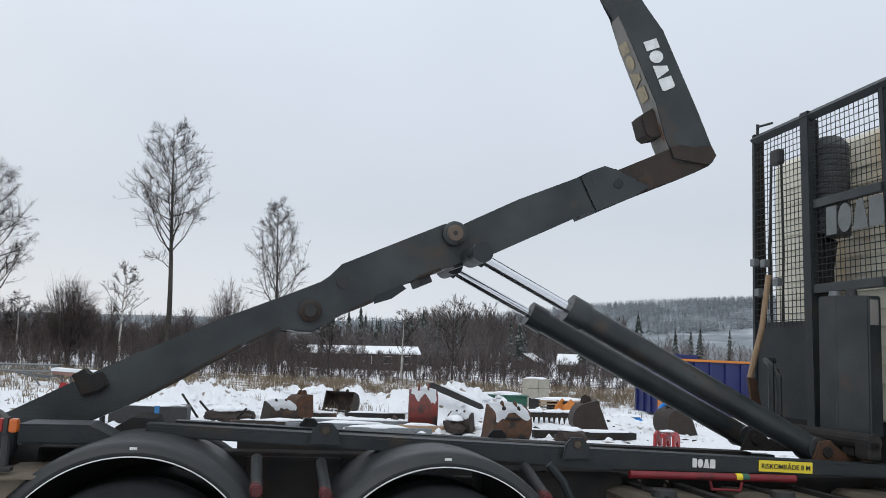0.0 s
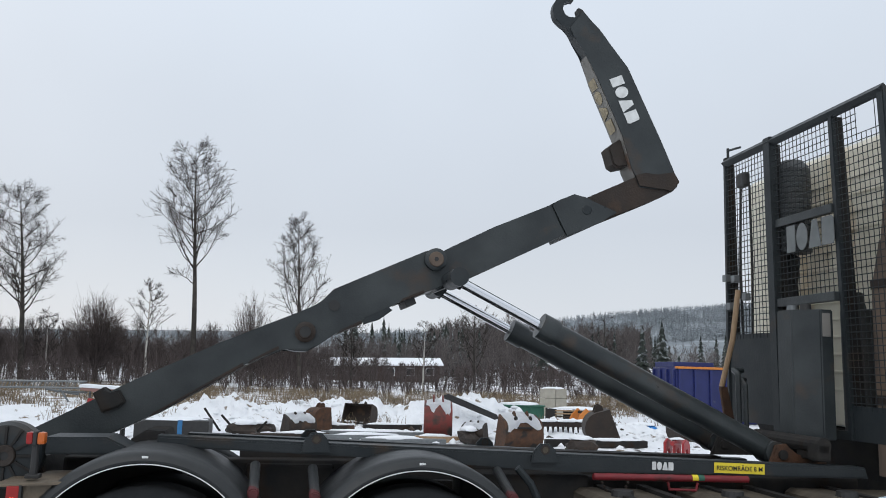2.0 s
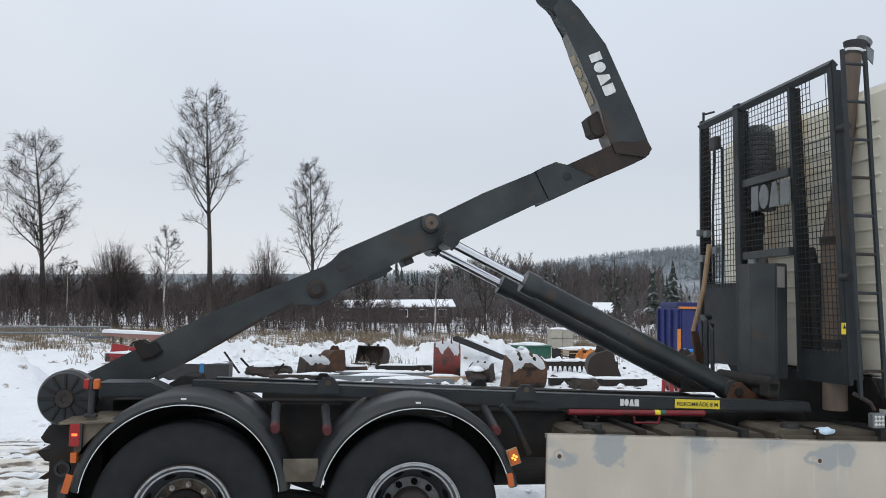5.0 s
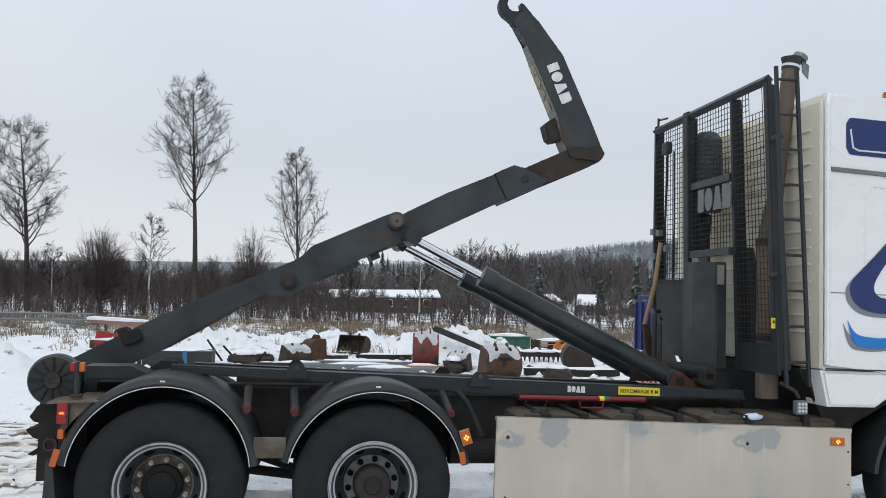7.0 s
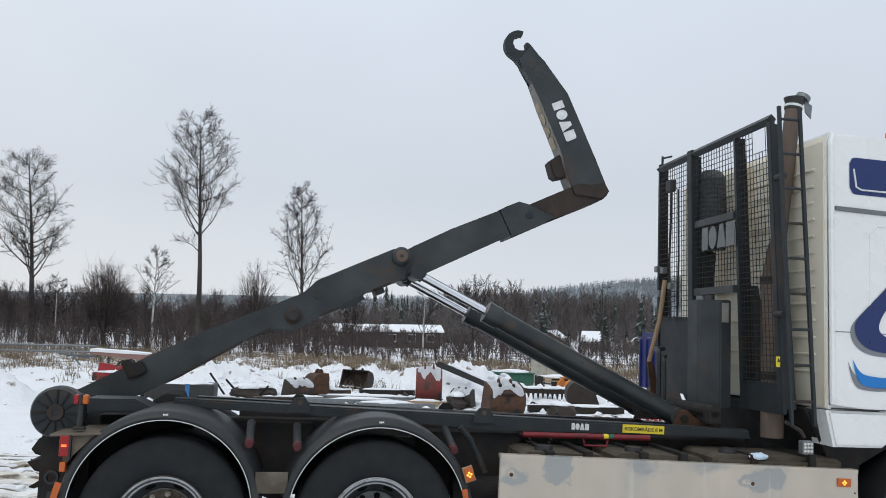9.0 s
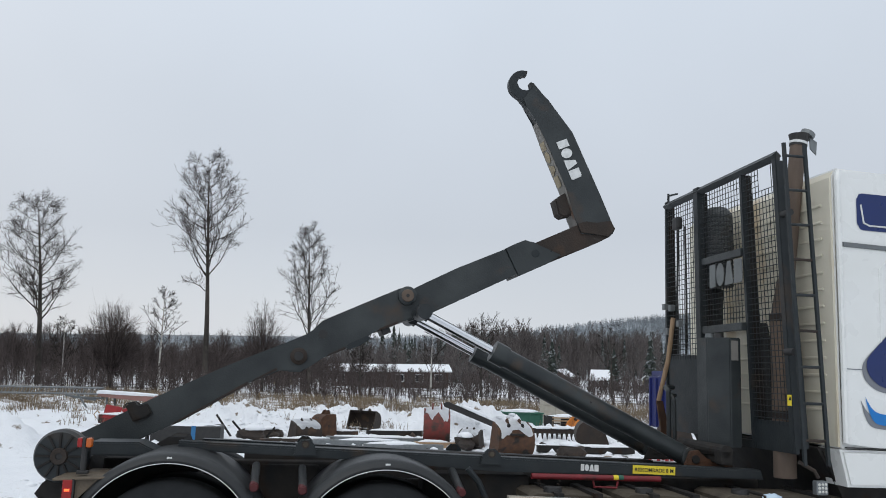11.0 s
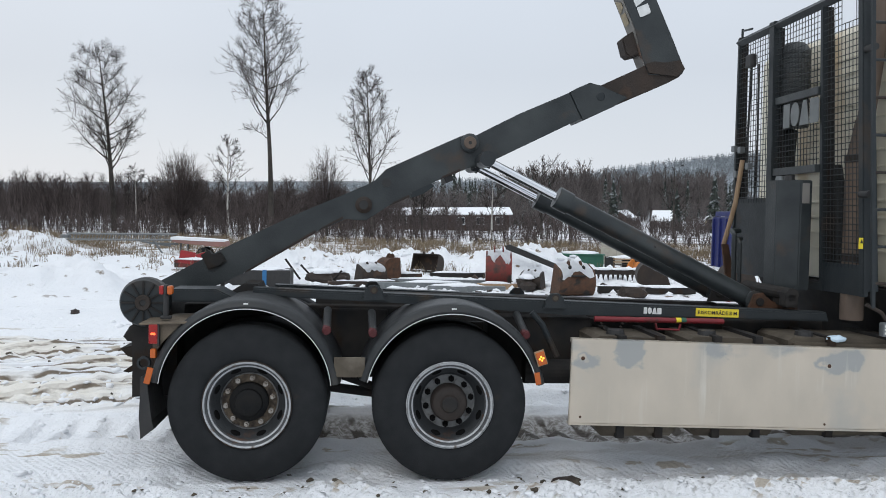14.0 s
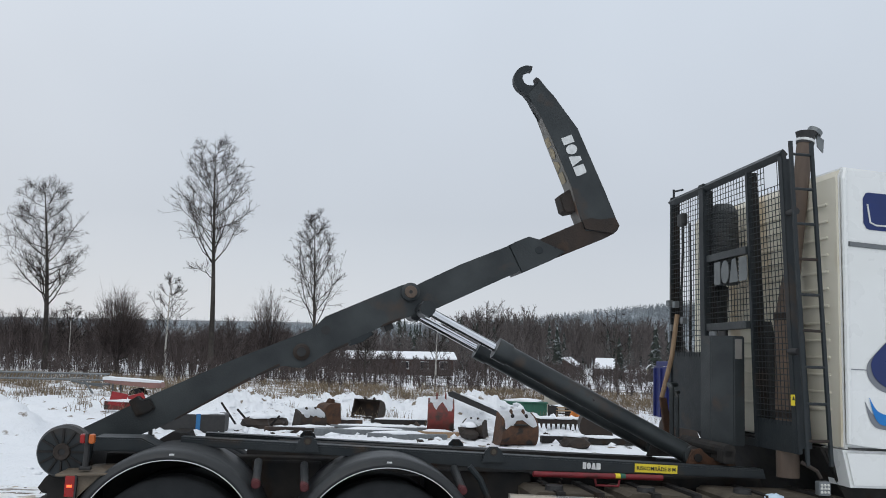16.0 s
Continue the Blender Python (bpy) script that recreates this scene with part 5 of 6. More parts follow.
decal("blue_band", band(DROP_OUT, DROP_IN), M_blue, 66, -0.008)
WAVE_LO = [(4.878, 1.735), (4.905, 1.63), (4.94, 1.565), (5.00, 1.537), (5.175, 1.530), (5.5, 1.575), (5.9, 1.68)]
WAVE_HI = [(4.880, 1.735), (4.925, 1.66), (4.975, 1.625), (5.05, 1.612), (5.175, 1.606), (5.5, 1.64), (5.9, 1.685)]
decal("grey_wave", band(WAVE_LO, WAVE_HI, -0.035, -0.025), M_grey, 48, -0.004)
decal("azure_wave", band(WAVE_LO, WAVE_HI), M_azure, 48, -0.008)
bm = B()
rod(bm, (5.62, 0.45, 3.42), (5.62, 0.45, 3.62), 0.085, 0.075, 24)
part("roof_beacon", bm, M_amber, cab, "orange roof beacon")

# ---- the yard behind the truck ----


def spot(x, y, turn=0.0, sink=0.03):
    """A place on the yard's snow, in the truck's axes."""
    h = float(bumps(np.array([float(x)]), np.array([float(y)]))[0])
    return TILT @ pose(x, y, h - sink, 0, 0, turn)


def snow_lump(name, parent, sx, sy, sz, m, seed=0, sub=3):
    bm = B()
    bmesh.ops.create_icosphere(bm, subdivisions=sub, radius=1)
    for v in bm.verts:
        k = 1 + 0.28 * noise.noise(v.co * 1.6 + Vector((seed, 0, 0))) + 0.12 * noise.noise(v.co * 4 + Vector((0, seed, 0)))
        v.co = Vector((v.co.x * sx * k, v.co.y * sy * k, max(-0.15, v.co.z) * sz * k))
    o = smooth(part(name, bm, M_snow, parent), 80)
    o.matrix_local = m
    return o


def bucket(x, y, turn, w, s, mt, label, snow=True, tip=0.0, teeth=4, face=False):
    """An excavator bucket: curved shell, side cheeks, cutting edge, ears; it lies with its back along +y of its own axes."""
    ob = thing("excavator_bucket", spot(x, y, turn) @ pose(0, 0, 0, tip, 0, 0), label, "bucket", "excavator buckets in the yard")
    prof = [(0.0, 0.03), (0.25, 0.0), (0.45, 0.02)]
    for i in range(9):
        a = radians(-70 + 150 * i / 8)
        prof.append((0.50 + 0.30 * math.cos(a), 0.36 + 0.34 * math.sin(a)))
    prof += [(0.40, 0.74), (0.28, 0.78)]
    prof = [(a * s, b * s) for a, b in prof]
    inner = [(a * 0.94 + 0.018 * s, b * 0.94 + 0.025 * s) for a, b in prof]
    bm = B()
    k = len(prof)
    rows = []
    for xx in (-w / 2, w / 2):
        rows.append(([bm.verts.new((xx, a, b)) for a, b in prof], [bm.verts.new((xx, a, b)) for a, b in inner]))
    (o0, i0), (o1, i1) = rows
    for j in range(k - 1):
        bm.faces.new((o0[j], o0[j + 1], o1[j + 1], o1[j]))
        bm.faces.new((i0[j], i1[j], i1[j + 1], i0[j + 1]))
    for a, b in ((0, 0), (k - 1, k - 1)):
        bm.faces.new((o0[a], o1[a], i1[a], i0[a]))
    smooth(part("shell", bm, mt, ob), 50)
    for sx in (-1, 1):
        bm = B()
        va = [bm.verts.new((sx * w / 2, a, b)) for a, b in prof]
        vb = [bm.verts.new((sx * (w / 2 + 0.025), a, b)) for a, b in prof]
        bm.faces.new(va), bm.faces.new(vb[::-1])
        for j in range(k):
            bm.faces.new((va[j], vb[j], vb[(j + 1) % k], va[(j + 1) % k]))
        part("side_cheek", bm, mt, ob)
        bm = B()
        q = Matrix.Rotation(radians(90), 4, "Z")
        prism(bm, [(0.36 * s, 0.70 * s), (0.41 * s, 0.83 * s), (0.48 * s, 0.87 * s), (0.55 * s, 0.83 * s), (0.60 * s, 0.66 * s)], -sx * w * 0.18 - 0.02, -sx * w * 0.18 + 0.02, 0.006, q)
        part("hinge_ear", bm, mt, ob)
    bm = B()
    box(bm, -w / 2 - 0.02, w / 2 + 0.02, -0.07 * s, 0.03 * s, 0.012, 0.045, 0.004)
    part("cutting_edge", bm, M_rustdk, ob)
    for j in range(teeth):
        bm = B()
        xx = -w / 2 + w * (j + 0.5) / teeth
        prism(bm, [(-0.20 * s, 0.03), (-0.03 * s, 0.0), (-0.03 * s, 0.06)], xx - 0.035, xx + 0.035, 0.004, Matrix.Rotation(radians(90), 4, "Z") @ Matrix.Diagonal((1, -1, 1, 1)))
        part("tooth", bm, M_rustdk, ob)
    if snow:
        bm = B()
        rr = prof[6:]
        n, m = 16, 9
        grid = []
        for i in range(n + 1):
            u = i / n
            ragged = 0.36 + 0.28 * noise.noise(Vector((u * 3.3, x, 1))) + 0.12 * noise.noise(Vector((u * 9, y, 2)))
            row = []
            for j in range(m + 1):
                t = (ragged + (1 - ragged) * j / m) * (len(rr) - 1.001)
                k2 = int(t)
                a = rr[k2][0] + (rr[k2 + 1][0] - rr[k2][0]) * (t - k2)
                b = rr[k2][1] + (rr[k2 + 1][1] - rr[k2][1]) * (t - k2)
                edge = min(1.0, 2.5 * min(u, 1 - u) + 0.2, 0.3 + j / 3)
                off = (0.05 + 0.025 * noise.noise(Vector((u * 6, a * 5, x)))) * edge
                xx = w * (u - 0.5) * (0.95 + 0.08 * noise.noise(Vector((b * 6, x, u))))
                row.append(bm.verts.new((xx, a + off * 0.6, b + off)))
            grid.append(row)
        for i in range(n):
            for j in range(m):
                bm.faces.new((grid[i][j], grid[i][j + 1], grid[i + 1][j + 1], grid[i + 1][j]))
        bmesh.ops.solidify(bm, geom=bm.faces[:], thickness=0.05)
        smooth(part("snow_cover", bm, M_snow, ob, "fresh snow on its back"), 70)
    if face:
        for sx in (-0.2, 0.2):
            bm = B()
            bmesh.ops.create_uvsphere(bm, u_segments=10, v_segments=8, radius=0.055, matrix=Matrix.Translation((sx * w, 0.66 * s, 0.70 * s)) @ Matrix.Diagonal((0.8, 1, 1.2, 1)))
            part("pin_boss", bm, M_under, ob)
        bm = B()
        box(bm, -w * 0.2, w * 0.2, 0.76 * s, 0.86 * s, 0.50 * s, 0.54 * s, 0.01)
        part("lift_bar", bm, M_under, ob)
    return ob


M_redrust = mat("red_bucket_paint", (0.20, 0.022, 0.018), (0.08, 0.03, 0.022), 5, 0.7, 0.0, 0.4, 50, (0.035, 0.025, 0.02), 3, 0.52)
bucket(0.75, 16.9, 205, 0.68, 0.70, M_rustdk, "rusty brown excavator bucket with snow on top")
bucket(2.5, 20.2, -30, 0.85, 0.72, M_rustdk, "dark rusty excavator bucket lying open in the snow", snow=False)
bucket(1.6, 17.6, 120, 0.45, 0.8, M_rust, "narrow rusty trenching bucket standing on its side", snow=False, tip=15, teeth=2)
bucket(4.25, 16.4, 172, 0.62, 1.22, M_redrust, "tall rust-red excavator bucket with snowy rim", tip=8, teeth=3)
bucket(5.60, 14.2, 185, 0.82, 0.98, M_rust, "rust-brown bucket, its top covered with snow", face=True)
bucket(8.62, 15.4, 75, 1.1, 1.12, M_rustdk, "dark rusty bucket standing upright beside the pallets", snow=False)
bucket(11.2, 16.2, 90, 0.8, 1.05, M_rustdk, "dark curved bucket standing in the snow", snow=False)
bucket(5.02, 15.2, 150, 0.50, 0.58, M_rustdk, "small dark bucket half buried in snow", snow=True)

# green box with snow lid
g = thing("green_box", spot(8.5, 24.3, 4), "green steel box with a thick snow lid", "box")
bm = B()
box(bm, -0.72, 0.72, -0.4, 0.4, 0.0, 0.55, 0.02)
part("body", bm, M_green, g)
for sx in (-0.7, -0.25, 0.25, 0.7):
    bm = B()
    box(bm, sx - 0.03, sx + 0.03, -0.43, -0.40, 0.02, 0.54, 0.004)
    part("rib", bm, M_green, g)
bm = B()
box(bm, -0.77, 0.77, -0.45, 0.45, 0.55, 0.60, 0.01)
part("lid", bm, M_green, g)
snow_lump("snow_cover", g, 0.74, 0.42, 0.10, Matrix.Translation((0, 0, 0.60)), 3)

# concrete blocks
cb = thing("concrete_block_stack", spot(10.6, 27.2, 6), "stack of pale concrete blocks topped with snow", "blocks")
for r in range(3):
    for c in range(2):
        bm = B()
        box(bm, -0.46 + 0.46 * c + 0.006, 0.46 * c - 0.006, -0.25, 0.25, 0.37 * r + 0.004, 0.37 * r + 0.364, 0.018)
        part("block", bm, M_conc, cb)
snow_lump("snow_cover", cb, 0.46, 0.25, 0.07, Matrix.Translation((0, 0, 1.10)), 5)

# slatted pallets with a yellow implement
pc = thing("slatted_crate", spot(10.0, 22.6, 2), "weathered slatted timber crate with snow on top", "crate")
for k in range(6):
    bm = B()
    box(bm, -0.95, 0.95, -0.5, -0.47, 0.04 + 0.095 * k, 0.08 + 0.095 * k, 0.004)
    part("slat", bm, M_wood if k % 3 else M_rustdk, pc)
for xx in (-0.92, -0.3, 0.3, 0.92):
    bm = B()
    box(bm, xx - 0.03, xx + 0.03, -0.468, 0.47, 0.0, 0.58, 0.004)
    part("post", bm, M_under, pc)
snow_lump("snow_cover", pc, 0.9, 0.5, 0.08, Matrix.Translation((0, 0, 0.57)), 8)
yf = thing("yellow_attachment", spot(9.35, 20.6, 20), "yellow quick-coupler attachment in the snow", "attachment")
for sx in (-0.2, 0.2):
    bm = B()
    prism(bm, [(-0.3, 0.0), (0.3, 0.0), (0.22, 0.25), (0.26, 0.52), (0.12, 0.62), (0.0, 0.50), (-0.12, 0.42)], sx - 0.03, sx + 0.03, 0.01)
    part("cheek", bm, M_orange, yf)
bm = B()
rod(bm, (0.15, -0.2, 0.5), (0.15, 0.2, 0.5), 0.045, seg=14)
rod(bm, (-0.1, -0.2, 0.12), (-0.1, 0.2, 0.12), 0.05, seg=14)
part("cross_pin", bm, M_rustdk, yf)

# grading bar with teeth, snow on top
gb = thing("grading_rake", spot(8.1, 17.2, 2), "long dark toothed rake bar under snow", "attachment")
bm = B()
box(bm, -1.1, 1.1, -0.08, 0.08, 0.22, 0.36, 0.01)
part("beam", bm, M_rustdk, gb)
for k in range(16):
    bm = B()
    xx = -1.05 + 0.14 * k
    prism(bm, [(xx - 0.03, 0.22), (xx + 0.03, 0.22), (xx, 0.05)], -0.03, 0.03)
    part("tooth", bm, M_rustdk, gb)
for k in range(4):
    snow_lump("snow_cover", gb, 0.32, 0.13, 0.07, Matrix.Translation((-0.8 + 0.53 * k, 0, 0.355)), 11 + k, 2)

# red grab
rc = thing("red_grab", spot(9.0, 13.1, 10) @ Matrix.Diagonal((0.72, 0.72, 0.72, 1)), "red steel grab with jagged jaws in the snow", "attachment")
for sx in (-0.28, 0.0, 0.28):
    bm = B()
    prism(bm, [(-0.28, 0.0), (-0.18, 0.02), (-0.1, 0.22), (0.05, 0.26), (0.16, 0.04), (0.28, 0.0), (0.30, 0.3), (0.18, 0.46), (-0.05, 0.52), (-0.26, 0.42)], sx - 0.04, sx + 0.04, 0.012, Matrix.Rotation(radians(35), 4, "Z"))
    part("jaw", bm, M_red, rc)
bm = B()
rod(bm, (-0.3, -0.2, 0.4), (0.3, 0.2, 0.4), 0.07, seg=16)
part("pivot", bm, M_red, rc)
snow_lump("snow_cover", rc, 0.25, 0.15, 0.06, Matrix.Translation((0, 0, 0.50)), 21, 2)

# black crate with blue strap
bk = thing("black_crate", spot(-1.8, 15.4, 0), "flat-sided black crate held by a blue strap", "crate")
bm = B()
box(bm, -0.85, 0.72, -0.5, 0.5, 0.0, 0.47, 0.015)
part("body", bm, M_hose, bk)
bm = B()
box(bm, 0.06, 0.16, -0.51, 0.51, 0.0, 0.48, 0.004)
part("strap", bm, mat("strap_blue", (0.02, 0.16, 0.36), (0.02, 0.12, 0.28), 6, 0.6), bk, "blue strap")
snow_lump("snow_cover", bk, 0.75, 0.45, 0.05, Matrix.Translation((-0.05, 0, 0.46)), 31)

# two red weights with snow
rw = thing("red_plough", spot(-4.4, 20.6, 8, -0.06) @ Matrix.Diagonal((0.72, 0.72, 0.62, 1)), "red snow-plough blade parts under snow", "plough")
for xx, h, tl2 in ((-0.55, 0.62, 12), (0.50, 0.60, -20)):
    bm = B()
    box(bm, -0.32, 0.32, -0.06, 0.06, 0.25, 0.25 + h, 0.02, pose(xx, 0, 0, 0, tl2, 0))
    part("wing", bm, M_red, rw)
bm = B()
box(bm, -0.95, 0.95, -0.05, 0.5, 0.05, 0.45, 0.03)
part("frame", bm, M_redrust, rw)
snow_lump("snow_cover", rw, 0.9, 0.42, 0.14, Matrix.Translation((-0.1, 0.2, 0.45)), 35)
bm = B()
pipe(bm, [(-1.0, -0.1, 0.25), (-1.12, -0.1, 0.45), (-1.0, -0.1, 0.62), (-0.9, -0.1, 0.5)], 0.02, 8)
part("yellow_hose", bm, M_wood, rw)

# lance trailer: lattice boom, snowy panel, legs
lt = thing("lattice_boom_trailer", spot(-8.25, 30.0, 0, 0.30), "galvanised lattice boom on a trailer, snow on its red deck", "trailer")
for yy, zz in ((-0.2, 1.08), (0.2, 1.08), (-0.2, 0.84), (0.2, 0.84)):
    bm = B()
    rod(bm, (-3.2, yy, zz - 0.02), (1.1, yy, zz + 0.03), 0.032, seg=8)
    part("chord", bm, M_galv, lt)
for k in range(17):
    xx = -3.1 + 0.25 * k
    bm = B()
    pipe(bm, [(xx, -0.2, 0.84), (xx + 0.09, -0.2, 1.09), (xx + 0.09, 0.2, 1.09), (xx, 0.2, 0.84)], 0.018, 6)
    part("lattice_brace", bm, M_galv, lt)
bm = B()
box(bm, -3.5, -3.15, -0.15, 0.15, 0.88, 1.02, 0.03)
part("boom_head", bm, M_galv, lt)
bm = B()
prism(bm, [(1.05, 0.90), (3.2, 0.86), (3.25, 0.66), (2.9, 0.64), (1.6, 0.74), (1.05, 0.80)], -0.5, 0.5, 0.02)
part("deck", bm, mat("faded_deck", (0.30, 0.15, 0.13), (0.22, 0.13, 0.11), 5, 0.7), lt)
bm = B()
prism(bm, [(1.0, 0.99), (1.05, 1.02), (1.5, 0.99), (2.2, 0.97), (2.8, 0.93), (3.15, 0.91), (3.2, 0.84), (2.6, 0.85), (1.9, 0.87), (1.0, 0.90)], -0.53, 0.52, 0.015)
part("snow_cover", bm, M_snow, lt)
for a, b2 in (((0.2, -0.1, 0.85), (0.85, -0.2, 0.0)), ((1.3, 0, 0.8), (1.3, 0, 0.0)), ((1.55, 0.2, 0.8), (1.6, 0.2, 0.0)), ((0.0, 0, 0.72), (1.2, 0, 0.70)), ((-0.3, 0, 0.80), (0.9, 0, 0.62))):
    bm = B()
    rod(bm, a, b2, 0.04, seg=8)
    part("leg", bm, M_galv, lt)
for yy in (-0.45, 0.45):
    bm = B()
    spin(bm, [(0.12, yy - 0.08), (0.28, yy - 0.09), (0.30, yy), (0.28, yy + 0.09), (0.12, yy + 0.08)], 24)
    w3 = part("wheel", bm, M_tyre, lt)
    w3.matrix_local = Matrix.Translation((2.3, 0, 0.30))

# planks and beams half under snow
for k, (x, y, ln, tr, mt, lab) in enumerate(((2.2, 15.2, 2.4, 4, M_galv, "snow-dusted steel beam on the ground"), (2.9, 15.9, 3.0, -3, M_galv, "snow-dusted steel beam on the ground"), (0.7, 15.6, 1.8, 12, M_rustdk, "rusty steel beam on the ground"),
                                            (4.1, 15.3, 1.1, -8, M_wood, "yellowish timber plank on the snow"), (1.75, 17.6, 1.1, 2, M_rustdk, "dark square bar lying on the snow"), (3.4, 18.6, 1.6, 5, M_under, "dark beam half buried in snow"),
                                            (7.6, 14.3, 2.4, -2, M_under, "dark sheet pile edged with snow"), (3.2, 14.6, 1.9, 1, M_galv, "snow-dusted steel beam on the ground"))):
    bm_t = thing("beam", spot(x, y, tr, 0.0), lab, "beam", "beams in the yard")
    bm = B()
    box(bm, -ln / 2, ln / 2, -0.10, 0.10, 0.0, 0.16 - 0.02 * (k == 4), 0.012)
    part("bar", bm, mt, bm_t)
    snow_lump("snow_cover", bm_t, ln * 0.36, 0.10, 0.07, Matrix.Translation((ln * 0.1 * (-1) ** k, 0, 0.15 - 0.02 * (k == 4))), 40 + k, 2)
ex = thing("broken_arm", spot(5.42, 18.2, -14) @ Matrix.Diagonal((0.78, 1, 0.82, 1)), "dark steel loader arm sticking out of the snow", "machine part")
bm = B()
prism(bm, [(-0.88, 1.10), (-0.72, 1.15), (0.98, 0.52), (1.04, 0.40), (0.90, 0.36), (-0.86, 0.98)], -0.10, 0.10, 0.015)
part("arm", bm, M_hose, ex)
snow_lump("snow_cover", ex, 0.6, 0.14, 0.10, Matrix.Translation((0.15, 0, 0.86)) @ pose(0, 0, 0, 0, 20, 0), 55, 2)
# the small lump at x 2.24 is a clod of dark soil
for k, (x, y, s) in enumerate(((-0.4, 16.4, 0.34), (0.0, 17.5, 0.29), (4.75, 14.9, 0.35), (-7.4, 16.2, 0.25), (2.24, 0.04, 0.10), (-6.3, 10.2, 0.12), (-7.0, 8.0, 0.1), (-4.2, 9.2, 0.1), (7.0, 13.6, 0.3))):
    rk = thing("scrap_lump" if s > 0.28 else "stone", spot(x, y, 40 * k), "dark scrap lump in the snow" if s > 0.28 else "dark stone or clod of soil lying on the snow", "scrap" if s > 0.28 else "stone")
    bm = B()
    bmesh.ops.create_icosphere(bm, subdivisions=2, radius=s)
    for v in bm.verts:
        v.co = Vector((v.co.x * 1.2, v.co.y * 0.8, v.co.z * 0.6)) * (1 + 0.5 * noise.noise(v.co * (1.4 / s) + Vector((k, 0, 0))))
        v.co.z += s * 0.45
    part("lump", bm, M_rustdk, rk)
    if s > 0.28:
        snow_lump("snow_cover", rk, s * 0.9, s * 0.6, s * 0.3, Matrix.Translation((0, 0, s * 0.92)), 60 + k, 2)
for k, (x, y, ln, dr) in enumerate(((-1.0, 17.2, 1.0, 125), (-0.6, 17.0, 0.8, 118), (-0.2, 16.6, 0.7, 40))):
    pk = thing("timber_offcut", spot(x, y, 0), "dark timber offcut leaning in the snow", "timber", "leaning timber offcuts")
    bm = B()
    box(bm, -0.026, 0.026, -0.02, 0.02, 0, ln * 0.72, 0.005, pose(0, 0, 0, 10, dr - 160 if dr > 90 else dr, 0))
    part("plank", bm, M_under, pk)

# blue container with orange rim
ct = thing("blue_container", spot(17.35, 24.6, -3), "dark blue ribbed steel container with orange rim", "container")
bm = B()
box(bm, -3.3, 3.3, -1.15, 1.15, 0.1, 2.02, 0.02)
part("body", bm, M_cont, ct)
for k in range(12):
    bm = B()
    xx = -3.2 + 0.58 * k
    box(bm, xx - 0.05, xx + 0.05, -1.23, -1.15, 0.12, 1.95, 0.012)
    part("rib", bm, M_cont, ct)
for k in range(4):
    bm = B()
    yy = -1.0 + 0.65 * k
    box(bm, -3.38, -3.3, yy - 0.05, yy + 0.05, 0.12, 1.95, 0.012)
    part("rib", bm, M_cont, ct)
bm = B()
box(bm, -3.36, 3.36, -1.25, -1.13, 1.98, 2.06, 0.01)
part("rim", bm, M_orange, ct, "worn orange rim")
bm = B()
box(bm, -3.42, -3.30, -1.25, -1.17, 0.2, 1.25, 0.01)
part("corner_strip", bm, M_orange, ct)
bm = B()
box(bm, -3.3, -1.8, -0.9, 0.9, 2.03, 2.22, 0.02)
part("hood", bm, M_cont, ct)
for xx in (0.55, 0.95):
    bm = B()
    box(bm, xx - 0.07, xx + 0.07, -1.238, -1.232, 1.55, 1.72)
    part("plate", bm, M_tower, ct)
yc = thing("yellow_machine", spot(17.3, 21.5, 20), "yellow machine hood with a white snowy top", "machine")
bm = B()
prism(bm, [(-0.7, 0.0), (0.9, 0.0), (0.9, 1.25), (-0.1, 1.25), (-0.6, 0.7)], -0.5, 0.5, 0.05)
part("hood", bm, M_yel, yc)
snow_lump("snow_cover", yc, 0.55, 0.5, 0.10, Matrix.Translation((0.4, 0, 1.25)), 71, 2)
bl = thing("blue_tarpaulin", spot(10.9, 19.5, 0), "blue tarpaulin bundle under snow", "tarpaulin")
bm = B()
bmesh.ops.create_icosphere(bm, subdivisions=3, radius=0.5)
for v in bm.verts:
    v.co = Vector((v.co.x * 1.3, v.co.y, max(0, v.co.z) * 0.6)) * (1 + 0.2 * noise.noise(v.co * 4))
part("sheet", bm, M_azure, bl)
snow_lump("snow_cover", bl, 0.45, 0.3, 0.08, Matrix.Translation((0, 0, 0.27)), 73, 2)

bb = thing("blue_bracket", spot(13.05, 21.0, 15), "bright blue rounded steel bracket standing in the snow", "attachment")
for dy in (-0.18, 0.18):
    bm = B()
    pipe(bm, [(-0.30, dy, 0.0), (-0.30, dy, 0.42)] + [(0.30 * math.cos(radians(a)), dy, 0.42 + 0.30 * math.sin(radians(a))) for a in range(165, 0, -15)] + [(0.30, dy, 0.42), (0.30, dy, 0.0)], 0.06, 10)
    part("hoop", bm, M_azure, bb)
for dx, dz in ((-0.30, 0.25), (0.30, 0.25), (0.0, 0.72)):
    bm = B()
    rod(bm, (dx, -0.18, dz), (dx, 0.18, dz), 0.045, seg=10)
    part("cross_tube", bm, M_azure, bb)

# ---- trees ----


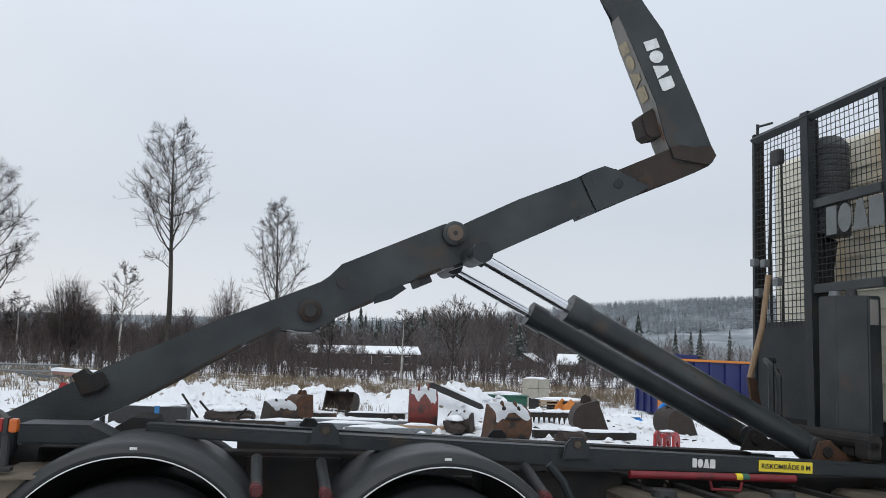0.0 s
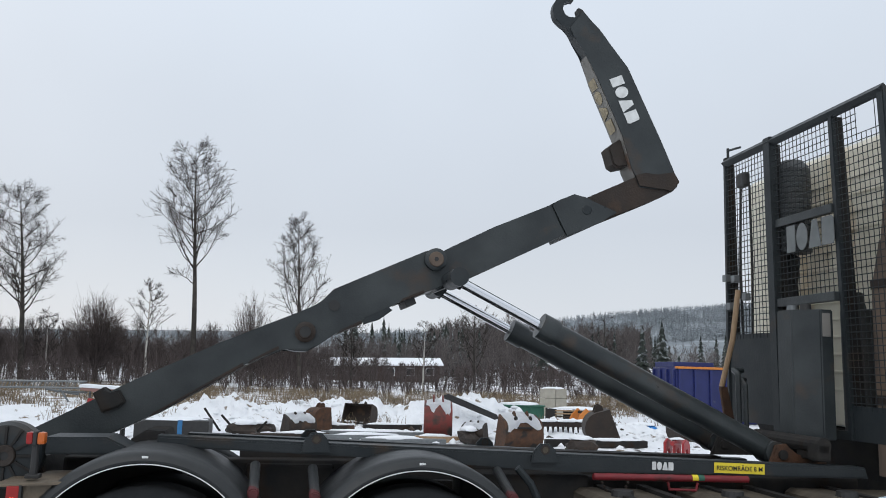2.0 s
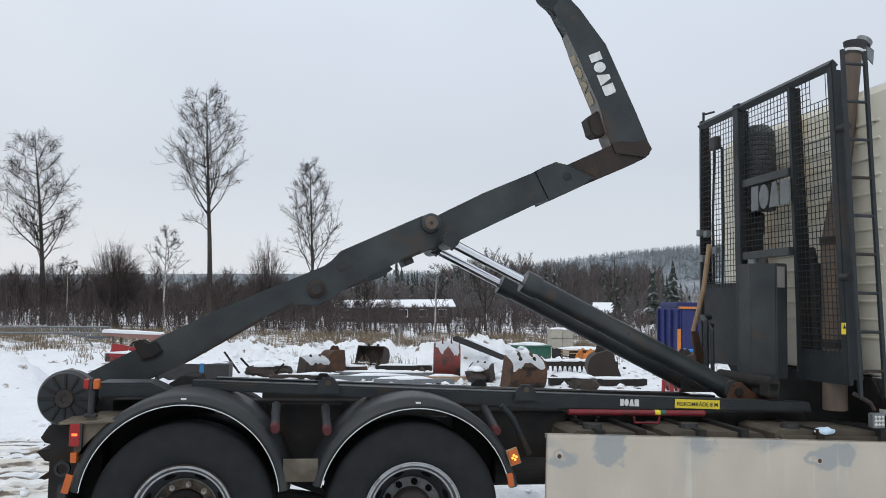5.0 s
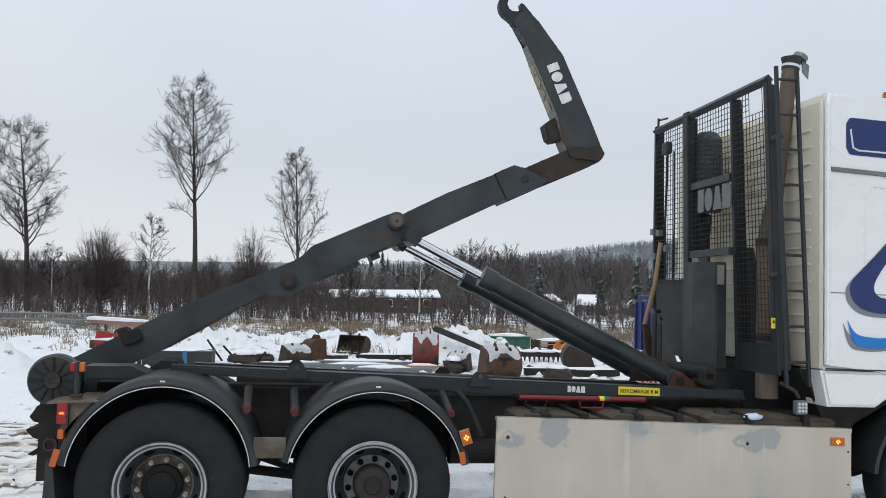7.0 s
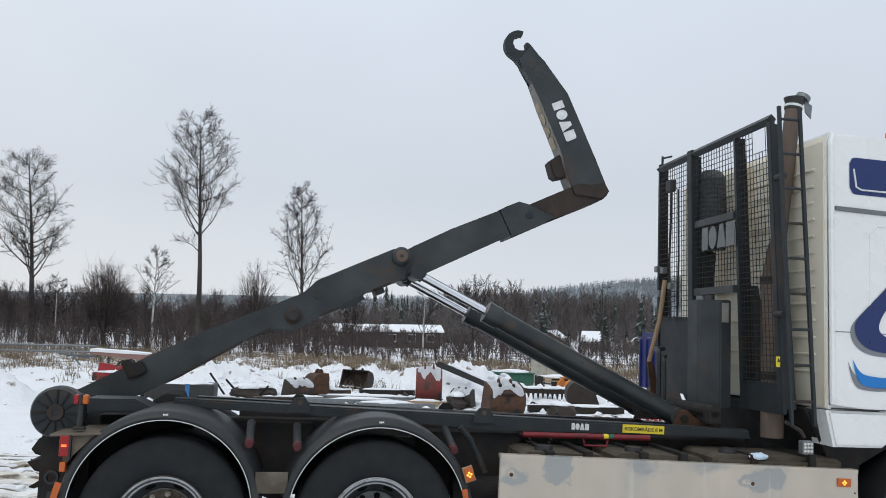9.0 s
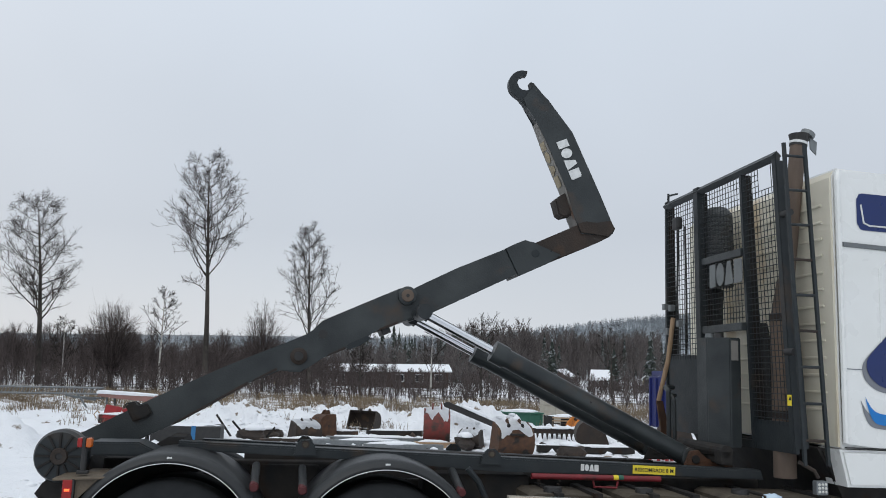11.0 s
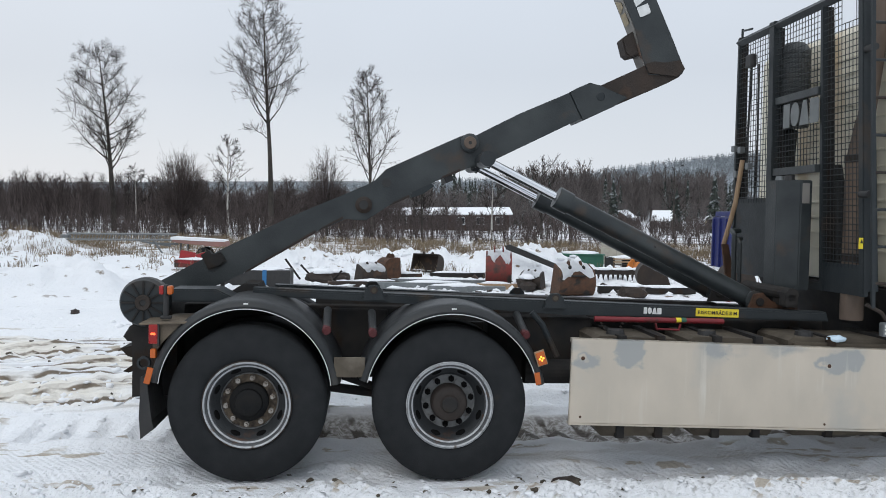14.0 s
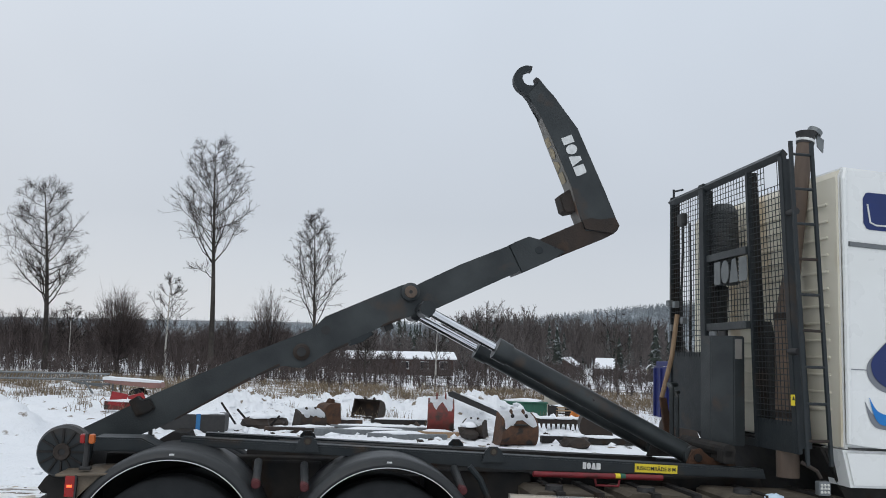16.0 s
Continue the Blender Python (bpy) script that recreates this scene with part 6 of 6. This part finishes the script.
def bare_tree(name, base, height, lo, width, lean, seed, trunk_r, label, bark=M_bark, limbs=36, peak=0.85, fork=0.0, twig=M_twig, fine=0.0060, rise=(0.16, 0.42), kids=9):
    """A bare broadleaf: straight tapering trunk, limbs that curve out and up to a rounded crown, three orders of twigs."""
    r = np.random.default_rng(seed)
    root = thing(name, Matrix.Translation(base), label, "tree")
    n = 16
    ts = np.linspace(0, 1, n + 1)
    wob = np.cumsum(r.normal(0, 0.010, (n + 1, 2)), 0) * height * 0.12
    wob -= wob[0]
    spine = np.stack([wob[:, 0] + lean * ts ** 1.3, wob[:, 1], ts * height * 0.97], 1)
    rad = trunk_r * 0.85 * (1 - ts) ** 0.95 + 0.010
    tubes("trunk", [(*spine[i], *spine[i + 1], rad[i], rad[i + 1]) for i in range(n)], bark, root, 7)

    def at(t):
        k = min(n - 1, int(t * n))
        f = t * n - k
        return spine[k] * (1 - f) + spine[k + 1] * f, rad[k] * (1 - f) + rad[k + 1] * f

    def env(z):
        h = min(0.995, max(0.03, (z / height - lo) / (1.0 - lo)))
        return width * math.sin(math.pi * h ** peak) ** 0.62

    segs = []

    def shoot(p, d, ln, r0, m, bend):
        pts = [p]
        for i in range(m):
            d = d + r.normal(0, bend, 3) + np.array([0, 0, 0.06])
            d = d / np.linalg.norm(d)
            q = pts[-1] + d * ln / m
            segs.append((*pts[-1], *q, r0 * (1 - i / m) + fine, r0 * (1 - (i + 1) / m) + fine))
            pts.append(q)
        return pts

    def limb(p, end, r0, sag):
        mid = p + (end - p) * np.array([0.56, 0.56, sag])
        us = np.linspace(0, 1, 8)
        pts = [p * (1 - u) ** 2 + 2 * mid * u * (1 - u) + end * u * u + (r.normal(0, 0.035, 3) * width * 0.25 if 0 < u < 1 else 0) for u in us]
        for i in range(7):
            segs.append((*pts[i], *pts[i + 1], r0 * (1 - us[i]) ** 0.9 + fine, r0 * (1 - us[i + 1]) ** 0.9 + fine))
        ln = np.linalg.norm(end - p)
        for _ in range(kids):
            u = r.uniform(0.22, 1.0) ** 0.8 * 7
            i = min(6, int(u))
            b = pts[i] + (pts[i + 1] - pts[i]) * (u - i)
            d = (pts[i + 1] - pts[i]) / max(1e-6, np.linalg.norm(pts[i + 1] - pts[i])) + r.normal(0, 0.5, 3) + np.array([0, 0, 0.10])
            d /= np.linalg.norm(d)
            sub = shoot(b, d, (0.40 * ln + 0.35) * r.uniform(0.5, 1.1) * (1.2 - 0.05 * u), r0 * 0.22, 3, 0.14)
            for _ in range(5):
                j = r.integers(0, 3)
                b2 = sub[j] + (sub[j + 1] - sub[j]) * r.uniform()
                d2 = d + r.normal(0, 0.5, 3) + np.array([0, 0, 0.12])
                tw2 = shoot(b2, d2 / np.linalg.norm(d2), 0.24 * width * r.uniform(0.4, 1.0), 0.002, 2, 0.12)
                for _ in range(2):
                    d3 = d2 + r.normal(0, 0.7, 3)
                    shoot(tw2[1], d3 / np.linalg.norm(d3), 0.15 * width * r.uniform(0.4, 1.0), 0.0, 1, 0.1)

    for i in range(limbs):
        t = lo + (0.965 - lo) * ((i + r.uniform(0, 1)) / limbs) ** 1.1
        p, rr = at(t)
        az = i * 2.399 + r.uniform(-0.5, 0.5)
        zt = p[2] + (height - p[2]) * r.uniform(*rise)
        e = env(zt) * r.uniform(0.72, 1.04)
        axis = at(min(0.999, zt / height))[0]
        limb(p, np.array([axis[0] + e * math.cos(az), axis[1] + e * math.sin(az), zt]), max(0.016, rr * 0.42), 0.30)
    if fork:
        p, rr = at(fork)
        limb(p, p + np.array([-width * 0.62, 0.2, height * 0.20]), rr * 0.55, 0.25)
        limb(p + np.array([0, 0, -0.06 * height]), p + np.array([-width * 0.5, 0.3, -0.02 * height]), rr * 0.3, 0.9)
    tubes("crown", segs, twig, root, 3)
    return root


def on_ground(x, y, dz=0.0):
    return Vector((x, y, float(plane_z(x, y)) + dz))


bare_tree("bare_tree", on_ground(-18.95, 62), 14.7, 0.33, 2.75, -0.7, 11, 0.27, "broad bare aspen with dark spreading limbs at the wood edge", limbs=40)
bare_tree("bare_tree", on_ground(-6.6, 60), 18.5, 0.47, 2.6, -0.3, 23, 0.27, "tall slender bare aspen with a high crown", limbs=40, fork=0.47)
bare_tree("bare_tree", on_ground(1.1, 58), 12.8, 0.30, 2.0, -0.2, 37, 0.17, "bare birch with fine ascending twigs", limbs=30, peak=0.55, rise=(0.28, 0.5))
bare_tree("bare_tree", on_ground(-9.1, 55), 7.2, 0.42, 1.0, 0.2, 41, 0.10, "thin white-stemmed birch leaning slightly", M_birch, limbs=18, kids=6)


def dome_tree(base, height, width, seed, stems, label):
    """Many stems fanning from one short bole to a rounded dome of fine twigs."""
    r = np.random.default_rng(seed)
    root = thing("bare_tree", Matrix.Translation(base), label, "tree")
    bole = height * 0.12
    tubes("trunk", [(0, 0, 0, 0, 0, bole, 0.15, 0.12), (0, 0, bole, 0.03, 0, height * 0.45, 0.12, 0.06)], M_bark, root, 7)
    segs = []
    for _ in range(stems):
        az, th = r.uniform(0, 2 * math.pi), math.acos(r.uniform(0.12, 1.0))
        k = r.uniform(0.80, 1.0)
        end = np.array([width * math.sin(th) * math.cos(az), width * math.sin(th) * math.sin(az), height * (0.42 + 0.58 * math.cos(th))]) * k
        st = np.array([0.0, 0.0, bole + r.uniform(0, 0.3) * height])
        pts = [st * (1 - u) + end * u + np.array([0, 0, -0.10 * height * math.sin(math.pi * u) * math.sin(th)]) + r.normal(0, 0.04, 3) for u in np.linspace(0, 1, 6)]
        for i in range(5):
            segs.append((*pts[i], *pts[i + 1], 0.03 * (1 - i / 5) + 0.004, 0.03 * (1 - (i + 1) / 5) + 0.004))
        d0 = (end - st) / np.linalg.norm(end - st)
        for _ in range(9):
            u = r.uniform(0.35, 1.0) * 5
            i = min(4, int(u))
            p = pts[i] + (pts[i + 1] - pts[i]) * (u - i)
            d = d0 + r.normal(0, 0.35, 3)
            q = p + d * height * r.uniform(0.04, 0.09)
            segs.append((*p, *q, 0.009, 0.004))
            for _ in range(3):
                f = r.uniform(0.3, 1)
                p2 = p + (q - p) * f
                segs.append((*p2, *(p2 + (d + r.normal(0, 0.45, 3)) * height * r.uniform(0.03, 0.07)), 0.005, 0.003))
    tubes("crown", segs, M_brush, root, 3)
    return root


dome_tree(on_ground(-12.5, 56), 6.0, 1.85, 43, 300, "dense rounded bare tree with fine brown twigs")
dome_tree(on_ground(-2.4, 60), 6.6, 1.55, 47, 110, "small rounded bare tree at the wood edge")
bare_tree("bare_tree", on_ground(14.9, 62), 6.6, 0.2, 1.6, 0.0, 53, 0.12, "small bare tree with a fan of fine twigs", limbs=20, peak=1.1, rise=(0.4, 0.75), kids=5, fine=0.0045)
bare_tree("bare_tree", on_ground(-16.2, 58), 5.0, 0.25, 1.0, 0.0, 59, 0.08, "small bare birch among the brush", M_birch, limbs=18, kids=6)
bare_tree("bare_tree", on_ground(10.2, 58), 5.2, 0.3, 0.9, 0.1, 61, 0.09, "slim bare birch beside the long barn", M_birch, limbs=16, kids=6)
bare_tree("bare_tree", on_ground(4.8, 57), 5.4, 0.25, 1.1, 0.0, 67, 0.09, "slim bare tree in the brush", limbs=20, kids=6)
bare_tree("bare_tree", on_ground(-30.5, 58), 9.0, 0.28, 2.4, 0.0, 71, 0.16, "bare tree at the wood edge", limbs=30)
bare_tree("bare_tree", on_ground(29.0, 70), 7.5, 0.28, 1.6, 0.0, 73, 0.13, "slim bare tree near the snowy field", limbs=14, kids=4, fine=0.0045)


def sapling(r, h, spread, kids, twigs, thick):
    segs = []
    p = np.zeros(3)
    d = np.array([r.normal(0, 0.06), r.normal(0, 0.06), 1.0])
    pts = [p]
    for i in range(4):
        d = d + r.normal(0, 0.05, 3)
        d /= np.linalg.norm(d)
        q = p + d * h / 4
        segs.append((*p, *q, thick * (1 - i / 4) + 0.006, thick * (1 - (i + 1) / 4) + 0.006))
        p = q
        pts.append(p)
    for _ in range(kids):
        u = r.uniform(0.12, 0.97) * 4
        i = min(3, int(u))
        b = pts[i] + (pts[i + 1] - pts[i]) * (u - i)
        a = r.uniform(0, 2 * math.pi)
        dd = np.array([math.cos(a) * 0.5, math.sin(a) * 0.5, r.uniform(0.6, 1.3)])
        dd /= np.linalg.norm(dd)
        ln = spread * r.uniform(0.5, 1.0) * (1.2 - u / 5)
        e = b + dd * ln
        segs.append((*b, *e, 0.011, 0.005))
        for _ in range(twigs):
            f = r.uniform(0.2, 0.9)
            s2 = b + dd * ln * f
            d3 = dd + r.normal(0, 0.4, 3)
            e2 = s2 + d3 / np.linalg.norm(d3) * ln * 0.5
            segs.append((*s2, *e2, 0.007, 0.004))
    return np.array(segs)


def thicket(name, count, box_, hrange, protos, label, seed, material=M_twig, gain=1.0, keep=None):
    r = np.random.default_rng(seed)
    out = []
    x0, x1, y0, y1 = box_
    for _ in range(count):
        y = y0 + (y1 - y0) * r.uniform() ** 1.3
        k = (y + 6) / (y0 + 6)
        x = r.uniform(x0, x1) * k
        if keep and not keep(x, y):
            continue
        s = protos[r.integers(len(protos))].copy()
        h = r.uniform(*hrange) * (1.0 - (0.42 / (1 + math.exp(-(x * 66 / (y + 6) - 2.0) / 1.2)) if y0 < 90 else 0.0)) * (0.62 + 0.38 / (1 + math.exp(-(x - 12) / 7)) if y0 > 90 else 1.0) * (1 + 0.22 * noise.noise(Vector((x * 0.07, y * 0.05, seed))))
        a = r.uniform(0, 2 * math.pi)
        ca, sa = math.cos(a), math.sin(a)
        for c in (0, 3):
            px, py = s[:, c] * ca - s[:, c + 1] * sa, s[:, c] * sa + s[:, c + 1] * ca
            s[:, c], s[:, c + 1] = px * h + x, py * h + y
            s[:, c + 2] = s[:, c + 2] * h + float(plane_z(x, y)) - 0.05
        s[:, 6:] *= gain * (0.6 + 0.5 * h / 4)
        out.append(s)
    ob = tubes(name, np.concatenate(out), material)
    return tagged(ob, label, "woods", kind="stuff")


rs = np.random.default_rng(3)
P1 = [sapling(rs, 1.0, 0.32, 14, 3, 0.022) for _ in range(10)]
P3 = [sapling(rs, 1.0, 0.42, 34, 4, 0.020) for _ in range(6)]
P2 = [sapling(rs, 1.0, 0.36, 24, 4, 0.020) for _ in range(8)]
open_field = lambda x, y: not (x > 0.36 * y - 4 and 118 < y < 165) and not (2 < x < 20 and 88 < y < 104)
thicket("brush", 440, (-30, 34, 48, 62), (1.8, 3.3), P1, "brown leafless brush along the field edge", 101, M_brush, gain=0.75)
thicket("brush", 1250, (-34, 38, 60, 92), (2.5, 3.9), P2, "dense leafless young wood behind the field", 102, M_brush, gain=1.0, keep=open_field)
thicket("low_brush", 420, (-28, 32, 44, 56), (0.9, 1.7), P3, "low tangled brush at the edge of the snow", 107, M_brush, gain=0.9)
thicket("far_wood", 1500, (-62, 78, 104, 190), (5.5, 8.2), P2, "dark leafless wood in the valley", 103, M_wood_haze, gain=1.5, keep=lambda x, y: open_field(x, y) and not (x > 30 and y < 165))
P4 = [sapling(rs, 0.9, 0.5, 70, 7, 0.02) for _ in range(6)]
thicket("young_trees", 130, (-30, 8, 62, 86), (3.2, 5.0), P4, "scattered bare young trees rising from the brush", 106, M_brush, gain=0.7, keep=open_field)
thicket("far_wood", 620, (34, 92, 205, 330), (9.0, 13.5), P2, "brown leafless wood at the foot of the hill", 105, M_wood_haze, gain=2.2)
thicket("far_wood", 200, (24, 60, 100, 114), (1.4, 2.4), P2, "brown alder thicket before the snowy field", 104, M_brush, gain=0.9)


def conifers(name, spots, material, label, kind="stuff", layers=9, arms=9, seed=1):
    """Spruces as whorls of drooping boughs round a thin stem."""
    r = np.random.default_rng(seed)
    v, f = [], []
    for x, y, z, h in spots:
        w = h * r.uniform(0.17, 0.24) * (1.45 if layers < 6 else 1.0)
        for k in range(layers):
            t = 0.06 + 0.9 * k / layers
            rr = w * (1 - t) ** 0.85 * r.uniform(0.8, 1.15)
            zz = z + h * t
            for a in range(arms):
                an = 2 * math.pi * (a + r.uniform(0, 1)) / arms
                ln = rr * r.uniform(0.65, 1.15)
                c, s = math.cos(an), math.sin(an)
                wd = ln * 0.35
                i = len(v)
                v += [(x, y, zz + h * 0.10), (x + c * ln * 0.6 - s * wd, y + s * ln * 0.6 + c * wd, zz), (x + c * ln, y + s * ln, zz - h * 0.035), (x + c * ln * 0.6 + s * wd, y + s * ln * 0.6 - c * wd, zz)]
                f.append((i, i + 1, i + 2, i + 3))
        i = len(v)
        v += [(x - w * 0.06, y, z + h * 0.85), (x + w * 0.06, y, z + h * 0.85), (x, y, z + h * 1.04)]
        f.append((i, i + 1, i + 2))
    me = bpy.data.meshes.new(name)
    me.from_pydata(v, [], f)
    me.materials.append(material)
    return tagged(new(name, me), label, "spruce", kind=kind)


for k, (x, y, h) in enumerate(((49.8, 110, 9.0), (47.3, 118, 7.0), (52.5, 104, 5.0), (61.0, 128, 11.0), (44.0, 140, 9.5))):
    p = on_ground(x, y)
    conifers("spruce", [(p.x, p.y, p.z - 0.2, h)], M_spruce, "dark spruce dusted with snow", "", 14, 11, 200 + k)
rf = np.random.default_rng(77)
sp = []
for k in range(34):
    x, y = rf.uniform(8, 34), rf.uniform(138, 165)
    sp.append((x, y, float(plane_z(x, y)), rf.uniform(6.5, 10.5)))
for k in range(40):
    x, y = rf.uniform(30, 120), rf.uniform(190, 240)
    sp.append((x, y, float(plane_z(x, y)), rf.uniform(8, 12)))
conifers("spruce_group", sp, M_spruce, "group of dark spruces behind the barn", seed=5, layers=10)


# ---- hills ----
def hill_h(x, y):
    """Height of the wooded hills over the valley floor."""
    r1 = 23 / (1 + math.exp(-(x - 250) / 42)) * math.exp(-((y - 720) / 190) ** 2)
    r2 = 14 * math.exp(-((x - 560) / 240) ** 2) * math.exp(-((y - 800) / 260) ** 2)
    r3 = 5 * math.exp(-((y - 820) / 200) ** 2)
    return (r1 + r2 + r3) * (1 + 0.18 * noise.noise(Vector((x * 0.006, y * 0.006, 2)))) + 1.5 * noise.noise(Vector((x * 0.02, y * 0.02, 9)))


floor_z = float(plane_z(0, 600))
hx = np.arange(-1100, 1301, 20.0)
hy = np.arange(380, 1101, 20.0)
v = [(x, y, floor_z - 1.5 + hill_h(x, y) - 5.0 * max(0.0, 1 - (y - 380) / 110)) for y in hy for x in hx]
w = len(hx)
f = [(j * w + i, j * w + i + 1, (j + 1) * w + i + 1, (j + 1) * w + i) for j in range(len(hy) - 1) for i in range(w - 1)]
me = bpy.data.meshes.new("hill")
me.from_pydata(v, [], f)
me.shade_smooth()
me.materials.append(M_spruce_haze)
tagged(new("backdrop", me), "forested hills dusted with snow, haze painted into their colour", "hill", kind="structure")
sp = []
while len(sp) < 11000:
    y = rf.uniform(520, 770)
    x = rf.uniform(-0.5, 0.70) * y if len(sp) < 4000 else rf.uniform(0.10, 0.66) * y
    sp.append((x, y, floor_z - 1.8 + hill_h(x, y), rf.uniform(3.5, 8.0)))
conifers("hill_forest", sp, M_spruce_haze, "snow-dusted spruce forest on the hill, paled by painted haze", seed=9, layers=4, arms=5)


# ---- buildings ----
def house(x, y, w, d, h, rh, turn, wall, label, name="house", wins=3, drop=0.3):
    ob = thing(name, Matrix.Translation(on_ground(x, y, -drop)) @ pose(0, 0, 0, 0, 0, turn), label, "building")
    bm = B()
    q = Matrix.Rotation(radians(90), 4, "Z")
    prism(bm, [(-d / 2, 0), (d / 2, 0), (d / 2, h), (0, h + rh), (-d / 2, h)], -w / 2, w / 2, 0, q)
    part("wall", bm, wall, ob)
    for sgn in (-1, 1):
        bm = B()
        prism(bm, [(0.0, h + rh + 0.22), (sgn * (d / 2 + 0.5), h - 0.05), (sgn * (d / 2 + 0.5), h - 0.2), (0.0, h + rh + 0.02)], -w / 2 - 0.4, w / 2 + 0.4, 0, q)
        part("snowy_roof", bm, M_snow, ob)
    for k in range(wins):
        xx = -w / 2 + w * (k + 0.5) / wins
        bm = B()
        box(bm, xx - 0.5, xx + 0.5, -d / 2 - 0.06, -d / 2 + 0.02, h * 0.35, h * 0.8)
        wn2 = part("window", bm, M_white, ob)
        bm = B()
        box(bm, xx - 0.4, xx + 0.4, -d / 2 - 0.08, -d / 2 - 0.05, h * 0.40, h * 0.75)
        part("pane", bm, M_glass, wn2)
    return ob


house(10.6, 95, 13.6, 5.0, 2.1, 0.40, -2, M_wall, "long low barn with a snow-covered roof", "barn", 6, 0.0)
house(55.0, 170, 3.6, 4.0, 2.2, 1.3, 50, M_wall, "small red-brown house with snowy roof", wins=2)
house(60.5, 160, 3.8, 4.6, 1.9, 1.7, -25, M_wall, "low dark house with a broad snowy roof", wins=2)
house(70.5, 158, 3.0, 3.0, 1.8, 1.0, 10, M_wall2, "small shed with a snowy roof", wins=1)
house(-1.6, 92, 2.2, 4.0, 2.6, 1.0, 0, M_wall2, "small ochre shed in the brush", wins=1)

# ---- dry grass ----


def grass(name, count, box_, hr, seed, label):
    r = np.random.default_rng(seed)
    x0, x1, y0, y1 = box_
    k = count // 14
    cx, cy = r.uniform(x0, x1, k), r.uniform(y0, y1, k)
    keep = np.array([noise.noise(Vector((a * 0.35, b * 0.5, seed))) for a, b in zip(cx, cy)]) > r.uniform(-0.35, 0.35, k)
    cx, cy = cx[keep], cy[keep]
    x = (cx[:, None] + r.normal(0, 0.16, (len(cx), 14))).ravel()
    y = (cy[:, None] + r.normal(0, 0.16, (len(cx), 14))).ravel()
    z = plane_z(x, y) + bumps(x, y) - 0.03
    h = r.uniform(*hr, len(x))
    lean = r.normal(0, 0.22, (len(x), 2)) * h[:, None]
    p = np.stack([x, y, z], 1)
    q = p + np.stack([lean[:, 0] * 0.35, lean[:, 1] * 0.35, h * 0.6], 1)
    e = p + np.stack([lean[:, 0], lean[:, 1], h], 1)
    s = np.concatenate([np.concatenate([p, q, np.full((len(x), 1), 0.007), np.full((len(x), 1), 0.006)], 1), np.concatenate([q, e, np.full((len(x), 1), 0.007), np.full((len(x), 1), 0.002)], 1)])
    return tagged(tubes(name, s, M_grass), label, "grass", kind="stuff")


grass("dry_grass", 52000, (-28, 34, 33, 50), (0.18, 0.50), 301, "tawny dry grass at the field edge")
grass("dry_grass", 24000, (-14, 26, 26, 36), (0.12, 0.38), 302, "sparse dry grass through the snow")
grass("dry_grass", 2600, (-16, 14, 18, 26), (0.12, 0.35), 303, "scattered dry stalks in the snow")

# ---- clods of snow and earth on the yard ----


def clods(name, count, box_, size, material, seed, label):
    r = np.random.default_rng(seed)
    bm = B()
    bmesh.ops.create_icosphere(bm, subdivisions=1, radius=1)
    bv = np.array([v.co[:] for v in bm.verts])
    bf = np.array([[v.index for v in f.verts] for f in bm.faces])
    bm.free()
    x0, x1, y0, y1 = box_
    x, y = r.uniform(x0, x1, count), r.uniform(y0, y1, count)
    z = plane_z(x, y) + bumps(x, y) - size * 0.12
    s = size * r.uniform(0.3, 1.0, count) ** 2
    vv = bv[None] * (1 + r.normal(0, 0.28, (count, len(bv), 1))) * (s[:, None, None] * r.uniform(0.6, 1.4, (count, 1, 3)) * np.array([1, 1, 0.6]))
    vv = vv + np.stack([x, y, z], 1)[:, None]
    ff = bf[None] + (np.arange(count) * len(bv))[:, None, None]
    me = bpy.data.meshes.new(name)
    me.from_pydata(vv.reshape(-1, 3).tolist(), [], ff.reshape(-1, 3).tolist())
    me.materials.append(material)
    me.shade_smooth()
    return tagged(new(name, me), label, "clods", kind="stuff")


clods("snow_clods", 1500, (-4, 6.5, -0.8, 0.35), 0.030, M_snow, 401, "small lumps of churned snow in the wheel ruts")
clods("snow_clods", 900, (-9, 8, 2.5, 9), 0.07, M_snow, 402, "small lumps of churned snow beyond the truck")
clods("snow_clods", 1400, (-4, 11, 14, 26), 0.16, M_snow, 404, "lumps of shovelled snow between the scrap")
clods("earth_clods", 260, (-7, -0.6, 2.2, 6.6), 0.035, M_dirt, 406, "crumbs of earth in the tractor tracks")
clods("snow_clods", 320, (-4.5, -0.6, 1.6, 3.4), 0.05, M_snow, 407, "ridge of snow lumps thrown up beside the tracks")
clods("earth_clods", 260, (-3.5, 5.5, -0.7, 0.25), 0.030, M_dirt, 403, "dark clods of earth on the snow")
clods("earth_clods", 240, (-3, 11, 13.5, 19), 0.10, M_rustdk, 405, "bits of rusty scrap on the snow")
